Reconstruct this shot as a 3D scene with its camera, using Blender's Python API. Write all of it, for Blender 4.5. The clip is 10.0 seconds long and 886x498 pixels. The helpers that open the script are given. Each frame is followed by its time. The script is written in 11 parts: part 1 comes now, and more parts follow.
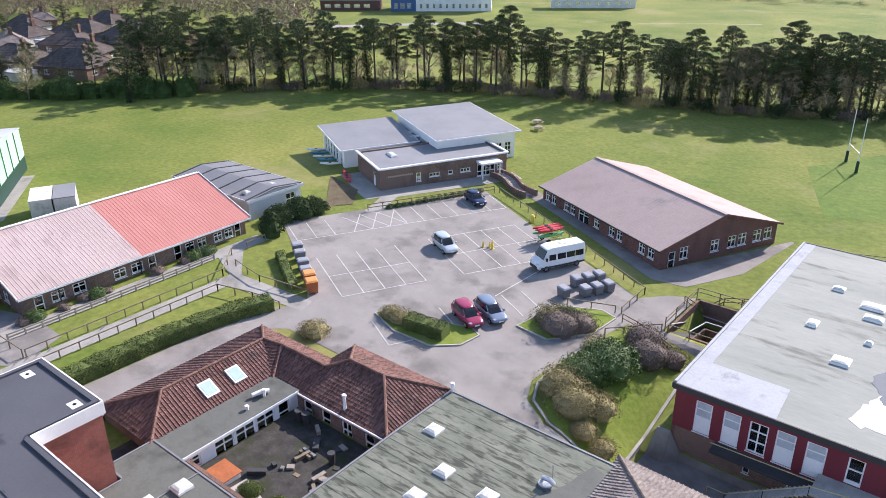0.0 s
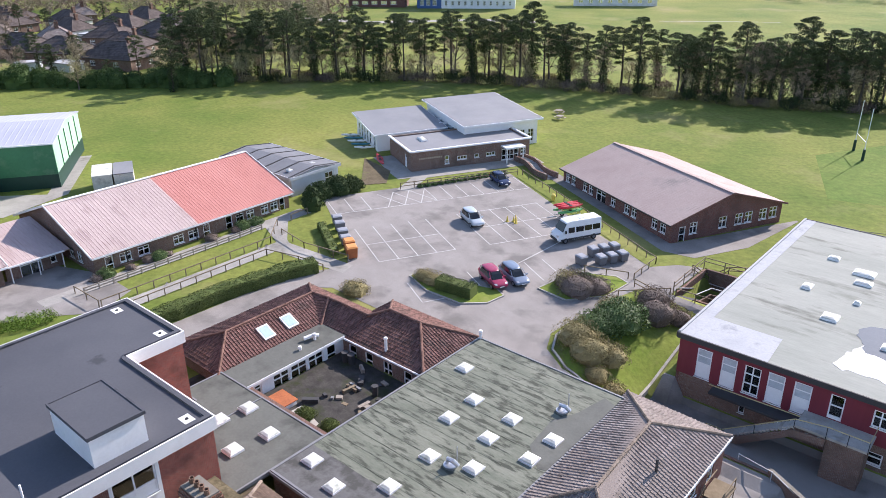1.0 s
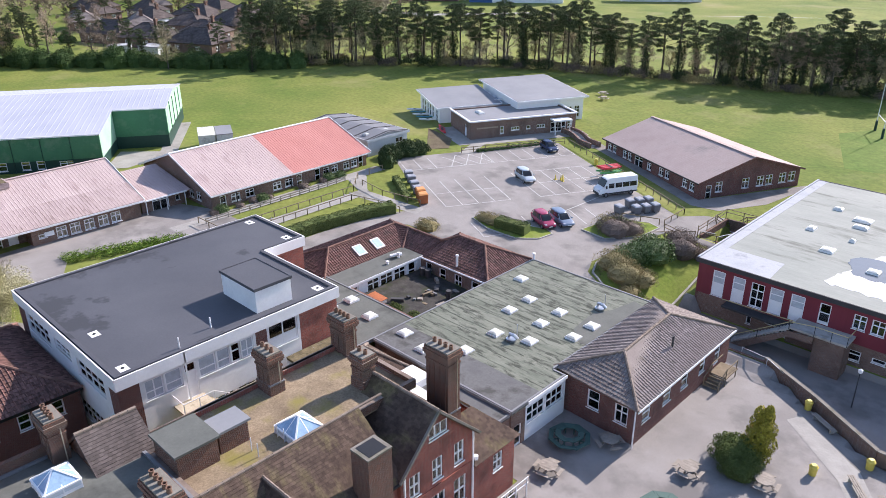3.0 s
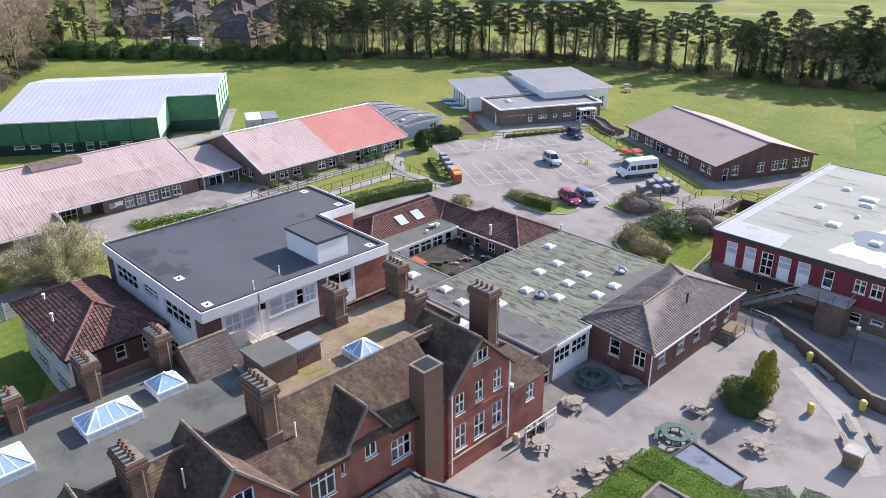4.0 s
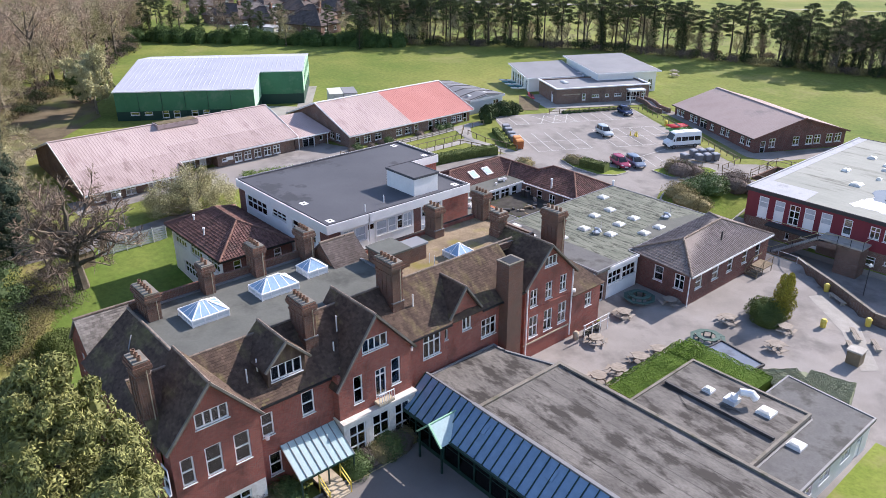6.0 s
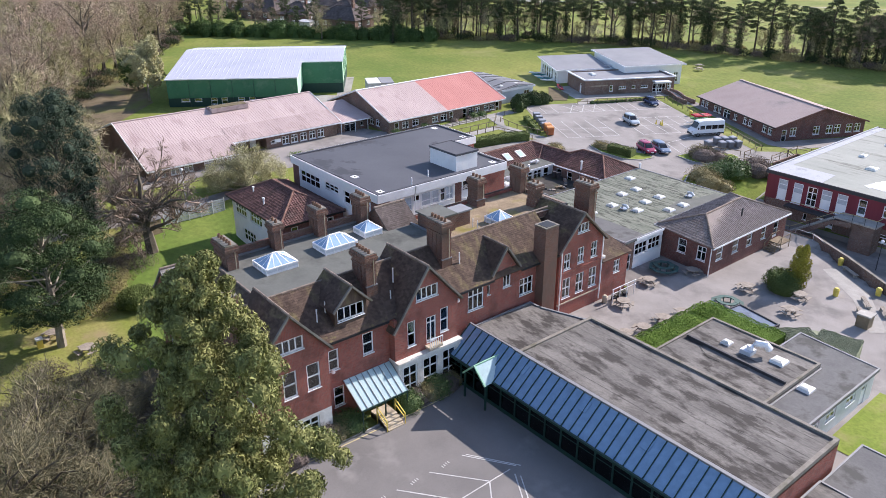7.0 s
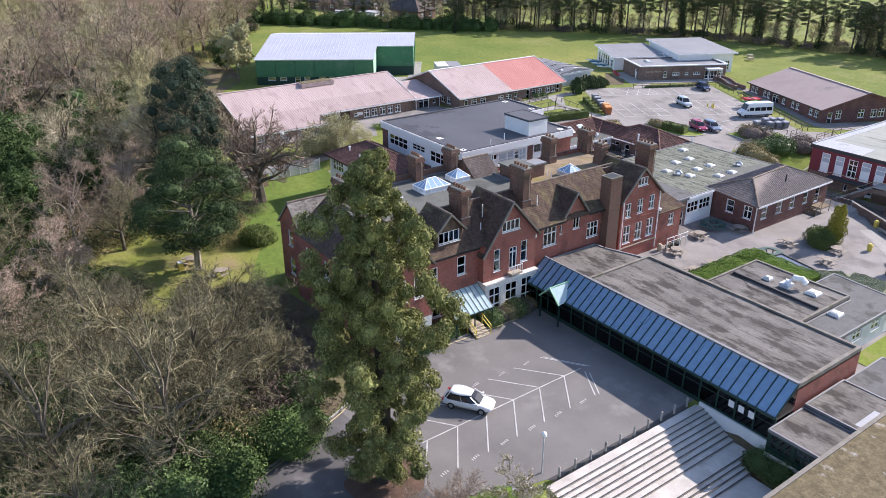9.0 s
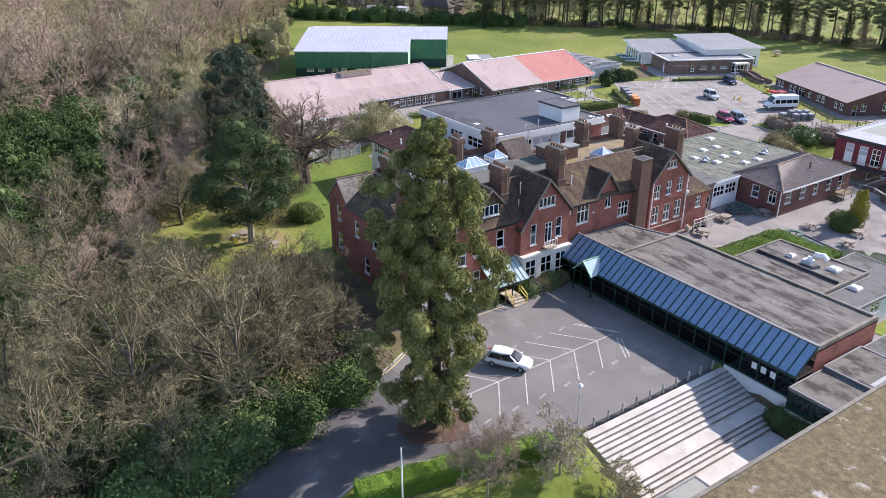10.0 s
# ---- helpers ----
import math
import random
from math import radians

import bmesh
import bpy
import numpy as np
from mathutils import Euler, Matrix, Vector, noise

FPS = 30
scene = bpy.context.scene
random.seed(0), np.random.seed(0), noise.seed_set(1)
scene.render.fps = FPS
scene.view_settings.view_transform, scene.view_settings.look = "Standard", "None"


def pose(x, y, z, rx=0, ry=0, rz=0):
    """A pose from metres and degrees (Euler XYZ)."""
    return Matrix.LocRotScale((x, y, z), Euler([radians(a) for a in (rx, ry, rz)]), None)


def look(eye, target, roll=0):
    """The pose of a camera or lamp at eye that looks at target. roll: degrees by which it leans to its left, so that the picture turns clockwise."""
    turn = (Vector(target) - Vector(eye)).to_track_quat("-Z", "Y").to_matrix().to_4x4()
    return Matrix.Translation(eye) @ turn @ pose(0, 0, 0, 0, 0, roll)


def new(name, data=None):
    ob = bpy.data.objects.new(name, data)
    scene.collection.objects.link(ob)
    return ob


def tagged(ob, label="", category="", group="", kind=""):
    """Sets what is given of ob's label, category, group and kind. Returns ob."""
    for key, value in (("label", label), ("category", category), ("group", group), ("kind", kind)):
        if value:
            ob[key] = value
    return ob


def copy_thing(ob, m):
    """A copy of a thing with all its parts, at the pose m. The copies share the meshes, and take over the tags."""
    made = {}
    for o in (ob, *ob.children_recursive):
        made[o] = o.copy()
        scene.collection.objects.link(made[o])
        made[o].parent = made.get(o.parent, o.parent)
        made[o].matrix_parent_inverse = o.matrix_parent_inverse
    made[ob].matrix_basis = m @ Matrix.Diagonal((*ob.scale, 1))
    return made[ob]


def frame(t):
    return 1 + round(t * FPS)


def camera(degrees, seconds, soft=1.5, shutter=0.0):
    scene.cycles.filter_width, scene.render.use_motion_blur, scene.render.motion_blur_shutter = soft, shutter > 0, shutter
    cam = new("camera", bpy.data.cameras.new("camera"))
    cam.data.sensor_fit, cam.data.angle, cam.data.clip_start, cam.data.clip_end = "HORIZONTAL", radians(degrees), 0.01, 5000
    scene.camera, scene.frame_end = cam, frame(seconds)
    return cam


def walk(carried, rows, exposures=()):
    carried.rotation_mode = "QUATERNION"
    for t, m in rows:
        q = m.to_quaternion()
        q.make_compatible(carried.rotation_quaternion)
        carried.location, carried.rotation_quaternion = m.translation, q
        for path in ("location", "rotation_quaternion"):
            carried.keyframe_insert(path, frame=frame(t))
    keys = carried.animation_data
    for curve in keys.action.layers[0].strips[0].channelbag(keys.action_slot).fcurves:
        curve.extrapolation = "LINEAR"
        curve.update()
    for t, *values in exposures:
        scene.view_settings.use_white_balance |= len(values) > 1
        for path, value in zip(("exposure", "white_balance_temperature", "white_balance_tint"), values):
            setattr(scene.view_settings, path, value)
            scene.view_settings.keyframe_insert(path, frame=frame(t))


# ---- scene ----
cam = camera(61.0, 10.0, 0.75)
METRES, EYE, TILT, LEAN, TURN = 78.2, 38.0, 0.0, 0.0, 39.3
ROWS = [
    (0.0, 0.0, 0.0, 0.0, -0.2, -23.93, 0.46),
    (0.5, -0.0061, -0.0508, 0.0009, 0.58, -23.95, 0.43),
    (1.0, -0.0129, -0.1065, 0.0016, 1.43, -23.97, 0.41),
    (1.5, -0.0193, -0.158, 0.0008, 2.21, -23.96, 0.37),
    (2.0, -0.0254, -0.2146, 0.0009, 3.08, -23.99, 0.36),
    (2.5, -0.0311, -0.2669, 0.0014, 3.89, -24.03, 0.32),
    (4.0, -0.0489, -0.431, 0.0013, 6.47, -24.09, 0.25),
    (4.5, -0.0545, -0.4821, 0.0012, 7.28, -24.11, 0.24),
    (5.0, -0.0602, -0.5369, 0.0011, 8.17, -24.17, 0.22),
    (5.5, -0.0655, -0.5868, 0.0001, 8.98, -24.2, 0.19),
    (7.0, -0.0804, -0.7376, -0.0039, 11.56, -24.26, 0.11),
    (7.5, -0.0846, -0.7831, -0.0049, 12.38, -24.28, 0.08),
    (8.0, -0.0888, -0.8305, -0.0063, 13.27, -24.33, 0.04),
    (8.5, -0.0927, -0.8727, -0.0076, 14.09, -24.36, 0.03),
    (9.0, -0.0964, -0.9164, -0.0094, 14.99, -24.38, 0.01),
    (9.5, -0.0994, -0.9546, -0.0111, 15.82, -24.43, -0.02),
    (10.0, -0.1024, -0.9944, -0.0132, 16.73, -24.46, -0.03),
]
walk(cam, [(t, pose(0, 0, EYE, TILT, LEAN, TURN) @ pose(METRES * x, METRES * y, METRES * z, 90 + pitch, roll, yaw)) for t, x, y, z, yaw, pitch, roll in ROWS],
     ((0.0, 0.90, 6420, 18), (10.0, 0.90, 6420, 18)))

# ---- light: clear spring day, sun low over the far side of the site ----
SUN_EL, SUN_AZ = 32.0, 4.5          # degrees up, degrees from +y towards +x
world = bpy.data.worlds.new("sky")
scene.world = world
world.use_nodes = True
wn = world.node_tree.nodes
wn.clear()
sky = wn.new("ShaderNodeTexSky")
sky.sky_type = "NISHITA"
sky.sun_disc = False
sky.sun_elevation = radians(SUN_EL)
sky.sun_rotation = radians(SUN_AZ)
sky.air_density, sky.dust_density, sky.ozone_density = 1.0, 0.6, 1.2
bg = wn.new("ShaderNodeBackground")
bg.inputs["Strength"].default_value = 0.142
wo = wn.new("ShaderNodeOutputWorld")
world.node_tree.links.new(sky.outputs[0], bg.inputs["Color"])
world.node_tree.links.new(bg.outputs[0], wo.inputs["Surface"])
sun_data = bpy.data.lights.new("sun", "SUN")
sun_data.energy, sun_data.angle, sun_data.color = 4.5, radians(0.53), (1.0, 0.93, 0.85)
sun = new("sun", sun_data)
_el, _az = radians(SUN_EL), radians(SUN_AZ)
sun.matrix_world = look((0, 0, 90), (-math.sin(_az) * math.cos(_el) * 50, -math.cos(_az) * math.cos(_el) * 50, 90 - math.sin(_el) * 50))

# ---- materials ----
MATS = {}


def tree_of(name, rough, spec=0.3, metal=0.0):
    m = bpy.data.materials.new(name)
    m.use_nodes = True
    nt = m.node_tree
    b = nt.nodes["Principled BSDF"]
    b.inputs["Roughness"].default_value = rough
    b.inputs["Metallic"].default_value = metal
    b.inputs["Specular IOR Level"].default_value = spec
    return m, nt, b


def nd(nt, kind, **inputs):
    n = nt.nodes.new(kind)
    for k, v in inputs.items():
        n.inputs[k.replace("_", " ")].default_value = v
    return n


def coords(nt, where="Object", spread=True, stretch=None):
    tc = nt.nodes.new("ShaderNodeTexCoord")
    out = tc.outputs[where]
    if stretch:
        mp = nt.nodes.new("ShaderNodeMapping")
        mp.inputs["Scale"].default_value = stretch
        nt.links.new(out, mp.inputs["Vector"])
        out = mp.outputs[0]
    if spread:
        oi = nt.nodes.new("ShaderNodeObjectInfo")
        mul = nt.nodes.new("ShaderNodeMath")
        mul.operation = "MULTIPLY"
        mul.inputs[1].default_value = 37.0
        nt.links.new(oi.outputs["Random"], mul.inputs[0])
        add = nt.nodes.new("ShaderNodeVectorMath")
        add.operation = "ADD"
        nt.links.new(out, add.inputs[0])
        nt.links.new(mul.outputs[0], add.inputs[1])
        out = add.outputs[0]
    return out


def noise_of(nt, vec, scale, detail=4.0, rough=0.6):
    n = nt.nodes.new("ShaderNodeTexNoise")
    n.inputs["Scale"].default_value = scale
    n.inputs["Detail"].default_value = detail
    n.inputs["Roughness"].default_value = rough
    nt.links.new(vec, n.inputs["Vector"])
    return n.outputs["Fac"]


def ramp(nt, fac, lo, hi):
    n = nt.nodes.new("ShaderNodeMapRange")
    n.inputs["From Min"].default_value = lo
    n.inputs["From Max"].default_value = hi
    n.clamp = True
    nt.links.new(fac, n.inputs["Value"])
    return n.outputs[0]


def mix(nt, fac, a, b, blend="MIX"):
    n = nt.nodes.new("ShaderNodeMix")
    n.data_type = "RGBA"
    n.blend_type = blend
    for sock, val in ((n.inputs[0], fac), (n.inputs[6], a), (n.inputs[7], b)):
        if isinstance(val, bpy.types.NodeSocket):
            nt.links.new(val, sock)
        elif isinstance(val, (int, float)):
            sock.default_value = val
        else:
            sock.default_value = (*val, 1.0)
    return n.outputs[2]


def bumped(nt, b, fac, strength, dist=0.02):
    n = nt.nodes.new("ShaderNodeBump")
    n.inputs["Strength"].default_value = strength
    n.inputs["Distance"].default_value = dist
    nt.links.new(fac, n.inputs["Height"])
    nt.links.new(n.outputs[0], b.inputs["Normal"])


def grey(nt, fac, lo, hi):
    n = nt.nodes.new("ShaderNodeMapRange")
    n.inputs["To Min"].default_value = lo
    n.inputs["To Max"].default_value = hi
    nt.links.new(fac, n.inputs["Value"])
    c = nt.nodes.new("ShaderNodeCombineColor")
    for i in range(3):
        nt.links.new(n.outputs[0], c.inputs[i])
    return c.outputs[0]


def surface(name, c1, c2, rough=0.85, scale=0.6, fine=9.0, bump=0.3, spec=0.3, metal=0.0, stain=None, stain_scale=0.25,
            stain_range=(0.55, 0.7), island=0.0, stretch=None, contrast=0.25, spread=True, each=0.0):
    """Two-scale worn surface: broad change between two colours, fine grain, and stains with edges of their own."""
    m, nt, b = tree_of(name, rough, spec, metal)
    vec = coords(nt, spread=spread, stretch=stretch)
    col = mix(nt, ramp(nt, noise_of(nt, vec, scale, 5.0), 0.32, 0.68), c1, c2)
    f = noise_of(nt, vec, fine, 3.0, 0.7)
    col = mix(nt, 1.0, col, grey(nt, f, 1.0 - contrast, 1.0 + contrast), "MULTIPLY")
    if stain:
        col = mix(nt, ramp(nt, noise_of(nt, vec, stain_scale, 6.0, 0.62), *stain_range), col, stain)
    if island:
        geo = nt.nodes.new("ShaderNodeNewGeometry")
        col = mix(nt, 1.0, col, grey(nt, geo.outputs["Random Per Island"], 1.0 - island, 1.0 + island), "MULTIPLY")
    if each:
        oi = nt.nodes.new("ShaderNodeObjectInfo")
        col = mix(nt, 1.0, col, grey(nt, oi.outputs["Random"], 1.0 - each, 1.0 + each), "MULTIPLY")
    nt.links.new(col, b.inputs["Base Color"])
    if bump:
        bumped(nt, b, f, bump)
    MATS[name] = m
    return m


def brickwork(name, c1, c2, mortar, dirt, width=0.235, row=0.078):
    m, nt, b = tree_of(name, 0.88, 0.2)
    tc = nt.nodes.new("ShaderNodeTexCoord")
    sep = nt.nodes.new("ShaderNodeSeparateXYZ")
    nt.links.new(tc.outputs["Object"], sep.inputs[0])
    add = nt.nodes.new("ShaderNodeMath")
    nt.links.new(sep.outputs["X"], add.inputs[0])
    nt.links.new(sep.outputs["Y"], add.inputs[1])
    com = nt.nodes.new("ShaderNodeCombineXYZ")
    nt.links.new(add.outputs[0], com.inputs["X"])
    nt.links.new(sep.outputs["Z"], com.inputs["Y"])
    br = nt.nodes.new("ShaderNodeTexBrick")
    br.inputs["Scale"].default_value = 1.0
    br.inputs["Brick Width"].default_value = width
    br.inputs["Row Height"].default_value = row
    br.inputs["Mortar Size"].default_value = 0.009
    br.inputs["Mortar Smooth"].default_value = 0.2
    br.inputs["Color1"].default_value = (*c1, 1)
    br.inputs["Color2"].default_value = (*c2, 1)
    br.inputs["Mortar"].default_value = (*mortar, 1)
    nt.links.new(com.outputs[0], br.inputs["Vector"])
    col = mix(nt, ramp(nt, noise_of(nt, tc.outputs["Object"], 0.45, 6.0, 0.65), 0.48, 0.72), br.outputs["Color"], dirt)
    col = mix(nt, 1.0, col, grey(nt, noise_of(nt, tc.outputs["Object"], 5.0, 4.0), 0.72, 1.28), "MULTIPLY")
    nt.links.new(col, b.inputs["Base Color"])
    bumped(nt, b, br.outputs["Fac"], -0.4, 0.01)
    MATS[name] = m
    return m


def plain(name, c, rough=0.5, spec=0.4, metal=0.0, var=0.12, fine=6.0):
    return surface(name, tuple(x * (1 - var) for x in c), c, rough, 1.5, fine, 0.08, spec, metal, contrast=var)


def glassy(name, tint, gloss=(1, 1, 1), ior=1.5, rough=0.02):
    m = bpy.data.materials.new(name)
    m.use_nodes = True
    nt = m.node_tree
    nt.nodes.clear()
    tr = nd(nt, "ShaderNodeBsdfTransparent", Color=(*tint, 1))
    gl = nd(nt, "ShaderNodeBsdfGlossy", Color=(*gloss, 1), Roughness=rough)
    fr = nd(nt, "ShaderNodeFresnel", IOR=ior)
    mx = nt.nodes.new("ShaderNodeMixShader")
    out = nt.nodes.new("ShaderNodeOutputMaterial")
    nt.links.new(fr.outputs[0], mx.inputs[0])
    nt.links.new(tr.outputs[0], mx.inputs[1])
    nt.links.new(gl.outputs[0], mx.inputs[2])
    nt.links.new(mx.outputs[0], out.inputs["Surface"])
    MATS[name] = m
    return m


GRASS = surface("grass", (0.102, 0.152, 0.027), (0.208, 0.220, 0.055), 0.95, 0.045, 1.3, 0.5, 0.15, stain=(0.275, 0.245, 0.110),
                stain_scale=0.05, stain_range=(0.54, 0.78), contrast=0.55, spread=False)
LAWN = surface("lawn", (0.145, 0.205, 0.032), (0.215, 0.250, 0.055), 0.95, 0.25, 3.0, 0.5, 0.15, stain=(0.265, 0.240, 0.105),
               stain_scale=0.3, stain_range=(0.56, 0.8), contrast=0.45)
ROUGH_GRASS = surface("rough_grass", (0.175, 0.205, 0.042), (0.250, 0.235, 0.085), 0.95, 0.30, 3.0, 0.6, 0.12, stain=(0.270, 0.215, 0.120),
                      stain_scale=0.2, stain_range=(0.54, 0.70), contrast=0.45)
DARK_GRASS = surface("dark_grass", (0.085, 0.152, 0.026), (0.150, 0.196, 0.044), 0.95, 0.1, 1.3, 0.5, 0.15, contrast=0.5)
LITTER = surface("leaf_litter", (0.105, 0.085, 0.055), (0.180, 0.146, 0.096), 0.95, 0.35, 4.0, 0.8, 0.1, stain=(0.150, 0.160, 0.055),
                 stain_scale=0.12, stain_range=(0.5, 0.66), contrast=0.5)
NEEDLE_BED = surface("needle_bed", (0.085, 0.055, 0.042), (0.150, 0.100, 0.075), 0.95, 0.8, 6.0, 0.6, 0.1, contrast=0.4)
ASPHALT = surface("asphalt", (0.226, 0.210, 0.198), (0.304, 0.284, 0.268), 0.92, 0.22, 14.0, 0.4, 0.2, stain=(0.168, 0.157, 0.148),
                  stain_scale=0.20, stain_range=(0.50, 0.66), contrast=0.32)
ASPHALT_DARK = surface("dark_asphalt", (0.150, 0.143, 0.138), (0.198, 0.188, 0.180), 0.9, 0.22, 14.0, 0.35, 0.25, stain=(0.225, 0.215, 0.205),
                       stain_scale=0.14, stain_range=(0.58, 0.66), contrast=0.2)
PAVING = surface("concrete_paving", (0.27, 0.26, 0.24), (0.36, 0.345, 0.32), 0.9, 0.5, 8.0, 0.3, 0.2, stain=(0.20, 0.19, 0.17), stain_range=(0.56, 0.68))
CONCRETE = surface("concrete", (0.34, 0.32, 0.29), (0.47, 0.45, 0.41), 0.9, 0.7, 8.0, 0.3, 0.2, stain=(0.22, 0.21, 0.18), stain_scale=0.5, stain_range=(0.55, 0.7))
STEPSTONE = surface("pale_step_stone", (0.46, 0.43, 0.39), (0.60, 0.57, 0.53), 0.9, 0.6, 7.0, 0.3, 0.1, stain=(0.36, 0.33, 0.29), stain_scale=0.5, stain_range=(0.55, 0.76), contrast=0.2)
# mossy slabs; the shade of the court is put into the near-black base
COURT_SLABS = surface("shaded_mossy_slabs", (0.036, 0.034, 0.032), (0.075, 0.070, 0.064), 0.92, 0.9, 7.0, 0.5, 0.2, stain=(0.038, 0.045, 0.022), stain_scale=0.6, stain_range=(0.5, 0.64), contrast=0.45)
PAINT_LINE = surface("road_paint", (0.40, 0.395, 0.385), (0.58, 0.575, 0.56), 0.7, 2.0, 14.0, 0.1, 0.3, stain=(0.36, 0.35, 0.35), stain_scale=1.2, stain_range=(0.54, 0.74))
PAINT_YELLOW = surface("yellow_paint", (0.46, 0.39, 0.20), (0.56, 0.48, 0.27), 0.7, 2.0, 14.0, 0.1, 0.3, stain=(0.30, 0.27, 0.2), stain_scale=1.0)
RED_BRICK = brickwork("red_brick", (0.360, 0.105, 0.074), (0.250, 0.076, 0.058), (0.27, 0.19, 0.165), (0.135, 0.062, 0.050))
BROWN_BRICK = brickwork("brown_brick", (0.21, 0.12, 0.09), (0.15, 0.085, 0.07), (0.27, 0.24, 0.21), (0.11, 0.08, 0.065))
HALL_BRICK = brickwork("dark_red_brick", (0.19, 0.075, 0.06), (0.13, 0.055, 0.05), (0.2, 0.16, 0.14), (0.10, 0.055, 0.05))
BUFF_BRICK = brickwork("chimney_brick", (0.170, 0.075, 0.050), (0.100, 0.055, 0.042), (0.24, 0.19, 0.16), (0.12, 0.09, 0.07))
RED_CLAD = surface("red_cladding", (0.150, 0.022, 0.035), (0.200, 0.030, 0.045), 0.6, 0.5, 3.0, 0.1, 0.4, contrast=0.12, stretch=(1, 1, 0.2))
WHITE = plain("white_paint", (0.85, 0.85, 0.86), 0.45, 0.4, var=0.05)
WHITE_OLD = surface("weathered_white", (0.74, 0.74, 0.745), (0.83, 0.83, 0.83), 0.6, 0.5, 5.0, 0.1, 0.3, stain=(0.62, 0.61, 0.59), stain_scale=0.4, stain_range=(0.62, 0.82), contrast=0.08)
GREY_WALL = surface("grey_cladding", (0.46, 0.48, 0.51), (0.55, 0.57, 0.60), 0.6, 0.5, 5.0, 0.1, 0.3, contrast=0.08)
RENDER_CREAM = surface("cream_render", (0.62, 0.60, 0.55), (0.74, 0.72, 0.68), 0.8, 0.6, 6.0, 0.15, 0.2, stain=(0.46, 0.43, 0.37), stain_scale=0.5)
FELT_DARK = surface("dark_roof_felt", (0.064, 0.067, 0.080), (0.085, 0.088, 0.102), 0.75, 0.12, 6.0, 0.15, 0.35, stain=(0.046, 0.048, 0.056),
                    stain_scale=0.16, stain_range=(0.60, 0.64), contrast=0.16)
FELT_GREY = surface("grey_roof_felt", (0.100, 0.100, 0.102), (0.150, 0.150, 0.148), 0.85, 0.35, 5.0, 0.25, 0.25, stain=(0.070, 0.070, 0.066), stain_scale=0.35,
                    stain_range=(0.52, 0.62), contrast=0.25)
FELT_GREEN = surface("algae_roof_felt", (0.125, 0.140, 0.110), (0.200, 0.210, 0.170), 0.85, 0.9, 6.0, 0.2, 0.2, stain=(0.064, 0.070, 0.056), stain_scale=2.4,
                     stain_range=(0.50, 0.62), contrast=0.35, stretch=(0.28, 1.0, 1.0))
FELT_PALE = surface("pale_green_felt", (0.250, 0.268, 0.240), (0.320, 0.330, 0.300), 0.85, 0.3, 5.0, 0.2, 0.25, stain=(0.150, 0.158, 0.138), stain_scale=0.5,
                    stain_range=(0.56, 0.68), contrast=0.16, stretch=(0.25, 1.0, 1.0))
FELT_CLUB = surface("grey_membrane", (0.20, 0.205, 0.22), (0.245, 0.25, 0.262), 0.7, 0.2, 4.0, 0.15, 0.3, contrast=0.1)
SILVER = surface("silver_coating", (0.360, 0.375, 0.400), (0.450, 0.462, 0.485), 0.85, 0.5, 5.0, 0.1, 0.08, stain=(0.260, 0.275, 0.290), stain_scale=0.5, contrast=0.2)
SILVER_BRIGHT = surface("bright_silver_coating", (0.46, 0.475, 0.50), (0.58, 0.595, 0.62), 0.6, 0.8, 5.0, 0.1, 0.4, stain=(0.34, 0.36, 0.38), stain_scale=0.8, stain_range=(0.56, 0.64), contrast=0.15)
GRAVEL_BROWN = surface("mossy_gravel", (0.175, 0.132, 0.088), (0.315, 0.248, 0.168), 0.95, 0.45, 7.0, 0.7, 0.15, stain=(0.225, 0.195, 0.065), stain_scale=0.30,
                       stain_range=(0.50, 0.66), contrast=0.6)
MOSS_ROOF = surface("mossy_roof", (0.105, 0.088, 0.054), (0.195, 0.160, 0.098), 0.95, 1.8, 6.0, 0.9, 0.1, stain=(0.42, 0.40, 0.37), stain_scale=0.6,
                    stain_range=(0.60, 0.70), contrast=0.65)
SLAB_ROOF = surface("stained_grey_felt", (0.108, 0.101, 0.094), (0.190, 0.178, 0.163), 0.88, 0.6, 6.0, 0.5, 0.25, stain=(0.050, 0.045, 0.041), stain_scale=0.7,
                    stain_range=(0.50, 0.60), contrast=0.55, stretch=(0.45, 1.0, 1.0))
# dark drive tarmac, with the shade of the trees put into its colour
DRIVE = surface("shaded_drive_tarmac", (0.085, 0.082, 0.084), (0.125, 0.120, 0.122), 0.8, 0.3, 14.0, 0.35, 0.35, stain=(0.165, 0.158, 0.156),
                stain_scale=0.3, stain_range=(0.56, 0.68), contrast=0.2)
TILE_RED = surface("red_concrete_tile", (0.125, 0.068, 0.058), (0.185, 0.103, 0.088), 0.9, 0.4, 6.0, 0.3, 0.2, stain=(0.085, 0.060, 0.052), stain_scale=0.5,
                   stain_range=(0.52, 0.70), island=0.38, contrast=0.28)
TILE_BROWN = surface("brown_concrete_tile", (0.190, 0.160, 0.146), (0.255, 0.219, 0.202), 0.9, 0.5, 6.0, 0.3, 0.2, stain=(0.155, 0.130, 0.116), stain_scale=0.6,
                     island=0.24, contrast=0.25)
TILE_CLAY = surface("old_clay_tile", (0.074, 0.052, 0.042), (0.126, 0.090, 0.070), 0.92, 0.6, 6.0, 0.4, 0.15, stain=(0.160, 0.138, 0.066), stain_scale=0.30,
                    stain_range=(0.52, 0.70), island=0.22, contrast=0.42, stretch=(1.0, 2.2, 1.0))
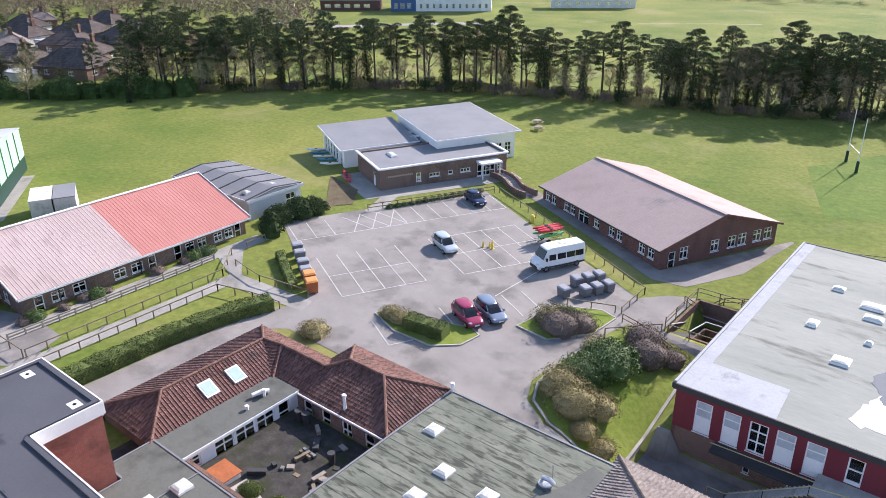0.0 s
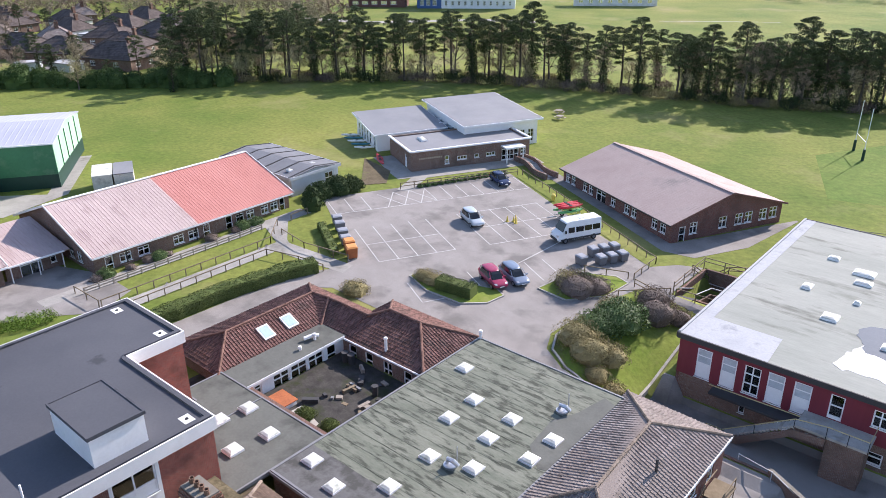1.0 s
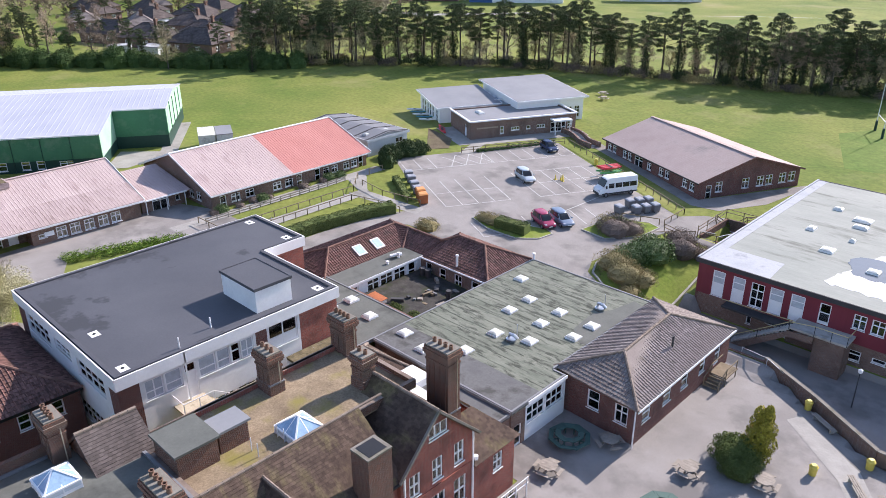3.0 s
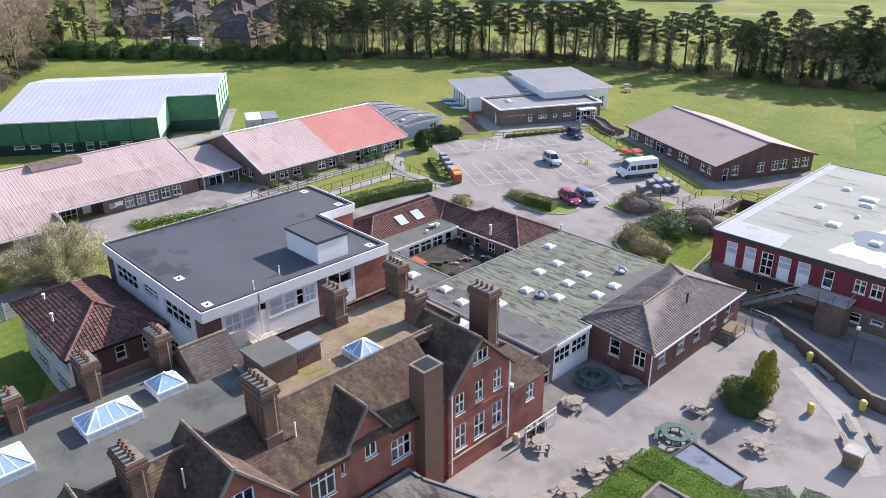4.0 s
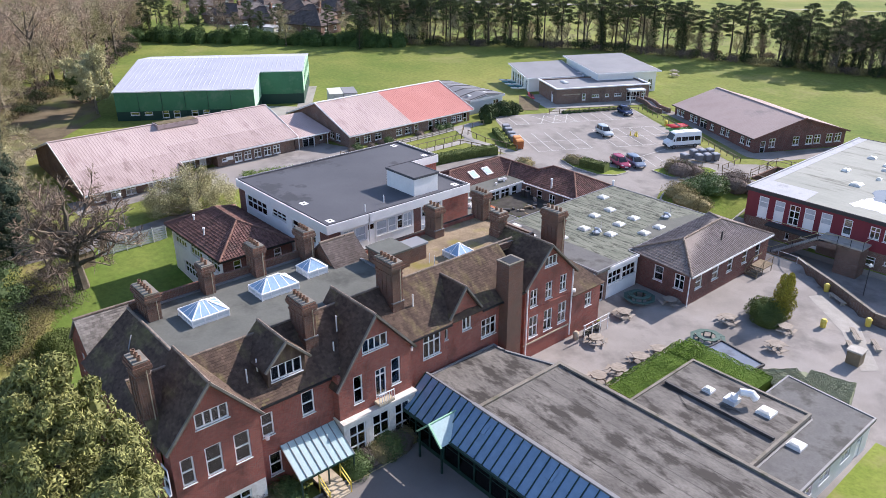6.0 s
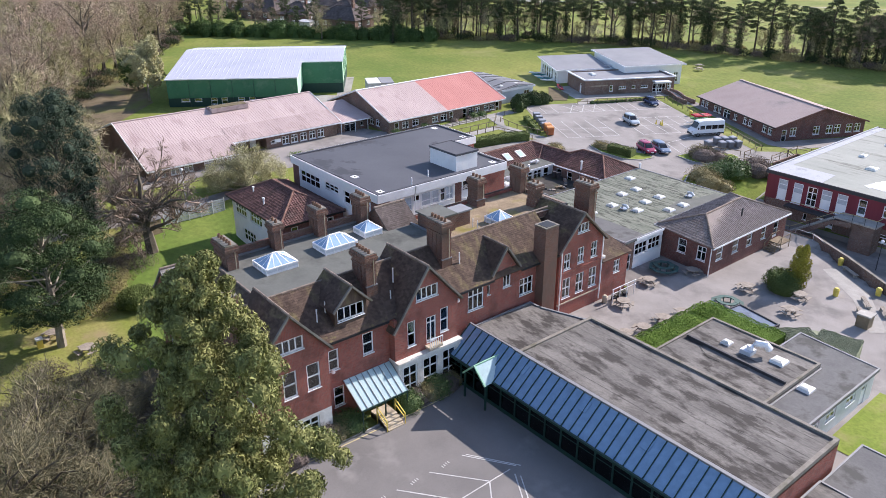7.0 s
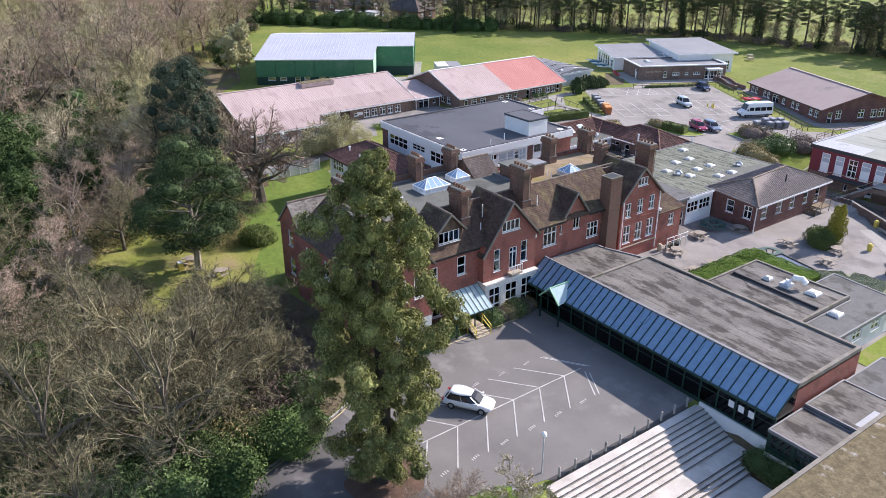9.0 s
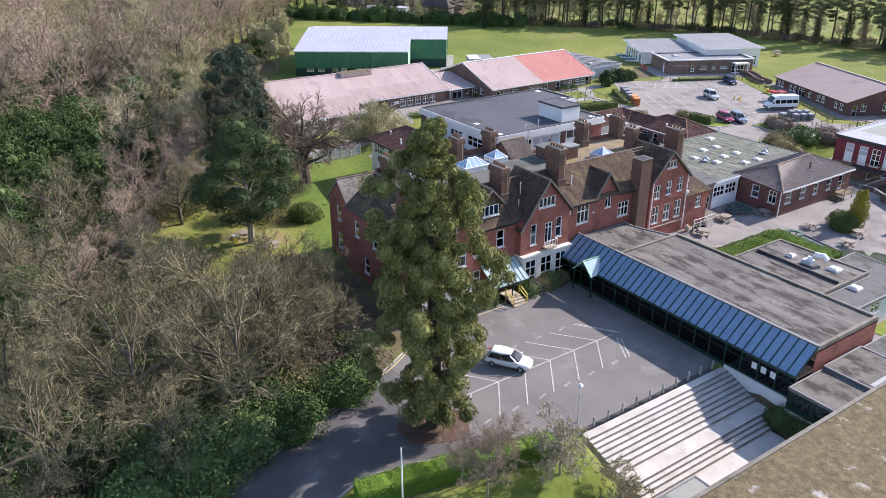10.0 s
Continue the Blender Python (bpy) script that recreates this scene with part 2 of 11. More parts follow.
SLATE_PALE = surface("pale_lichened_slate", (0.165, 0.150, 0.135), (0.245, 0.225, 0.205), 0.9, 0.6, 6.0, 0.4, 0.15, stain=(0.30, 0.28, 0.24), stain_scale=0.5, island=0.3, contrast=0.35)
TILE_HIP = surface("ridge_tile", (0.16, 0.090, 0.072), (0.215, 0.125, 0.10), 0.9, 0.6, 6.0, 0.3, 0.2, island=0.2)
TILE_HIP_BROWN = surface("brown_ridge_tile", (0.185, 0.148, 0.120), (0.245, 0.200, 0.165), 0.9, 0.6, 6.0, 0.3, 0.2, island=0.2)
PINK = surface("faded_pink_sheet", (0.405, 0.316, 0.298), (0.485, 0.386, 0.368), 0.75, 0.25, 4.0, 0.1, 0.25, stain=(0.320, 0.235, 0.222), stain_scale=0.5,
               stain_range=(0.54, 0.68), contrast=0.16, stretch=(0.25, 1.0, 1.0))
PINK_WORN = surface("worn_pink_sheet", (0.370, 0.285, 0.270), (0.455, 0.360, 0.342), 0.8, 0.4, 4.0, 0.1, 0.2, stain=(0.255, 0.190, 0.175), stain_scale=0.8,
                    stain_range=(0.52, 0.66), contrast=0.2, stretch=(0.3, 1.0, 1.0))
RED_SHEET = surface("red_sheet", (0.430, 0.165, 0.140), (0.505, 0.215, 0.185), 0.65, 0.3, 4.0, 0.1, 0.35, contrast=0.15, stretch=(0.3, 1.0, 1.0))
HALL_SHEET = surface("dusky_pink_sheet", (0.345, 0.265, 0.242), (0.425, 0.338, 0.312), 0.75, 0.2, 4.0, 0.15, 0.25, stain=(0.25, 0.215, 0.20), stain_scale=0.2, contrast=0.18)
BLUE_SHEET = surface("pale_blue_sheet", (0.370, 0.385, 0.455), (0.430, 0.445, 0.515), 0.6, 0.2, 4.0, 0.1, 0.35, contrast=0.1)
GREEN_SHEET = surface("green_sheet", (0.035, 0.15, 0.075), (0.05, 0.185, 0.095), 0.55, 0.3, 4.0, 0.1, 0.4, contrast=0.15, stain=(0.09, 0.20, 0.12), stain_scale=0.5)
GREEN_DARK = plain("dark_green_sheet", (0.012, 0.05, 0.04), 0.5)
# green sheet again, with the sun on the gables put into its colour
GREEN_SUNLIT = surface("sunlit_green_sheet", (0.30, 0.52, 0.36), (0.38, 0.60, 0.43), 0.6, 0.3, 4.0, 0.1, 0.3, contrast=0.1)
GREY_SHEET = surface("grey_sheet_roof", (0.16, 0.165, 0.18), (0.20, 0.205, 0.22), 0.75, 0.3, 4.0, 0.15, 0.3, contrast=0.12)
BLACK = plain("black_metal", (0.015, 0.015, 0.017), 0.5)
DARKGREY = plain("dark_grey", (0.05, 0.05, 0.053), 0.7)
LEAD = plain("lead_flashing", (0.20, 0.205, 0.215), 0.6)
WOOD = surface("weathered_wood", (0.235, 0.205, 0.172), (0.345, 0.305, 0.262), 0.85, 1.5, 9.0, 0.4, 0.2, contrast=0.35)
WOOD_FENCE = surface("fence_wood", (0.17, 0.135, 0.09), (0.25, 0.20, 0.14), 0.9, 1.5, 9.0, 0.4, 0.2, contrast=0.3)
POT = plain("terracotta", (0.20, 0.115, 0.078), 0.9, var=0.3)
STONE = surface("pale_stone", (0.40, 0.34, 0.25), (0.52, 0.45, 0.34), 0.9, 1.0, 7.0, 0.3, 0.2, stain=(0.25, 0.21, 0.14), stain_scale=0.9)
ORANGE = plain("orange_plastic", (0.42, 0.13, 0.045), 0.7, var=0.25)
YELLOW = plain("yellow_plastic", (0.70, 0.54, 0.10), 0.5)
GREY_PLASTIC = plain("grey_plastic", (0.16, 0.165, 0.18), 0.55)
CREAM_METAL = surface("cream_metal", (0.55, 0.56, 0.50), (0.63, 0.64, 0.58), 0.6, 0.8, 5.0, 0.15, 0.3, stain=(0.36, 0.37, 0.32), stain_scale=0.7)
RUBBER = plain("rubber", (0.02, 0.02, 0.02), 0.8)
CHROME = plain("bare_metal", (0.55, 0.56, 0.58), 0.35, 0.5, 0.8)
GLASS = glassy("window_glass", (0.78, 0.82, 0.85), ior=2.1)
GLASS_BLUE = glassy("blue_roof_glass", (0.42, 0.62, 0.78), (0.9, 0.95, 1.0), 1.7, 0.06)
GLASS_DARK = glassy("tinted_car_glass", (0.12, 0.13, 0.14))
BLIND = plain("pale_blind", (0.76, 0.76, 0.75), 0.8)
DOME = surface("opal_dome", (0.50, 0.51, 0.47), (0.66, 0.66, 0.62), 0.35, 1.6, 8.0, 0.05, 0.5, stain=(0.34, 0.36, 0.30), stain_scale=1.4, stain_range=(0.52, 0.68), contrast=0.12)
# opaque corridor panes: the blue of the reflected sky is put into the base colour
plain("sky_blue_roof_pane", (0.20, 0.32, 0.47), 0.22, 0.6, var=0.15, fine=2.0)
plain("lantern_glass", (0.30, 0.44, 0.60), 0.15, 0.6, var=0.2)
plain("lantern_side", (0.70, 0.74, 0.77), 0.25, 0.5, var=0.1)
plain("sky_pale_pane", (0.52, 0.56, 0.61), 0.15, 0.5, var=0.15, fine=3.0)
plain("puddle_water", (0.10, 0.12, 0.14), 0.04, 0.6, var=0.1)
plain("porch_glass", (0.42, 0.55, 0.55), 0.15, 0.6, var=0.1)
plain("dark_green_frame", (0.012, 0.045, 0.035), 0.45)
plain("pale_green_frame", (0.30, 0.55, 0.38), 0.45)
plain("car_window", (0.012, 0.014, 0.017), 0.06, 0.6, var=0.02)
plain("car_white", (0.78, 0.79, 0.80), 0.25, 0.5, var=0.03)
plain("car_silver", (0.50, 0.55, 0.58), 0.28, 0.5, 0.35, var=0.04)
plain("car_navy", (0.02, 0.035, 0.09), 0.25, 0.5, var=0.05)
plain("car_red", (0.30, 0.035, 0.085), 0.25, 0.5, var=0.05)
plain("car_blue", (0.20, 0.25, 0.33), 0.28, 0.5, 0.3, var=0.05)
plain("tail_red", (0.35, 0.01, 0.01), 0.3)
plain("boat_red", (0.55, 0.03, 0.04), 0.4)
plain("boat_green", (0.12, 0.45, 0.16), 0.4)
plain("boat_teal", (0.05, 0.22, 0.28), 0.4)
plain("bin_lid", (0.30, 0.31, 0.34), 0.5)
plain("orange_lid", (0.72, 0.30, 0.09), 0.5)
plain("seat_green", (0.05, 0.11, 0.095), 0.7)
plain("far_blue", (0.05, 0.12, 0.30), 0.5)
TILE_DARK = surface("dark_house_tile", (0.080, 0.066, 0.062), (0.128, 0.106, 0.098), 0.9, 0.4, 4.0, 0.3, 0.2, island=0.2)
COPING = surface("weathered_coping", (0.17, 0.155, 0.13), (0.25, 0.23, 0.20), 0.9, 0.8, 7.0, 0.3, 0.2, stain=(0.12, 0.115, 0.08), stain_scale=0.6, contrast=0.3)
FELT_OLD = surface("old_green_felt", (0.105, 0.11, 0.10), (0.15, 0.155, 0.14), 0.85, 0.25, 5.0, 0.25, 0.25, stain=(0.075, 0.078, 0.07), stain_scale=0.25, stain_range=(0.5, 0.66), contrast=0.2)
WET_FELT = surface("wet_blue_felt", (0.10, 0.125, 0.17), (0.15, 0.18, 0.235), 0.35, 0.6, 5.0, 0.1, 0.5, stain=(0.065, 0.075, 0.10), stain_scale=0.6)
BARK = surface("bark", (0.10, 0.085, 0.065), (0.17, 0.15, 0.12), 0.95, 1.2, 7.0, 0.8, 0.1, contrast=0.35)
BARK_DARK = surface("dark_bark", (0.060, 0.050, 0.042), (0.105, 0.090, 0.075), 0.95, 1.2, 7.0, 0.8, 0.1, contrast=0.35)
BARK_PALE = surface("pale_bark", (0.24, 0.21, 0.17), (0.33, 0.30, 0.25), 0.95, 1.2, 7.0, 0.8, 0.1, contrast=0.35)
TWIG = surface("twig_brown", (0.315, 0.270, 0.180), (0.450, 0.388, 0.268), 0.95, 0.4, 3.0, 0.0, 0.1, island=0.4, contrast=0.2, each=0.28)
TWIG_NEAR = surface("twig_grey_olive", (0.140, 0.128, 0.078), (0.235, 0.212, 0.130), 0.95, 0.4, 3.0, 0.0, 0.1, island=0.45, contrast=0.2, each=0.25)
TWIG_RED = surface("twig_russet", (0.280, 0.215, 0.162), (0.390, 0.305, 0.236), 0.95, 0.4, 3.0, 0.0, 0.1, island=0.4, contrast=0.2, each=0.28)
TWIG_GREEN = surface("twig_lichen", (0.270, 0.250, 0.132), (0.390, 0.360, 0.202), 0.95, 0.4, 3.0, 0.0, 0.1, island=0.4, contrast=0.2, each=0.28)


def leafy(name, c1, c2, island=0.35, rough=0.75, spec=0.15):
    return surface(name, c1, c2, rough, 0.5, 3.0, 0.0, spec, island=island, contrast=0.2, each=0.12)


LEAF_CONIFER = leafy("conifer_leaf", (0.115, 0.132, 0.046), (0.255, 0.258, 0.100), 0.5, 0.8, 0.12)
LEAF_PINE = leafy("pine_needles", (0.050, 0.068, 0.032), (0.096, 0.118, 0.056), 0.4, 0.8, 0.12)
LEAF_CEDAR = leafy("blue_green_needles", (0.032, 0.050, 0.034), (0.062, 0.088, 0.060), 0.4, 0.8, 0.12)
LEAF_DARK = leafy("dark_evergreen", (0.034, 0.058, 0.022), (0.062, 0.092, 0.034), 0.4)
LEAF_IVY_MASS = leafy("ivy_mass_leaf", (0.040, 0.074, 0.022), (0.082, 0.126, 0.040), 0.45)
LEAF_LAUREL = leafy("laurel_leaf", (0.058, 0.100, 0.030), (0.110, 0.165, 0.055), 0.45, 0.55, 0.25)
LEAF_HEDGE = leafy("hedge_leaf", (0.095, 0.168, 0.020), (0.150, 0.240, 0.036), 0.35)
LEAF_BOX = leafy("clipped_hedge_leaf", (0.075, 0.105, 0.030), (0.125, 0.155, 0.048), 0.4)
LEAF_OLIVE = leafy("olive_shrub_leaf", (0.200, 0.170, 0.080), (0.285, 0.245, 0.120), 0.4)
LEAF_PURPLE = leafy("bare_shrub_twig", (0.125, 0.098, 0.085), (0.185, 0.148, 0.124), 0.4)
LEAF_GREYGREEN = leafy("grey_green_leaf", (0.205, 0.235, 0.150), (0.290, 0.315, 0.215), 0.3)
LEAF_GOLD = leafy("golden_leaf", (0.17, 0.165, 0.025), (0.30, 0.265, 0.040), 0.4)
LEAF_SPRING = leafy("spring_leaf", (0.40, 0.375, 0.20), (0.54, 0.51, 0.30), 0.3)
BLOSSOM = leafy("pale_blossom", (0.50, 0.42, 0.41), (0.66, 0.58, 0.56), 0.3)
IVY = leafy("ivy_leaf", (0.026, 0.042, 0.018), (0.050, 0.072, 0.028), 0.4)

# ---- builders ----
class MB:
    """Collects corners and faces of one mesh."""

    def __init__(self):
        self.v, self.f = [], []

    def face(self, *pts):
        n = len(self.v)
        self.v.extend(tuple(p) for p in pts)
        self.f.append(tuple(range(n, n + len(pts))))

    def box(self, x0, y0, z0, x1, y1, z1, m=None):
        c = [(x0, y0, z0), (x1, y0, z0), (x1, y1, z0), (x0, y1, z0), (x0, y0, z1), (x1, y0, z1), (x1, y1, z1), (x0, y1, z1)]
        if m is not None:
            c = [tuple(m @ Vector(p)) for p in c]
        n = len(self.v)
        self.v.extend(c)
        for q in ((3, 2, 1, 0), (4, 5, 6, 7), (0, 1, 5, 4), (1, 2, 6, 5), (2, 3, 7, 6), (3, 0, 4, 7)):
            self.f.append(tuple(n + i for i in q))

    def prism(self, poly, z0, z1):
        """An upright prism over a counter-clockwise outline; z0, z1 numbers or functions of x, y."""
        a = [(x, y, z0(x, y) if callable(z0) else z0) for x, y in poly]
        b = [(x, y, z1(x, y) if callable(z1) else z1) for x, y in poly]
        self.face(*b)
        self.face(*reversed(a))
        for i in range(len(poly)):
            j = (i + 1) % len(poly)
            self.face(a[i], a[j], b[j], b[i])

    def ring(self, cs):
        """Skin over a list of closed rings with the same count of points, capped."""
        n, k = len(self.v), len(cs[0])
        for c in cs:
            self.v.extend(tuple(p) for p in c)
        for r in range(len(cs) - 1):
            for i in range(k):
                j = (i + 1) % k
                self.f.append((n + r * k + i, n + r * k + j, n + (r + 1) * k + j, n + (r + 1) * k + i))
        self.f.append(tuple(n + i for i in reversed(range(k))))
        self.f.append(tuple(n + (len(cs) - 1) * k + i for i in range(k)))

    def cyl(self, x, y, z0, z1, r0, r1=None, n=12, ph=0.0):
        r1 = r0 if r1 is None else r1
        self.ring([[(x + r * math.cos(ph + 2 * math.pi * i / n), y + r * math.sin(ph + 2 * math.pi * i / n), z) for i in range(n)]
                   for r, z in ((r0, z0), (r1, z1))])

    def tube(self, pts, rs, n=6):
        pts = [Vector(p) for p in pts]
        cs = []
        for i, p in enumerate(pts):
            d = (pts[min(i + 1, len(pts) - 1)] - pts[max(i - 1, 0)])
            d = d.normalized() if d.length > 1e-6 else Vector((0, 0, 1))
            a = d.cross(Vector((0.31, 0.17, 0.93)) if abs(d.z) < 0.8 else Vector((0.93, 0.2, 0.1))).normalized()
            b = d.cross(a)
            r = rs[i] if isinstance(rs, (list, tuple)) else rs
            cs.append([p + a * (r * math.cos(2 * math.pi * k / n)) + b * (r * math.sin(2 * math.pi * k / n)) for k in range(n)])
        self.ring(cs)

    def bar(self, p, q, w, h):
        """A square bar from p to q, w wide across and h high, centred on the line."""
        p, q = Vector(p), Vector(q)
        d = (q - p).normalized()
        s = d.cross(Vector((0, 0, 1)))
        s = s.normalized() if s.length > 1e-4 else Vector((1, 0, 0))
        u = s.cross(d)
        c = [[e + s * (a * w / 2) + u * (b * h / 2) for a, b in ((-1, -1), (1, -1), (1, 1), (-1, 1))] for e in (p, q)]
        self.ring(c)

    def mesh(self, name, mat, smooth=False):
        me = bpy.data.meshes.new(name)
        me.from_pydata(self.v, [], self.f)
        me.materials.append(mat)
        if smooth:
            me.polygons.foreach_set("use_smooth", [True] * len(me.polygons))
        me.update()
        return me


def part(name, mb, mat, parent=None, label="", m=None, smooth=False, kind=""):
    """One mesh as an object, under a thing or a part if one is given."""
    me = mb if isinstance(mb, bpy.types.Mesh) else mb.mesh(name, mat, smooth)
    ob = new(name, me)
    if m is not None:
        ob.matrix_basis = m
    if parent is not None:
        ob.parent = parent
    return tagged(ob, label, kind=kind)


def thing(name, label, category, m=None, group="", mb=None, mat=None, kind="", smooth=False):
    ob = new(name, mb.mesh(name, mat, smooth) if mb is not None else None)
    if m is not None:
        ob.matrix_basis = m
    return tagged(ob, label, category, group, kind)


def clip(poly, a, b, c):
    """The part of a 2D polygon where a*x + b*y <= c."""
    out = []
    for i, p in enumerate(poly):
        q = poly[(i + 1) % len(poly)]
        dp, dq = a * p[0] + b * p[1] - c, a * q[0] + b * q[1] - c
        if dp <= 0:
            out.append(p)
        if (dp < 0 < dq) or (dq < 0 < dp):
            t = dp / (dp - dq)
            out.append((p[0] + t * (q[0] - p[0]), p[1] + t * (q[1] - p[1])))
    return out


def area(poly):
    return 0.5 * sum(p[0] * q[1] - q[0] * p[1] for p, q in zip(poly, poly[1:] + poly[:1]))


def panel(outline, holes, thick, mb=None):
    """A slab in local x (along), y (0 outside to thick inside), z (up), with openings cut right through it."""
    mb = mb or MB()
    us = sorted({p[0] for p in (min(outline), max(outline))} | {u for h in holes for u in (h[0], h[1])})
    for u0, u1 in zip(us, us[1:]):
        if u1 - u0 < 1e-4:
            continue
        strip = clip(clip(outline, -1, 0, -u0), 1, 0, u1)
        inside = sorted((h[2], h[3]) for h in holes if h[0] <= u0 + 1e-4 and h[1] >= u1 - 1e-4)
        lo, pieces = -1e9, []
        for v0, v1 in inside:
            pieces.append(clip(clip(strip, 0, -1, -lo), 0, 1, v0))
            lo = v1
        pieces.append(clip(strip, 0, -1, -lo))
        for pc in pieces:
            if len(pc) < 3 or abs(area(pc)) < 1e-4:
                continue
            if area(pc) < 0:
                pc = pc[::-1]
            mb.face(*[(u, 0, v) for u, v in pc])
            mb.face(*[(u, thick, v) for u, v in reversed(pc)])
            for i in range(len(pc)):
                (u, v), (s, w) = pc[i], pc[(i + 1) % len(pc)]
                mb.face((u, 0, v), (u, thick, v), (s, thick, w), (s, 0, w))
    return mb


# columns, row splits from the bottom, solid cells (column, row), share of blind or pale front slab from the top
KINDS = {
    "sash": (1, (0.5,), (), 0), "sash2": (2, (0.5,), (), 0), "attic": (4, (), (), 0), "attic3": (3, (), (), 0), "cas2": (2, (0.62,), (), 0),
    "cas1": (1, (0.6,), (), 0), "cas3": (3, (0.6,), (), 0), "strip4": (4, (0.55,), (), 0), "strip6": (6, (0.55,), (), 0), "strip3": (3, (0.5,), (), 0),
    "low": (3, (), (), 0), "slot": (1, (), (), 0), "door": (1, (0.12, 0.55), ((0, 0),), 0), "door2": (2, (0.1, 0.78), (), 0), "plain_door": (1, (0.75,), ((0, 0),), 0),
    "infill": (1, (0.5, 0.75), ((0, 0),), 0.5), "pale1": (1, (0.4,), (), 0.96), "pale2": (2, (0.4,), (), 0.96), "pale3": (3, (0.55,), (), 0.7), "blind": (1, (0.5,), (), 0.55), "blind2": (2, (0.5,), (), 0.6), "half": (2, (0.42,), ((0, 0), (1, 0)), 0),
    "glazed": (2, (0.36, 0.7), (), 0), "tall4": (4, (0.3, 0.72), (), 0),
}
WINDOW_CACHE = {}


def window_meshes(kind, w, h, white):
    key = (kind, round(w, 2), round(h, 2), white.name)
    if key in WINDOW_CACHE:
        return WINDOW_CACHE[key]
    cols, rows, solid, blind = KINDS[kind]
    fw = 0.105 if w > 0.7 else 0.06
    y0, y1 = 0.07, 0.14
    fr = MB()
    for x0, x1, z0, z1 in ((0, fw, 0, h), (w - fw, w, 0, h), (fw, w - fw, 0, fw), (fw, w - fw, h - fw, h)):
        fr.box(x0, y0, z0, x1, y1, z1)
    xs = [fw + (w - 2 * fw) * i / cols for i in range(cols + 1)]
    zs = [fw] + [h * r for r in rows] + [h - fw]
    for x in xs[1:-1]:
        fr.box(x - 0.048, y0 + 0.006, fw, x + 0.048, y1, h - fw)
    for z in zs[1:-1]:
        fr.box(fw, y0 - 0.01, z - 0.046, w - fw, y1, z + 0.046)
    for c, r in solid:
        fr.box(xs[c], y0 + 0.022, zs[r], xs[c + 1], y1 - 0.01, zs[r + 1])
    pane = MB()
    pane.box(fw * 0.5, 0.10, fw * 0.5, w - fw * 0.5, 0.112, h - fw * 0.5)
    bl = None
    if blind:
        bm = MB()
        # front kinds: a pale slab over the glass carries blinds and reflected sky
        front = kind in ("infill", "pale1", "pale2")
        bm.box(fw, 0.090 if front else 0.116, h * (1 - blind), w - fw, 0.098 if front else 0.13, h - fw)
        bl = bm.mesh("blind", MATS["sky_pale_pane"] if front else BLIND)
    sill = MB()
    sill.box(-0.05, -0.06, -0.07, w + 0.05, 0.10, 0.0)
    WINDOW_CACHE[key] = (pane.mesh("window", GLASS), fr.mesh("frame", white), sill.mesh("sill", white), bl)
    return WINDOW_CACHE[key]


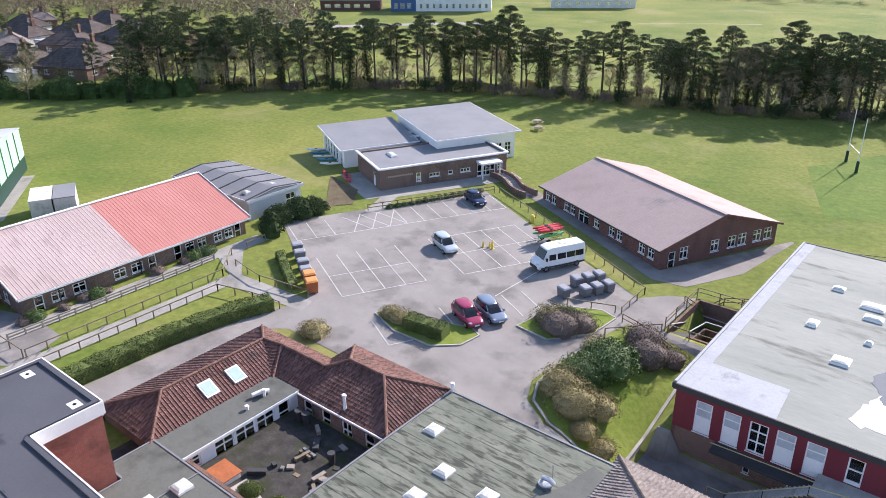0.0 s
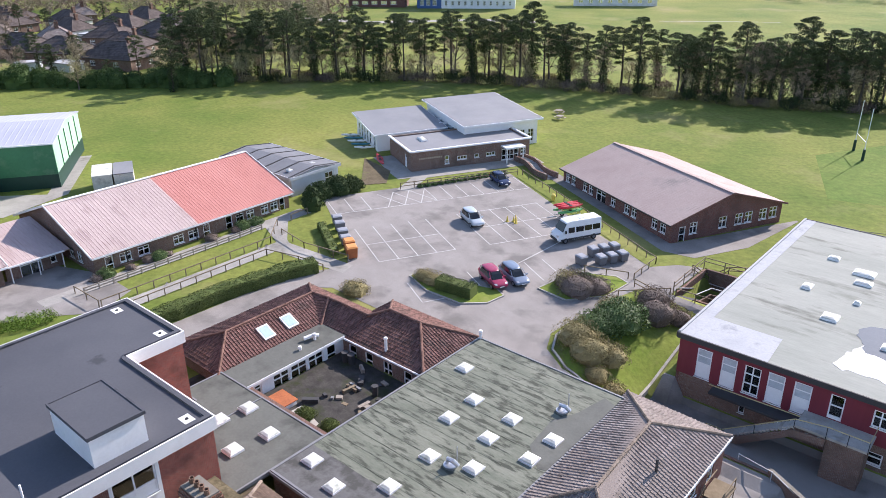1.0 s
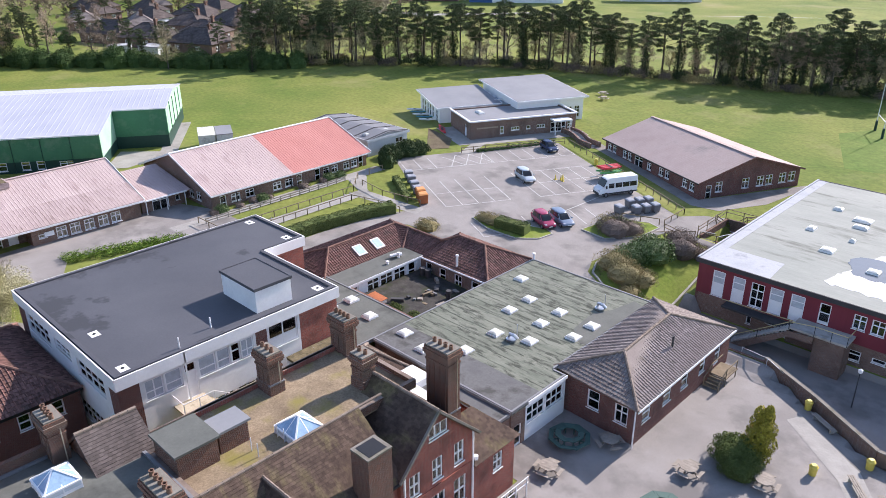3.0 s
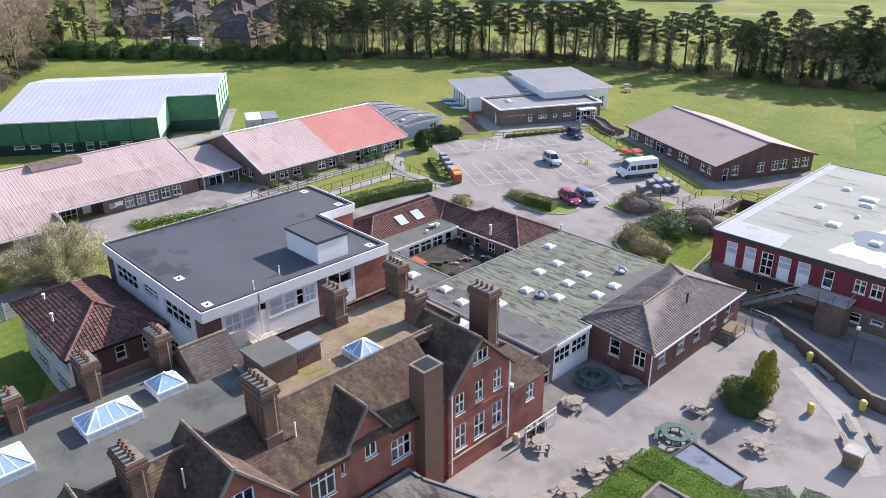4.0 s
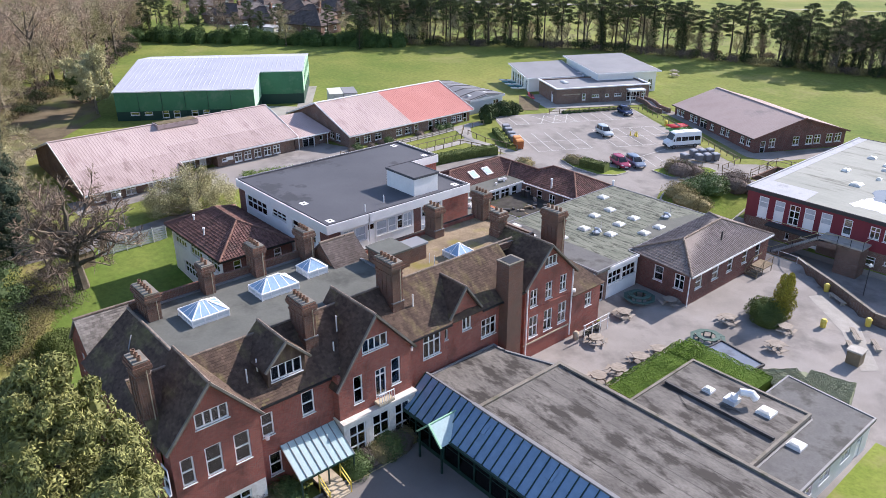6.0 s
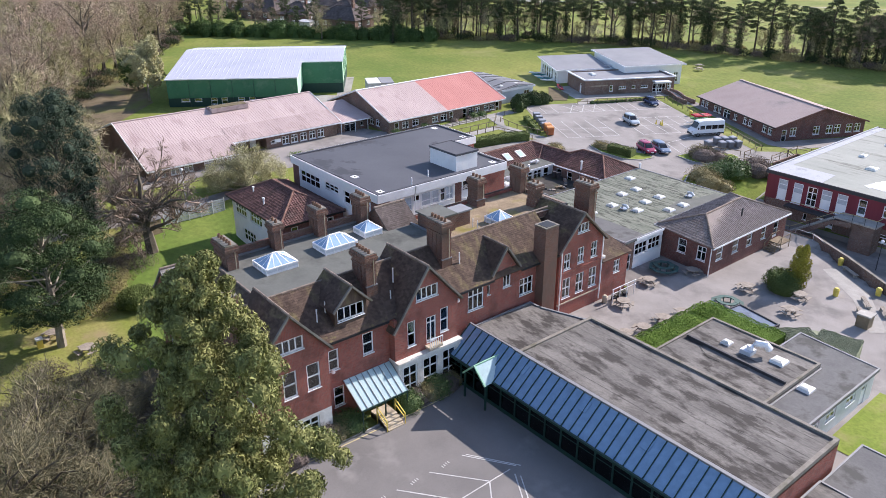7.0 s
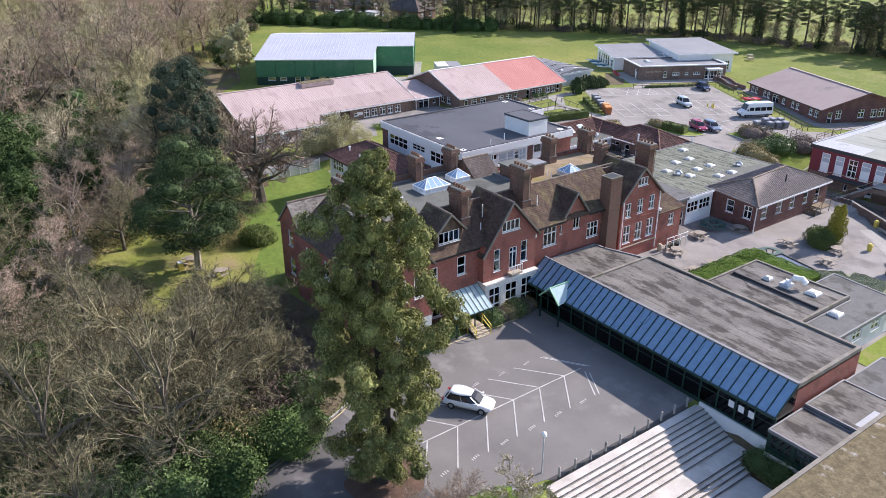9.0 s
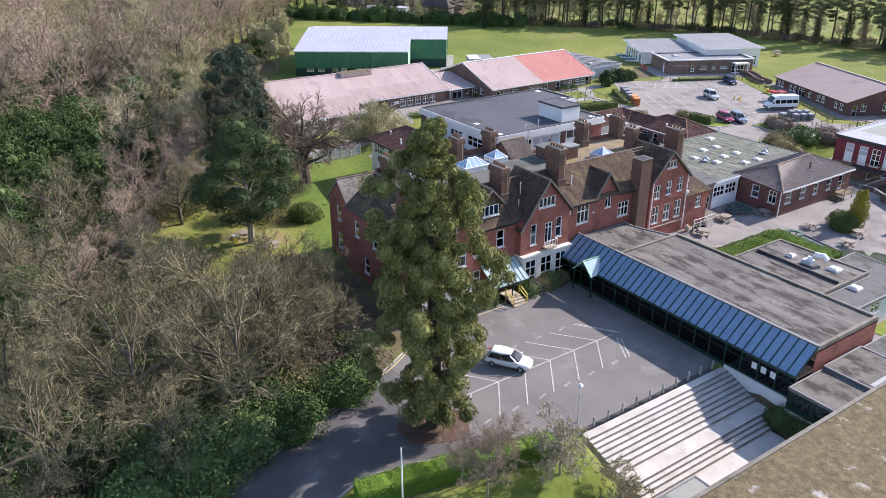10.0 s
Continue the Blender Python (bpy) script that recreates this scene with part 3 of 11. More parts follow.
class Building:
    """A building with its walls, openings and roofs as parts under one Empty."""

    def __init__(self, name, label, category="building", at=(0, 0, 0), turn=0.0, group=""):
        self.root = thing(name, label, category, pose(*at, 0, 0, turn), group)
        self.single = 0                               # how many roof tiles become parts of their own

    def wall(self, a, b, z0, top, mat, holes=(), thick=0.28, white=None, name="wall", label="", door_label=""):
        """A wall from a to b with its outside to the right; top a height or the outline above as (u, z) points; holes (u, width, sill, height, kind)."""
        a, b = Vector((*a, 0)), Vector((*b, 0))
        d = b - a
        length = d.length
        d.normalize()
        m = Matrix(((d.x, -d.y, 0, a.x), (d.y, d.x, 0, a.y), (0, 0, 1, 0), (0, 0, 0, 1)))
        end = length - 0.004
        outline = [(0.004, z0), (end, z0)] + ([(end, top), (0.004, top)] if not isinstance(top, (list, tuple)) else [(min(end, max(0.004, p[0])), p[1]) for p in top])
        cut = [(u - w / 2, u + w / 2, s, s + h) for u, w, s, h, k in holes]
        pm = panel(outline, cut, thick)
        pm.v = [tuple(m @ Vector(p)) for p in pm.v]
        part(name, pm, mat, self.root, label)
        for u, w, s, h, k in holes:
            pane, fr, sill, bl = window_meshes(k, w, h, white or WHITE)
            mm = m @ Matrix.Translation((u - w / 2, 0, s))
            isdoor = "door" in k
            win = part("door" if isdoor else "window", pane, None, self.root, door_label if isdoor else "", mm)
            part("frame", fr, None, win)
            if not isdoor:
                part("sill", sill, None, win)
            if bl:
                part("blind", bl, None, win)

    def flat(self, poly, z, mat, thick=0.35, edge=None, edge_h=0.12, edge_w=0.22, name="roof", label="", edge_name="parapet"):
        mb = MB()
        mb.prism(poly, z - thick, z)
        ob = part(name, mb, mat, self.root, label)
        if edge:
            for p, q in zip(poly, poly[1:] + poly[:1]):
                e = MB()
                d = (Vector(q) - Vector(p)).normalized()
                nin = Vector((-d.y, d.x))
                c = [Vector(p) - nin * 0.004 , Vector(q) - nin * 0.004, Vector(q) + nin * edge_w - d * edge_w * 0.99, Vector(p) + nin * edge_w + d * edge_w * 0.99]
                e.prism([(u.x, u.y) for u in c], z - thick * 0.6, z + edge_h)
                part(edge_name, e, edge, self.root)
        return ob

    def fascia(self, p, q, z, h, mat, w=0.05, name="fascia"):
        mb = MB()
        mb.bar((p[0], p[1], z - h / 2), (q[0], q[1], z - h / 2), w, h)
        part(name, mb, mat, self.root)

    def slope(self, pts, mat, style="tile", thick=0.14, size=(0.3, 0.34), name="roof", label="", step=0.4, rib=0.02):
        """A roof plane: slab and what covers it. pts: eave left, eave right (seen from outside), then upwards."""
        P = [Vector(p) for p in pts]
        s = (P[1] - P[0]).normalized()
        nrm = (P[1] - P[0]).cross(P[2] - P[1]).normalized()
        d = nrm.cross(s)
        mb = MB()
        mb.face(*P)
        low = [p - nrm * thick for p in P]
        mb.face(*reversed(low))
        for i in range(len(P)):
            j = (i + 1) % len(P)
            mb.face(low[i], low[j], P[j], P[i])
        base = part(name, mb, mat, self.root, label)
        poly = [((p - P[0]).dot(s), (p - P[0]).dot(d)) for p in P]
        cover = MB()

        def lift(u, v, h):
            return P[0] + s * u + d * v + nrm * h
        u_lo, u_hi, v_hi = min(p[0] for p in poly), max(p[0] for p in poly), max(p[1] for p in poly)
        if style == "ribs":
            n = int((u_hi - u_lo) / step)
            for i in range(n + 1):
                u = u_lo + (i + 0.5) * (u_hi - u_lo) / (n + 1)
                band = clip(clip(poly, -1, 0, -(u - 0.07)), 1, 0, u + 0.07)
                if len(band) < 3:
                    continue
                va, vb = min(p[1] for p in band), max(p[1] for p in band)
                w0, w1, hh = 0.06, 0.035, rib
                c = [[lift(u - w0, v, 0.002), lift(u + w0, v, 0.002), lift(u + w1, v, hh), lift(u - w1, v, hh)] for v in (va, vb)]
                cover.ring(c)
        else:
            w, c = size
            prof = [(0.0, 0.0), (0.55, 0.0), (0.78, 0.055), (1.0, 0.0)] if style == "pantile" else ([(0.0, 0.0), (0.93, 0.0), (1.0, -0.02)] if style == "tile" else [(0.0, 0.0), (0.96, 0.0)])
            tail = 0.045 if style == "pantile" else (0.032 if style == "tile" else 0.03)
            j = 0
            while j * c < v_hi:
                v0, v1 = j * c, (j + 1) * c + 0.02
                band = clip(clip(poly, 0, -1, -v0), 0, 1, v1)
                off = 0.5 * w * (j % 2) if style != "pantile" else 0.0
                if len(band) >= 3:
                    lo, hi = min(p[0] for p in band), max(p[0] for p in band)
                    i = int(math.floor((lo - off) / w))
                    while i * w + off < hi:
                        base_u = i * w + off
                        whole, one = cover, None
                        if self.single > 0:
                            one = cover = MB()
                            self.single -= 1
                        jig = random.uniform(0, 0.012)
                        for (f0, h0), (f1, h1) in zip(prof, prof[1:]):
                            ua, ub = base_u + f0 * w, base_u + f1 * w
                            q = clip(clip(band, -1, 0, -ua), 1, 0, ub)
                            if len(q) < 3:
                                continue
                            idx = len(cover.v)
                            for u, v in q:
                                t = (u - ua) / (ub - ua)
                                g = 1 - (v - v0) / (v1 - v0)
                                cover.v.append(tuple(lift(u, v, h0 + (h1 - h0) * t + tail * g + jig + 0.004)))
                            cover.f.append(tuple(range(idx, idx + len(q))))
                            bot = [k for k in range(len(q)) if abs(q[k][1] - v0) < 1e-5]
                            if len(bot) == 2:
                                ka, kb = (bot[0], bot[1]) if q[bot[0]][0] < q[bot[1]][0] else (bot[1], bot[0])
                                i2 = len(cover.v)
                                cover.v.append(tuple(lift(q[ka][0], v0, -0.01)))
                                cover.v.append(tuple(lift(q[kb][0], v0, -0.01)))
                                cover.f.append((i2, i2 + 1, idx + kb, idx + ka))
                        if one is not None:
                            cover = whole
                            if one.f:
                                part("tile", one, mat, base)
                        i += 1
                j += 1
        if cover.f:
            part("ribs" if style == "ribs" else "tiles", cover, mat, base, kind="stuff")
        return base

    def ridge(self, p, q, mat, r=0.13, name="ridge_tiles"):
        p, q = Vector(p), Vector(q)
        n = max(1, int((q - p).length / 0.45))
        mb = MB()
        for i in range(n):
            a, b = p.lerp(q, i / n), p.lerp(q, (i + 0.97) / n)
            mb.tube([a, b], [r, r * 0.92], 7)
        part(name, mb, mat, self.root)

    def chimney(self, x, y, z0, z1, w, l, pots=3, turn=0.0, mat=None, cap=True, pot_h=0.3):
        """A brick stack with plinth, corbelled head and pots in a row along local y."""
        mat = mat or BUFF_BRICK
        mb = MB()
        m = pose(x, y, 0, 0, 0, turn)
        mb.box(-w / 2, -l / 2, z0, w / 2, l / 2, z1, m)
        ob = part("chimney", mb, mat, self.root)
        mb = MB()
        mb.box(-w / 2 - 0.06, -l / 2 - 0.06, z0, w / 2 + 0.06, l / 2 + 0.06, z0 + 0.9, m)
        part("plinth", mb, mat, ob)
        if cap:
            for k, (g, za, zb) in enumerate(((0.05, 1.05, 0.9), (0.10, 0.62, 0.48), (0.16, 0.48, 0.22), (0.10, 0.22, 0.0))):
                mb = MB()
                mb.box(-w / 2 - g, -l / 2 - g, z1 - za, w / 2 + g, l / 2 + g, z1 - zb, m)
                part("corbel", mb, mat, ob)
            for k in range(max(2, int(l / 0.45))):
                yy = -l / 2 + (k + 0.5) * l / max(2, int(l / 0.45))
                for sx in (-1, 1):
                    mb = MB()
                    mb.box(sx * w / 2 - 0.04, yy - 0.06, z0 + 0.9, sx * w / 2 + 0.04, yy + 0.06, z1 - 1.05, m)
                    part("pilaster", mb, mat, ob)
        if cap and z1 - z0 > 3:
            f = MB()
            f.box(-w / 2 - 0.09, -l / 2 - 0.09, z0 + 0.9, w / 2 + 0.09, -l / 2 + 0.12, z0 + 0.98, m)
            part("flashing", f, LEAD, ob)
            f = MB()
            f.box(w * 0.2, -l / 2 - 0.13, z0 + 0.95, w * 0.2 + 0.05, -l / 2 - 0.06, z1 - 0.5, m)
            part("conduit", f, STONE, ob, "pale conduit")
        top = MB()
        top.box(-w / 2 - 0.03, -l / 2 - 0.03, z1, w / 2 + 0.03, l / 2 + 0.03, z1 + 0.10, m)
        part("cap", top, COPING, ob)
        for i in range(pots):
            pm = MB()
            yy = -l / 2 + (i + 0.5) * l / pots
            n = 10
            cs = [[(r * math.cos(2 * math.pi * k / n), yy + r * math.sin(2 * math.pi * k / n), z) for k in range(n)]
                  for r, z in ((0.15, z1 + 0.1), (0.12, z1 + 0.1 + pot_h * 0.8), (0.15, z1 + 0.1 + pot_h * 0.85), (0.15, z1 + 0.1 + pot_h), (0.10, z1 + 0.1 + pot_h), (0.09, z1 + 0.15))]
            pm.ring([[tuple(m @ Vector(p)) for p in c] for c in cs])
            part("pot", pm, POT, ob)

    def skylight(self, x, y, z, w, l, h=0.42, turn=0.0, name="skylight", curb=None):
        mb, m = MB(), pose(x, y, z, 0, 0, turn)
        mb.box(-w / 2, -l / 2, -0.02, w / 2, l / 2, 0.18, m)
        ob = part(name, mb, curb or WHITE_OLD, self.root)
        d = MB()
        a, b = w / 2 - 0.03, l / 2 - 0.03
        r0 = [m @ Vector(p) for p in ((-a, -b, 0.18), (a, -b, 0.18), (a, b, 0.18), (-a, b, 0.18))]
        r1 = [m @ Vector(p) for p in ((-a * .9, -b * .9, 0.26), (a * .9, -b * .9, 0.26), (a * .9, b * .9, 0.26), (-a * .9, b * .9, 0.26))]
        r2 = [m @ Vector(p) for p in ((-a * .55, -b * .55, min(h, 0.34)), (a * .55, -b * .55, min(h, 0.34)), (a * .55, b * .55, min(h, 0.34)), (-a * .55, b * .55, min(h, 0.34)))]
        d.ring([r0, r1, r2])
        part("dome", d, DOME, ob)

    def lantern(self, x0, y0, x1, y1, z, base_h=0.55, h=0.75):
        """A glazed roof lantern: low glazed sides and a hipped glass top in white bars."""
        fr, gl, sd = MB(), MB(), MB()
        zb = z + base_h
        fr.box(x0, y0, z - 0.02, x1, y1, z + 0.2)
        ob = part("roof_lantern", fr, WHITE, self.root)

        def bar(p, q, w, h_, kind="glazing_bar"):
            one = MB()
            one.bar(p, q, w, h_)
            part(kind, one, WHITE, ob)
        for (ax, ay), (bx, by) in (((x0, y0), (x1, y0)), ((x1, y0), (x1, y1)), ((x1, y1), (x0, y1)), ((x0, y1), (x0, y0))):
            bar((ax, ay, zb), (bx, by, zb), 0.14, 0.1)
            n = max(2, int(math.hypot(bx - ax, by - ay) / 0.75))
            for i in range(n):
                px, py = ax + (bx - ax) * i / n, ay + (by - ay) * i / n
                bar((px, py, z), (px, py, zb), 0.07, 0.07)
        ylong = (y1 - y0) > (x1 - x0)
        s = min(x1 - x0, y1 - y0) / 2
        cx, cy = (x0 + x1) / 2, (y0 + y1) / 2
        e0, e1 = ((cx, y0 + s, zb + h), (cx, y1 - s, zb + h)) if ylong else ((x0 + s, cy, zb + h), (x1 - s, cy, zb + h))
        if (Vector(e1) - Vector(e0)).length < 0.15:
            e1 = (e0[0] + 0.15, e0[1], e0[2])
        bar(e0, e1, 0.16, 0.12)
        c = [(x0, y0, zb), (x1, y0, zb), (x1, y1, zb), (x0, y1, zb)]
        ends = (e0, e0, e1, e1) if ylong else (e0, e1, e1, e0)
        for p, e in zip(c, ends):
            bar(p, e, 0.1, 0.09)
        for i in range(4):
            p, q, e, g = Vector(c[i]), Vector(c[(i + 1) % 4]), Vector(ends[i]), Vector(ends[(i + 1) % 4])
            n = max(2, int((q - p).length / 0.7))
            for k in range(1, n):
                lo = p.lerp(q, k / n)
                dirv = (g - e)
                if dirv.length > 0.2:
                    t = max(0, min(1, (lo - e).dot(dirv) / dirv.length_squared))
                    hi = e + dirv * t
                else:
                    hi = e
                bar(lo, hi, 0.06, 0.06)
            lo = Vector((0, 0, 0.02))
            if (g - e).length > 0.05:
                gl.face(p + lo, q + lo, g + lo, e + lo)
            else:
                gl.face(p + lo, q + lo, e + lo)
            p2, q2 = Vector((p.x, p.y, z + 0.2)), Vector((q.x, q.y, z + 0.2))
            sd.face(p2, q2, q, p)
        part("glazing", gl, MATS["lantern_glass"], ob, "blue reflecting glass")
        part("side_glazing", sd, MATS["lantern_side"], ob, "white obscured glass")


def gable(width, eave, apex, at=0.5):
    """The top of a gabled wall as (u, z) points from the right end to the left."""
    return [(width, eave), (width * at, apex), (0, eave)]


def hip_roof(b, x0, y0, x1, y1, ze, zr, mat, style, size, cap, over=0.0, sides="wesn"):
    """A hipped roof over a rectangle, with its ridge along the longer side."""
    if (y1 - y0) >= (x1 - x0):
        s = (x1 - x0) / 2
        cx = (x0 + x1) / 2
        r0, r1 = (cx, y0 + s, zr), (cx, y1 - s, zr)
        planes = {"e": [(x1, y0, ze), (x1, y1, ze), r1, r0], "w": [(x0, y1, ze), (x0, y0, ze), r0, r1],
                  "s": [(x0, y0, ze), (x1, y0, ze), r0], "n": [(x1, y1, ze), (x0, y1, ze), r1]}
        hips = [((x0, y0, ze), r0), ((x1, y0, ze), r0), ((x0, y1, ze), r1), ((x1, y1, ze), r1), (r0, r1)]
    else:
        s = (y1 - y0) / 2
        cy = (y0 + y1) / 2
        r0, r1 = (x0 + s, cy, zr), (x1 - s, cy, zr)
        planes = {"s": [(x0, y0, ze), (x1, y0, ze), r1, r0], "n": [(x1, y1, ze), (x0, y1, ze), r0, r1],
                  "w": [(x0, y1, ze), (x0, y0, ze), r0], "e": [(x1, y0, ze), (x1, y1, ze), r1]}
        hips = [((x0, y0, ze), r0), ((x0, y1, ze), r0), ((x1, y0, ze), r1), ((x1, y1, ze), r1), (r0, r1)]
    for k in sides:
        b.slope(planes[k], mat, style, size=size)
    for p, q in hips:
        b.ridge((p[0], p[1], p[2] + 0.05), (q[0], q[1], q[2] + 0.05), cap)
    return r0, r1


# ---- lie of the land ----
def interp(nodes, x):
    if x <= nodes[0][0]:
        return nodes[0][1]
    for (a, u), (b, v) in zip(nodes, nodes[1:]):
        if x <= b:
            return u + (v - u) * (x - a) / (b - a)
    return nodes[-1][1]


def blend(x, a, b):
    t = max(0.0, min(1.0, (x - a) / (b - a)))
    return t * t * (3 - 2 * t)


MIDDLE = [(-100, 3.0), (-66, 2.5), (-52, 2.1), (-40, 1.8), (-30, 1.5), (-24, 1.0), (-17, -0.25), (-8, -0.55), (60, -0.6)]
NORTH = [(-100, 3.0), (-66, 2.6), (-52, 2.2), (-40, 1.9), (-30, 1.5), (-19, 1.3), (-18, 1.2), (60, 1.0)]
SOUTH = [(-100, 2.6), (-75, 2.2), (-60, 1.6), (-45, 0.2), (-30, -0.4), (-13, -0.8), (60, -0.8)]


def G(x, y):
    """Height of the ground."""
    m, n, s = interp(MIDDLE, x), interp(NORTH, x), interp(SOUTH, x)
    z = s + (m - s) * blend(y, -16, -6)
    z = z + (n - z) * blend(y, 39, 44)
    # sunk road along the two-storey block
    if x > -26 and 34 < y < (50 if x > -18.9 else 43):
        edge = 41.6 if x < -6 else (41.6 - (x + 6) * 0.62 if x < 5.3 else 34.6)
        k = blend(y, edge + 0.25, edge + 0.75) * (1 - blend(y, 49.0, 49.6)) * blend(x, -25, -17.5)
        z = z + (-2.1 - z) * k
    if -26 < x <= -18.9 and 43 <= y < 61.5:
        low = -2.1 + 2.3 * blend(y, 46, 57)
        z = z + (low - z) * blend(x, -25, -17.5) * (1 - blend(y, 60, 61.5))
    # path and stair well beside that block
    if -18.9 < x < -16.5 and 49 <= y < 62:
        z = z + (0.3 - z) * blend(x, -18.9, -18.5)
    if -23.2 < x < -16.5 and 61 < y < 70:
        z = z + (-1.6 - z) * blend(x, -23.0, -22.2) * blend(y, 62.0, 62.8) * (1 - blend(y, 69.1, 69.9))
    # terrace that falls below the front car park
    if x > 9.0 and y < -12.3:
        z = z + (-4.1 - z) * (blend(x, 9.3, 10.0) if y > -29.2 else blend(x, 9.6, 17.5) * 0.8)
    return z


def Gl(x, y):
    """The same on the one-metre lattice of the ground sheet."""
    i, j = math.floor(x), math.floor(y)
    u, v = x - i, y - j
    a, b, c, d = G(i, j), G(i + 1, j), G(i + 1, j + 1), G(i, j + 1)
    return a * (1 - u) * (1 - v) + b * u * (1 - v) + c * u * v + d * (1 - u) * v


def weld(mb):
    """Joins corners that lie in one place."""
    seen, v, to = {}, [], []
    for p in mb.v:
        k = (round(p[0], 3), round(p[1], 3), round(p[2], 3))
        if k not in seen:
            seen[k] = len(v)
            v.append(p)
        to.append(seen[k])
    faces = []
    for q in mb.f:
        q = [to[i] for i in q]
        q = [i for n, i in enumerate(q) if i != q[n - 1]]
        if len(set(q)) >= 3:
            faces.append(tuple(q))
    mb.v, mb.f = v, faces


def patch(name, poly, mat, lift=0.03, label="", category="", kind="structure", cell=1.0):
    """A surface over an outline that follows the ground."""
    mb = MB()
    x_lo, x_hi = math.floor(min(p[0] for p in poly)), math.ceil(max(p[0] for p in poly))
    y_lo, y_hi = math.floor(min(p[1] for p in poly)), math.ceil(max(p[1] for p in poly))
    for j in range(y_lo, y_hi):
        row = clip(clip(poly, 0, -1, -j), 0, 1, j + 1)
        if len(row) < 3:
            continue
        for i in range(x_lo, x_hi):
            c = clip(clip(row, -1, 0, -i), 1, 0, i + 1)
            if len(c) >= 3 and abs(area(c)) > 1e-5:
                if area(c) < 0:
                    c = c[::-1]
                mb.face(*[(x, y, Gl(x, y) + lift) for x, y in c])
    weld(mb)
    return thing(name, label, category, mb=mb, mat=mat, kind=kind)


def stripe(mb, p, q, w, lift=0.045):
    """A painted line from p to q on the ground."""
    a, b = Vector(p), Vector(q)
    n = max(1, int((b - a).length / 0.5))
    d = (b - a).normalized()
    s = Vector((-d.y, d.x)) * (w / 2)
    for i in range(n):
        u, v = a.lerp(b, i / n), a.lerp(b, (i + 1) / n)
        mb.face(*[(c.x, c.y, Gl(c.x, c.y) + lift) for c in (u - s, v - s, v + s, u + s)])


def kerb(mb, pts, w=0.15, h=0.13):
    for p, q in zip(pts, pts[1:]):
        a, b = Vector(p), Vector(q)
        n = max(1, int((b - a).length / 1.0))
        for i in range(n):
            u, v = a.lerp(b, i / n), a.lerp(b, (i + 0.99) / n)
            mb.bar((u.x, u.y, Gl(u.x, u.y) + h / 2 - 0.04), (v.x, v.y, Gl(v.x, v.y) + h / 2 - 0.04), w, h + 0.08)

# ---- ground ----
def axis(lo, hi, far):
    near = list(range(lo, hi + 1))
    return [lo - d for d in reversed(far)] + near + [hi + d for d in far]


FAR = (4, 10, 18, 30, 45, 65, 95, 140, 200, 300, 450, 700, 1100, 1800, 2600)
gx, gy = axis(-100, 40, FAR), axis(-72, 108, FAR)
gm = MB()
gm.v = [(x, y, G(x, y)) for y in gy for x in gx]
gm.f = [(j * len(gx) + i, j * len(gx) + i + 1, (j + 1) * len(gx) + i + 1, (j + 1) * len(gx) + i) for j in range(len(gy) - 1) for i in range(len(gx) - 1)]
thing("ground", "mown grass playing field with worn yellowish patches", "grass", mb=gm, mat=GRASS, kind="structure", smooth=True)

FRONT = [(-10.6, -12.1), (-10.6, -28), (-9.5, -33), (-7.1, -37.2), (7, -36.5), (8.6, -30.5), (9.2, -28), (9.2, -12.1)]
patch("front_car_park", FRONT, ASPHALT_DARK, 0.03, "dark tarmac car park with white bay lines", "car park")
patch("drive", [(-7.1, -37.2), (-4.4, -43.7), (-0.5, -54.6), (4, -75), (13, -75), (8, -56), (4.2, -46.5), (5, -42), (7, -36.5)], DRIVE, 0.03, "dark tarmac drive beside the wood, tree shade in its colour", "road")
PATIO = [(-13, -1.5), (16, -1.5), (16, 34.4), (5.4, 34.4), (-0.7, 38.4), (-6, 41.6), (-17, 41.6), (-17, 14), (-13, 14)]
patch("patio", PATIO, ASPHALT, 0.03, "pale worn tarmac courtyard", "pavement")
patch("service_road", [(-17.2, 42.2), (-6, 42.2), (-0.4, 39.0), (5.6, 35.0), (32, 35.0), (32, 49.2), (-17.4, 49.2), (-18.4, 49.2), (-18.4, 44)], ASPHALT, 0.03, "shaded tarmac service road beside a brick block", "road")
LOT = [(-53.1, 43.2), (-57, 46.6), (-71.6, 55.6), (-67.2, 64.4), (-58.6, 81.3), (-43.4, 73.2), (-28.2, 66.4), (-26.0, 69.0), (-23.5, 70.2), (-23.5, 61.8), (-19.0, 61.6), (-19.0, 60.4), (-26.6, 60.8), (-27.5, 57), (-28.3, 51), (-28.6, 46.8),
       (-27.4, 44.2), (-24.7, 42.5), (-18.9, 42.4), (-17.2, 42.2), (-17.2, 39), (-31, 39.0), (-51, 39.0), (-52.2, 38), (-52.2, -16), (-57.0, -16), (-56.9, 21.4), (-56.6, 32.6), (-55.4, 40.5)]
patch("car_park", LOT, ASPHALT, 0.03, "pale grey tarmac car park with white bay lines", "car park")
patch("footpath", [(-70.9, 17), (-69.0, 17), (-69.0, 44.0), (-64.5, 42.2), (-64.6, 17), (-62.6, 17), (-62.6, 40.6), (-52.6, 42.0), (-53.2, 44.0), (-63.5, 43.0), (-68.6, 47.2), (-68.6, 51), (-70.9, 51)],
      PAVING, 0.034, "concrete footpath beside wooden rails", "path")
patch("entrance_yard", [(-77, -18.6), (-71.6, -18.6), (-71.0, -6), (-66.8, -3.6), (-66.4, 2.4), (-70.6, 4.6), (-69.6, 12), (-66.5, 17), (-64, 20), (-66, 24.5), (-72, 24.5), (-78, 22)], ASPHALT, 0.025, "tarmac path in front of the long classroom block", "path")
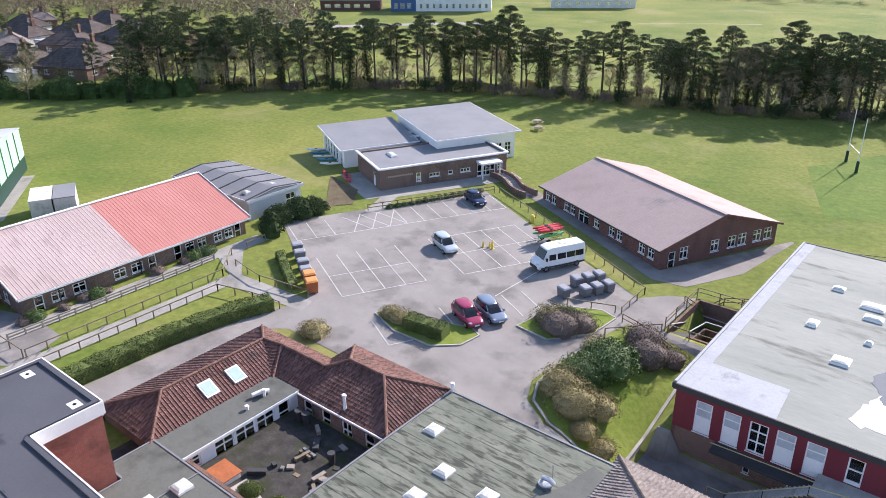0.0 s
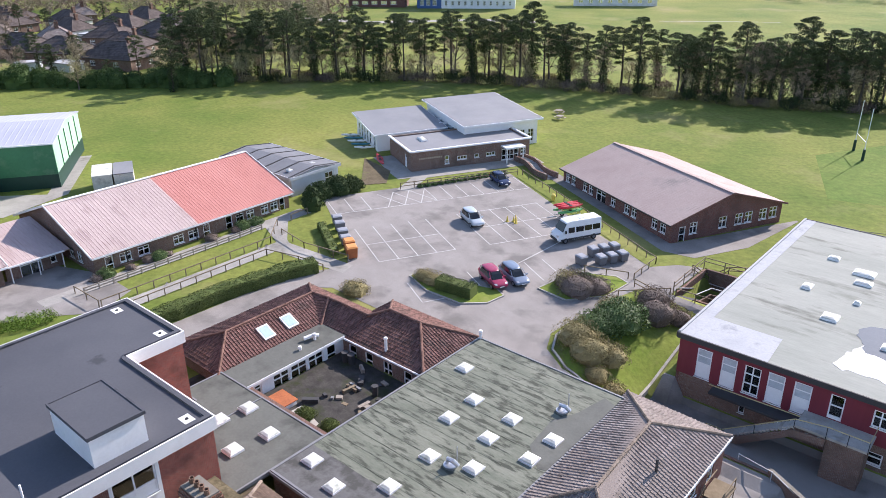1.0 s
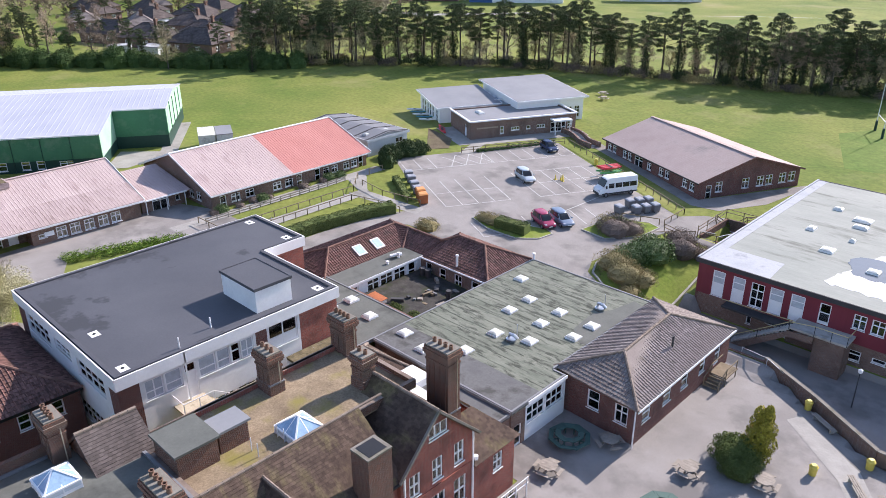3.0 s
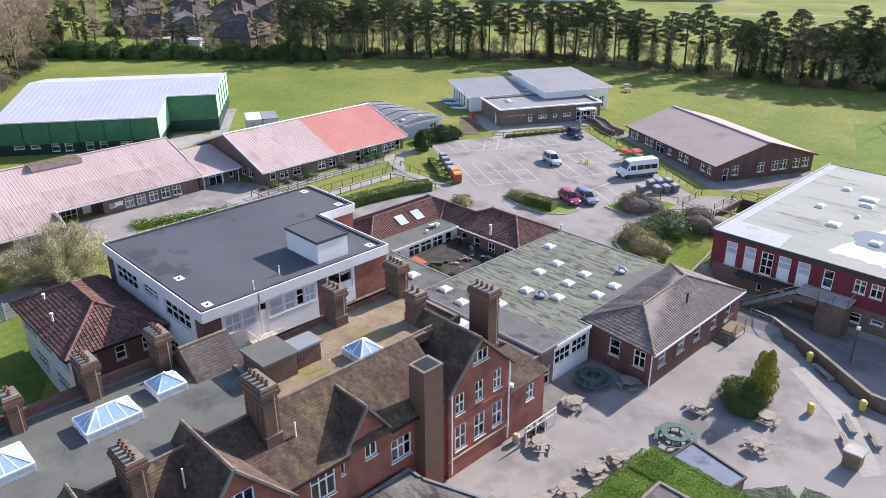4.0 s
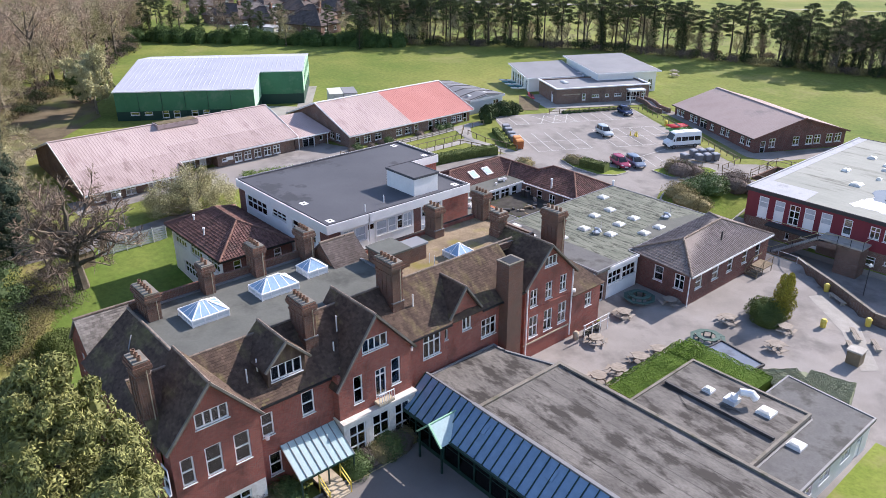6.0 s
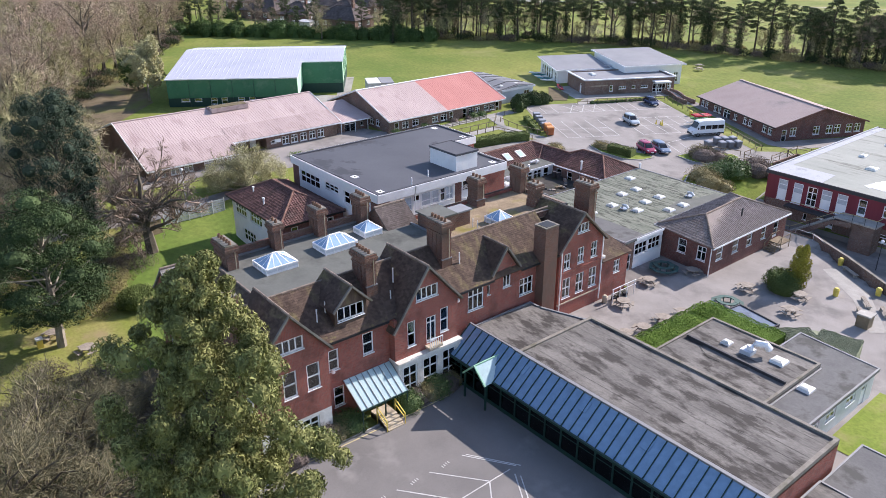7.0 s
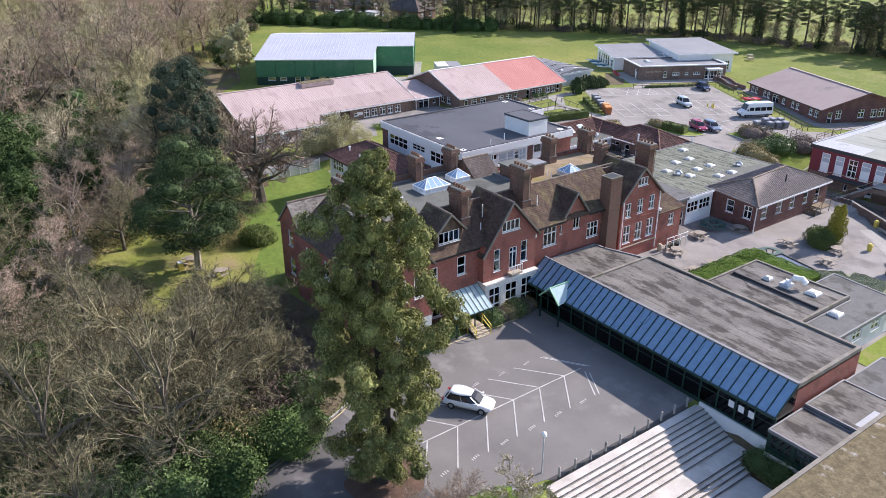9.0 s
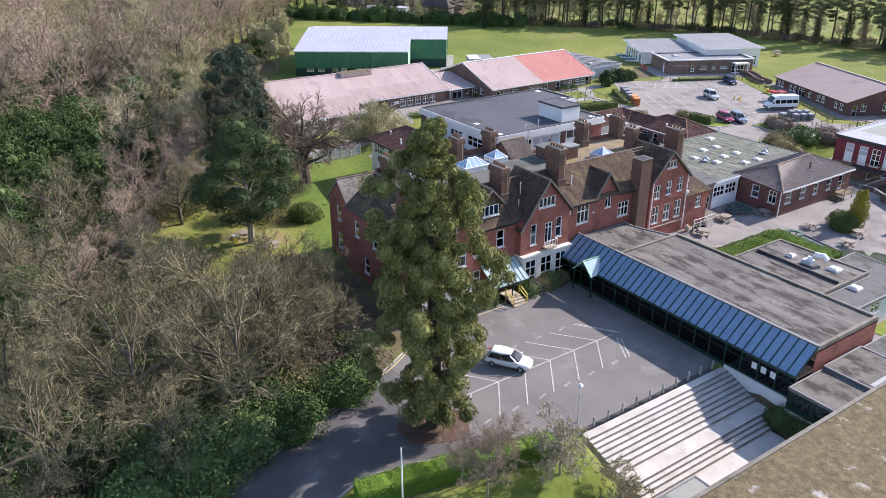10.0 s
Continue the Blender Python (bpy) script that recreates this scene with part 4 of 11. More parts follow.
patch("wood_floor", [(-10.9, -29), (-9.8, -33.4), (-7.3, -37.6), (-4.6, -44), (-0.8, -54.8), (3.7, -75), (-40, -100), (-170, -120), (-190, -20), (-140, 5), (-119, 0), (-100, -18), (-66, -26), (-50, -34), (-32, -33), (-28, -31.8)],
      LITTER, 0.04, "woodland floor of brown leaf litter", "woodland floor")
patch("bare_earth", [(-80.4, 72.0), (-72.8, 70.1), (-69.3, 65.7), (-71.5, 62.7)], LITTER, 0.055, "bare brown earth beside the clubhouse path", "ground")
# darker grass stands in for the shade over most of this lawn
patch("garden_lawn", [(-60.3, -20), (-60.3, -25.6), (-53, -26.6), (-47, -29.2), (-40, -30.0), (-34, -33.8), (-30, -33.2), (-33, -24.4), (-50, -12), (-60.3, -12)], DARK_GRASS, 0.06, "garden lawn among trees, their shade put into its green", "lawn")
patch("rough_grass", [(-62, -24.6), (-66, -33), (-52, -50), (-30, -46), (-24, -36), (-30, -33.6), (-34, -33.6), (-40, -29), (-47, -28.2), (-53, -25.6)], ROUGH_GRASS, 0.055, "rough yellowing grass below garden trees", "grass")
patch("in_goal_area", [(-27.2, 123.4), (-19.6, 103.2), (14, 114), (6, 150), (-19.2, 138.6)], DARK_GRASS, 0.012, "darker mown grass behind rugby posts", "grass")
patch("kitchen_lawn", [(13.6, 4.5), (18.5, 4.5), (18.5, 15.0), (13.4, 15.0)], LAWN, 0.07, "small lawn beside the kitchen", "lawn")
patch("raised_lawn", [(-27.9, 46.6), (-24.4, 43.0), (-19.1, 43.0), (-19.1, 59.5), (-26.2, 60.4), (-27.2, 57), (-27.9, 51)], LAWN, 0.10, "bright green lawn behind a kerb", "lawn")
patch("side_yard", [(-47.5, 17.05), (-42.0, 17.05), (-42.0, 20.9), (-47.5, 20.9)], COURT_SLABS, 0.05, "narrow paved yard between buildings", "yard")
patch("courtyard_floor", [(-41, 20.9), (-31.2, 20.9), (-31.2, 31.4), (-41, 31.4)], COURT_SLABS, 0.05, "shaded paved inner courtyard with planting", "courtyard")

patch("garden_road", [(-65.2, -36), (-61.4, -36), (-60.9, -14), (-60.6, -9.4), (-57.0, -5.0), (-57.0, -2.0), (-61.0, -5.6), (-63.6, -10.0)], ASPHALT, 0.07, "grey tarmac lane behind a garden fence", "road")

# hall, clubhouse and far car park share one turned grid
TURN_B = -27.0
E1, E2 = Vector((math.cos(radians(TURN_B)), math.sin(radians(TURN_B)))), Vector((-math.sin(radians(TURN_B)), math.cos(radians(TURN_B))))


def turned(o, u, v):
    p = Vector(o) + E1 * u + E2 * v
    return (p.x, p.y)


HALL_O, CLUB_O, BAY_O = (-29.4, 74.0), (-70.1, 71.9), (-51.6, 46.6)
patch("hall_path", [turned(HALL_O, u, v) for u, v in ((-26.5, -2.2), (1.5, -2.2), (4.5, 0), (4.5, 8), (0.5, 20), (0.1, 20), (0.1, 0.1), (-26.5, 0.1))], ASPHALT, 0.035, "tarmac path round a brick hall", "path")
patch("club_path", [turned(CLUB_O, u, v) for u, v in ((-9, -3.2), (-0.5, -3.2), (2.6, -3.0), (2.6, -1.0), (6.6, -4.6), (8.2, -3.2), (3.4, 1.2), (3.2, 21), (0.05, 21), (0.05, -0.05), (-9, -0.05))], PAVING, 0.035, "pale concrete path in front of the clubhouse", "path")


def lines(name, label, segs, mat=PAINT_LINE, w=0.1, lift=0.05):
    mb = MB()
    for p, q in segs:
        stripe(mb, p, q, w, lift)
    return thing(name, label, "road marking", mb=mb, mat=mat, kind="structure")


# front bays: a spine with slanted bays on both sides
segs = [((0.25, -34.0), (0.0, -16.4)), ((2.7, -35.3), (4.3, -36.4))]
for k in range(6):
    y = -18.5 - 3.0 * k
    segs.append(((0.05 * k, y), (3.8 + 0.1 * k, y - 2.95)))
    if k < 5:
        segs.append(((0.05 * k, y), (-3.6, y - 2.85)))
segs += [((0.6, -16.5), (3.7, -18.4)), ((1.0, -16.3), (3.8, -18.0)), ((0.0, -15.8), (-3.5, -18.2)), ((0.2, -15.5), (-3.4, -17.9))]
lines("bay_lines", "white painted parking bay lines", segs)
lines("yellow_lines", "double yellow lines along the kerb", [((-10.2, -14.0), (-10.3, -28)), ((-10.3, -28), (-9.1, -33.2)), ((-9.1, -33.2), (-6.8, -37.3)), ((-6.8, -37.3), (-4.1, -43.8)), ((-4.1, -43.8), (-0.2, -54.6))], PAINT_YELLOW, 0.12)
# unreadable painted words in the bays, as bars
words = MB()
for k in range(6):
    for bx, by in ((3.7 + 0.08 * k, -19.8 - 2.95 * k), (-3.5, -19.8 - 2.95 * k)):
        for c in range(4):
            stripe(words, (bx - 0.1 * random.random() - 0.05 * c, by - 0.4 + c * 0.22), (bx + 0.2 - 0.05 * c, by - 0.38 + c * 0.22), 0.08, 0.05)
thing("bay_words", "worn white painted words in parking bays", "road marking", mb=words, mat=PAINT_LINE, kind="structure")

segs = []
W = 2.35


def bay(u, v):
    return turned(BAY_O, u, v)


for k in range(5):                                   # middle block of ten bays
    segs.append((bay(0, W * k), bay(-9.9, W * k)))
segs += [(bay(0, 0), bay(0, 4 * W)), (bay(-4.9, 0), bay(-4.9, 4 * W))]
for k in range(6):                                   # second block
    segs.append((bay(0.2, 13.8 + W * k), bay(-9.9, 13.8 + W * k)))
segs += [(bay(0.2, 13.8), bay(0.2, 13.8 + 4.6 * W)), (bay(-4.9, 13.8), bay(-4.9, 13.8 + 5 * W)), (bay(-9.9, 13.8), bay(-9.9, 13.8 + 5 * W))]
for k in range(13):                                  # row against the clubhouse
    if not 3 <= k <= 5:
        segs.append((bay(-15.4, -0.8 + W * k), bay(-20.4, -0.8 + W * k)))
segs += [(bay(-15.4, -0.8), bay(-15.4, 27.4))]
for k in (3, 4, 5):                                  # hatched way to the path
    segs += [(bay(-15.4, -0.8 + W * k), bay(-20.4, -0.8 + W * (k + 1))), (bay(-20.4, -0.8 + W * k), bay(-15.4, -0.8 + W * (k + 1)))]
for k in range(8):                                   # row near the shrubs
    segs.append((bay(10.6, 1.2 + W * k), bay(6.0, 1.2 + W * k)))
segs += [(bay(10.6, 1.2), bay(10.6, 4)), (bay(6.0, 14.5), bay(-0.5, 28.5))]
lines("car_park_lines", "white painted parking bay lines", segs, w=0.11)

kb = MB()
kerb(kb, [(-10.7, -13.6), (-10.7, -28), (-9.6, -33), (-7.2, -37.2), (-4.5, -43.7), (-0.6, -54.6)], 0.14, 0.1)
kerb(kb, [(-28.1, 51), (-28.0, 46.8), (-26.9, 44.4), (-24.5, 42.8), (-19.0, 42.8)], 0.2, 0.16)
kerb(kb, [(-27.3, 57), (-28.1, 51)], 0.2, 0.16)
kerb(kb, [(8.75, -30.3), (7.15, -36.5), (5.15, -42), (4.35, -46.3), (8.1, -56)], 0.15, 0.14)
thing("kerb", "pale concrete kerb", "kerb", mb=kb, mat=CONCRETE, kind="structure")

# island beds in the car park
ISLAND = [(-46.6, 46.3), (-43, 45.0), (-38.6, 45.2), (-36.6, 47.2), (-36.3, 49.6), (-37.6, 50.2), (-42, 48.6), (-46, 48.2)]
patch("island_bed", ISLAND, LAWN, 0.12, "grassy kerbed island in a car park", "flower bed")
kb = MB()
kerb(kb, ISLAND + ISLAND[:1], 0.15, 0.15)
thing("island_kerb", "pale kerb round the island bed", "kerb", mb=kb, mat=CONCRETE, kind="structure")
BED = [(-34.6, 53.4), (-31, 53.2), (-28.3, 56.8), (-28.0, 61), (-29.8, 61.6), (-33.8, 59.4)]
patch("corner_bed", BED, LAWN, 0.12, "grassy kerbed corner bed", "flower bed")
kb = MB()
kerb(kb, BED + BED[:1], 0.15, 0.15)
thing("bed_kerb", "pale kerb round the corner bed", "kerb", mb=kb, mat=CONCRETE, kind="structure")

# broad steps down from the front car park
st = Building("terrace_steps", "broad pale stone terrace steps", "steps")
EDGES = (9.5, 10.33, 10.77, 11.2, 11.67, 12.14, 12.6, 13.07, 13.6, 15.04, 15.43, 15.85, 16.3)
for k, (x0, x1) in enumerate(zip(EDGES, EDGES[1:])):
    mb = MB()
    z = -0.8 - 0.15 * k
    y1 = -12.32 - 0.04 * k if k < 9 else -14.05 - 0.1 * (k - 9)
    mb.box(x0, -29.4, -4.2, x1, y1, z)
    part("step", mb, STEPSTONE, st.root)
    # dark grey strip along the front edge of each tread
    e = MB()
    e.box(x1 - 0.09, -29.38, z + 0.002, x1 + 0.004, y1 - 0.02, z + 0.006)
    part("nosing", e, DARKGREY, st.root, "dark strip along the step edge")
low = MB()
low.prism([(16.3, -32), (30, -32), (30, -14.4), (16.3, -14.4)], -4.2, -2.6)
part("landing", low, STEPSTONE, st.root)
for k in range(10):
    mb = MB()
    y = -27.9 + k * 1.63
    mb.cyl(9.2, y, -0.85, -0.05, 0.10, 0.085, 10)
    mb.cyl(9.2, y, -0.05, 0.05, 0.11, 0.04, 10)
    thing("bollard", "grey concrete bollard at the head of the steps", "bollard", mb=mb, mat=CONCRETE, group="bollards at the steps")

# shrub bed, low white wall and hut beside the steps
mb = MB()
mb.prism([(9.6, -12.33), (13.6, -12.62), (15.0, -14.0), (24, -14.1), (24, -11.6), (9.6, -11.6)], -4.2, lambda x, y: -0.95 - 0.3 * max(0.0, x - 9.6) if x < 15 else -2.62)
thing("step_bed", "dark earth bed beside the terrace steps", "flower bed", mb=mb, mat=LITTER, kind="structure")
mb = MB()
mb.box(9.7, -12.31, -3.0, 19.8, -12.12, -0.5)
thing("white_wall", "low white rendered wall below the glazed corridor", "wall", mb=mb, mat=WHITE_OLD, kind="structure")
hut = Building("low_store", "low store with dull green felt roof below the steps", "store")
hut.flat([(17.8, -31.5), (19.9, -31.5), (19.9, -26.2), (17.8, -26.2)], -0.5, FELT_PALE, 0.2, LEAD, 0.05, 0.12)
for p, q in (((17.9, -31.4), (19.8, -31.4)), ((19.8, -31.4), (19.8, -26.3)), ((19.8, -26.3), (17.9, -26.3)), ((17.9, -26.3), (17.9, -31.4))):
    hut.wall(p, q, -3.6, -0.68, BROWN_BRICK, thick=0.2)

# ---- teaching block: flat dark roof, white fascia ----
b = Building("teaching_block", "two-storey white-panelled teaching block with flat dark roof", "school building")
RB = [(-50.4, -6.2), (-31.6, -6.2), (-31.6, 12.5), (-42.4, 12.5), (-42.4, 17.0), (-50.4, 17.0)]
b.flat(RB, 9.75, FELT_DARK, 0.35, FELT_DARK, 0.15, 0.3)
fb = [(-50.55, -6.35), (-31.45, -6.35), (-31.45, 12.65), (-42.25, 12.65), (-42.25, 17.15), (-50.55, 17.15)]
for p, q in zip(fb, fb[1:] + fb[:1]):
    b.fascia(p, q, 9.84, 0.95, WHITE_OLD, 0.10)
zb = 0.4
# east front: brick ends, white panels with windows on two floors
b.wall((-31.6, -6.2), (-31.6, -4.7), zb, 8.95, HALL_BRICK)
b.wall((-31.6, -4.7), (-31.6, 4.6), zb, 8.95, WHITE_OLD, [(1.0, 1.4, 7.05, 1.6, "pale2"), (2.45, 1.3, 7.05, 1.6, "pale1"), (3.75, 0.95, 5.75, 2.9, "plain_door"), (5.1, 1.4, 7.05, 1.6, "pale1"), (6.45, 1.1, 7.05, 1.6, "pale1"), (7.5, 0.8, 7.05, 1.6, "cas1"), (8.5, 1.1, 7.05, 1.6, "pale2"),
                                                            (1.3, 1.6, 3.0, 1.6, "cas2"), (3.1, 1.5, 3.0, 1.6, "cas2"), (6.2, 1.6, 3.2, 1.6, "cas2"), (8.1, 1.6, 3.2, 1.6, "cas2")])
b.wall((-31.6, 4.6), (-31.6, 5.6), zb, 8.95, HALL_BRICK)
b.wall((-31.6, 5.6), (-31.6, 8.7), zb, 8.95, WHITE_OLD, [(1.5, 2.7, 6.7, 2.1, "half")])
b.wall((-31.6, 8.7), (-31.6, 12.5), zb, 8.95, RED_BRICK)
b.wall((-31.6, 12.5), (-42.4, 12.5), zb, 8.95, RED_BRICK)
b.wall((-42.4, 12.5), (-42.4, 17.0), zb, 8.95, RED_BRICK)
b.wall((-42.4, 17.0), (-50.4, 17.0), zb, 8.95, HALL_BRICK)
b.wall((-50.4, 17.0), (-50.4, -6.2), zb, 8.95, WHITE_OLD, [(3 + 3.4 * k, 2.6, 6.9, 1.6, "strip3") for k in range(6)] + [(3 + 3.4 * k, 2.6, 3.2, 1.6, "strip3") for k in range(6)])
b.wall((-50.4, -6.2), (-48.9, -6.2), zb, 8.95, HALL_BRICK)
b.wall((-48.9, -6.2), (-33.1, -6.2), zb, 8.95, WHITE_OLD, [(2.6, 4.6, 7.0, 1.5, "strip4"), (7.6, 3.0, 7.6, 0.9, "strip3"), (12.6, 4.6, 7.0, 1.5, "strip4"), (3.5, 5.0, 3.0, 1.5, "strip6"), (11.5, 5.0, 3.0, 1.5, "strip6")])
b.wall((-33.1, -6.2), (-31.6, -6.2), zb, 8.95, HALL_BRICK)
# plant room on the roof
for p, q in (((-37.4, 5.5), (-32.5, 5.5)), ((-32.5, 5.5), (-32.5, 8.8)), ((-32.5, 8.8), (-37.4, 8.8)), ((-37.4, 8.8), (-37.4, 5.5))):
    b.wall(p, q, 9.7, 11.75, WHITE_OLD, thick=0.15, name="plant_room_wall")
b.flat([(-37.5, 5.4), (-32.4, 5.4), (-32.4, 8.9), (-37.5, 8.9)], 11.85, FELT_DARK, 0.2, FELT_DARK, 0.05, 0.12, name="plant_room_roof")
for x, y in ((-32.6, -5.2), (-32.6, 11.4), (-43.4, 15.9), (-49.3, 15.6), (-38.6, -4.6)):
    mb = MB()
    mb.box(x - 0.45, y - 0.35, 9.74, x + 0.45, y + 0.35, 9.765)
    o = part("roof_outlet_pad", mb, WHITE_OLD, b.root)
    mb = MB()
    mb.cyl(x, y, 9.76, 9.82, 0.13, 0.1, 10)
    part("outlet", mb, BLACK, o)
for x, y in ((-32.2, -1.2), (-33.2, 1.9)):
    mb = MB()
    mb.cyl(x, y, 9.7, 10.6, 0.06, 0.06, 8)
    part("vent_pipe", mb, WHITE_OLD, b.root)
mb = MB()
mb.bar((-31.45, -1.3, 9.8), (-31.45, -1.3, 1.0), 0.1, 0.1)
part("downpipe", mb, WHITE_OLD, b.root)
# escape landing and steps on the east front
mb = MB()
mb.box(-31.6, -2.6, 5.6, -29.9, -0.2, 5.75)
part("landing", mb, STONE, b.root, "mossy concrete escape landing")
for k in range(9):
    mb = MB()
    mb.box(-31.0, -0.2 + k * 0.28, 5.42 - k * 0.19, -29.9, 0.10 + k * 0.28, 5.5 - k * 0.19)
    part("stair_tread", mb, STONE, b.root)
for p, q in (((-29.9, -2.6, 6.7), (-29.9, -0.2, 6.7)), ((-29.9, -0.2, 6.7), (-29.9, 2.3, 5.0)), ((-29.9, -2.6, 5.7), (-29.9, -2.6, 6.7)), ((-29.9, -0.2, 5.6), (-29.9, -0.2, 6.7)), ((-29.9, 2.3, 3.9), (-29.9, 2.3, 5.0)),
             ((-31.5, -2.6, 6.7), (-29.9, -2.6, 6.7)), ((-29.9, -1.4, 5.7), (-29.9, -1.4, 6.7))):
    mb = MB()
    mb.bar(p, q, 0.05, 0.05)
    part("rail", mb, WHITE_OLD, b.root)

# ---- annex with red hipped roof ----
b = Building("annex", "two-storey annex with hipped red tiled roof", "school building")
hip_roof(b, -51.6, -14.9, -38.0, -6.4, 6.25, 8.35, TILE_RED, "pantile", (0.3, 0.34), TILE_HIP)
b.wall((-51.1, -14.4), (-38.5, -14.4), -0.5, 6.2, WHITE_OLD, [(2.2, 3.0, 4.3, 1.5, "strip4"), (6.2, 3.0, 4.3, 1.5, "strip4"), (10.3, 3.0, 4.3, 1.5, "strip4"), (4.0, 3.2, 1.3, 1.5, "strip4"), (9.0, 3.2, 1.3, 1.5, "strip4")])
b.wall((-38.5, -14.4), (-38.5, -6.5), -0.5, 6.2, HALL_BRICK, [(1.6, 0.9, 4.4, 1.3, "blind"), (3.9, 0.9, 4.4, 1.3, "blind"), (6.2, 0.9, 4.4, 1.3, "blind")])
b.wall((-51.1, -6.5), (-51.1, -14.4), -0.5, 6.2, HALL_BRICK)
for p, q in (((-51.6, -14.9), (-38.0, -14.9)), ((-38.0, -14.9), (-38.0, -6.4)), ((-51.6, -6.4), (-51.6, -14.9))):
    b.fascia(p, q, 6.28, 0.2, BLACK, 0.09, "gutter")
for x, y, z in ((-48.0, -12.9, 7.0), (-44.0, -13.6, 6.9)):
    mb = MB()
    mb.cyl(x, y, z - 0.3, z + 0.7, 0.09, 0.09, 8)
    mb.cyl(x, y, z + 0.7, z + 0.85, 0.16, 0.16, 8)
    part("roof_vent", mb, WHITE_OLD, b.root)

# ---- courtyard wing: red pantiles round an inner court ----
b = Building("courtyard_wing", "single-storey wing with red pantile roofs round a courtyard", "school building")
ZE, ZR = 3.3, 5.25
b.single = 280
SZ = (0.3, 0.34)
XW, ZW, YN = -47.3, 4.95, 36.55                       # west ridge; its north eave
b.slope([(-44.0, 20.4, ZE), (-44.0, 31.5, ZE), (XW, 33.4, ZW), (XW, 23.6, ZW)], TILE_RED, "pantile", size=SZ)
b.slope([(-51.7, YN, ZE), (-51.7, 20.4, ZE), (XW, 23.6, ZW), (XW, 33.4, ZW)], TILE_RED, "pantile", size=SZ)
b.slope([(-51.7, 20.4, ZE), (-44.0, 20.4, ZE), (XW, 23.6, ZW)], TILE_RED, "pantile", size=SZ)
# north wing: a lower narrow link, then a hipped east block
ZL, YL = 4.7, 34.0
b.slope([(-44.0, 31.5, ZE), (-41.2, 31.5, ZE), (-40.2, YL, ZL), (-45.6, YL, ZL)], TILE_RED, "pantile", size=SZ)
b.slope([(-40.6, YN, ZE), (-51.7, YN, ZE), (XW, 33.4, ZW), (-45.6, YL, ZL), (-40.2, YL, ZL)], TILE_RED, "pantile", size=SZ)
b.slope([(-44.0, 31.5, ZE), (-45.6, YL, ZL), (XW, 33.4, ZW)], TILE_RED, "pantile", size=SZ)
b.slope([(-42.4, 31.5, ZE), (-31.2, 31.5, ZE), (-35.0, 35.35, ZR), (-38.7, 35.35, ZR)], TILE_RED, "pantile", size=SZ)
b.slope([(-31.2, 39.4, ZE), (-42.4, 39.4, ZE), (-38.7, 35.35, ZR), (-35.0, 35.35, ZR)], TILE_RED, "pantile", size=SZ)
b.slope([(-31.2, 31.5, ZE), (-31.2, 39.4, ZE), (-35.0, 35.35, ZR)], TILE_RED, "pantile", size=SZ)
b.slope([(-42.4, 39.4, ZE), (-42.4, 31.5, ZE), (-38.7, 35.35, ZR)], TILE_RED, "pantile", size=SZ)
for p, q in (((XW, 23.6, ZW), (XW, 33.4, ZW)), ((-44, 20.4, ZE), (XW, 23.6, ZW)), ((-51.7, 20.4, ZE), (XW, 23.6, ZW)), ((XW, 33.4, ZW), (-45.6, YL, ZL)), ((-45.6, YL, ZL), (-40.2, YL, ZL)), ((XW, 33.4, ZW), (-51.7, YN, ZE)), ((-38.7, 35.35, ZR), (-42.4, 39.4, ZE)),
             ((-38.7, 35.35, ZR), (-35.0, 35.35, ZR)), ((-35.0, 35.35, ZR), (-31.2, 31.5, ZE)), ((-35.0, 35.35, ZR), (-31.2, 39.4, ZE)), ((-44.0, 31.5, ZE), (-45.6, YL, ZL)), ((-40.2, YL, ZL), (-38.7, 35.35, ZR))):
    b.ridge((p[0], p[1], p[2] + 0.06), (q[0], q[1], q[2] + 0.06), TILE_HIP, 0.14)
b.wall((-51.4, 20.7), (-44.2, 20.7), 0.5, ZE - 0.05, BROWN_BRICK)
b.wall((-51.4, 36.2), (-51.4, 20.7), 0.5, ZE - 0.05, BROWN_BRICK, [(3 + 3 * k, 1.5, 1.9, 1.1, "cas2") for k in range(5)])
b.wall((-42.1, 36.2), (-51.4, 36.2), 0.5, ZE - 0.05, BROWN_BRICK, [(2 + 3 * k, 1.5, 1.9, 1.1, "cas2") for k in range(3)])
b.wall((-42.1, 39.1), (-42.1, 36.2), 0.5, ZE - 0.05, BROWN_BRICK)
b.wall((-31.5, 39.1), (-42.1, 39.1), 0.5, ZE - 0.05, BROWN_BRICK, [(2.5 + 3 * k, 1.5, 1.9, 1.1, "cas2") for k in range(3)])
b.wall((-31.5, 31.8), (-31.5, 38.9), 0.5, ZE - 0.05, BROWN_BRICK)
b.wall((-41.0, 31.5), (-31.2, 31.5), 0.5, ZE - 0.02, BROWN_BRICK, [(1.2, 1.0, 1.3, 1.6, "sash"), (3.3, 1.0, 1.3, 1.6, "sash"), (5.6, 1.1, 1.3, 1.6, "sash2"), (8.0, 1.0, 1.3, 1.6, "sash")])
b.wall((-41.0, 20.9), (-41.0, 31.5), 0.5, 3.25, WHITE_OLD, [(0.9, 1.3, 2.0, 1.0, "cas2"), (3.6, 1.7, 1.65, 1.4, "cas2"), (5.5, 1.8, 1.65, 1.4, "cas2"), (7.4, 1.7, 1.65, 1.4, "cas2"), (9.2, 1.1, 1.0, 2.1, "door")])
b.flat([(-44.2, 20.95), (-40.8, 20.95), (-40.8, 31.7), (-44.2, 31.7)], 3.45, FELT_OLD, 0.2)
b.fascia((-40.78, 20.6), (-40.78, 31.5), 3.5, 0.22, WHITE, 0.06)
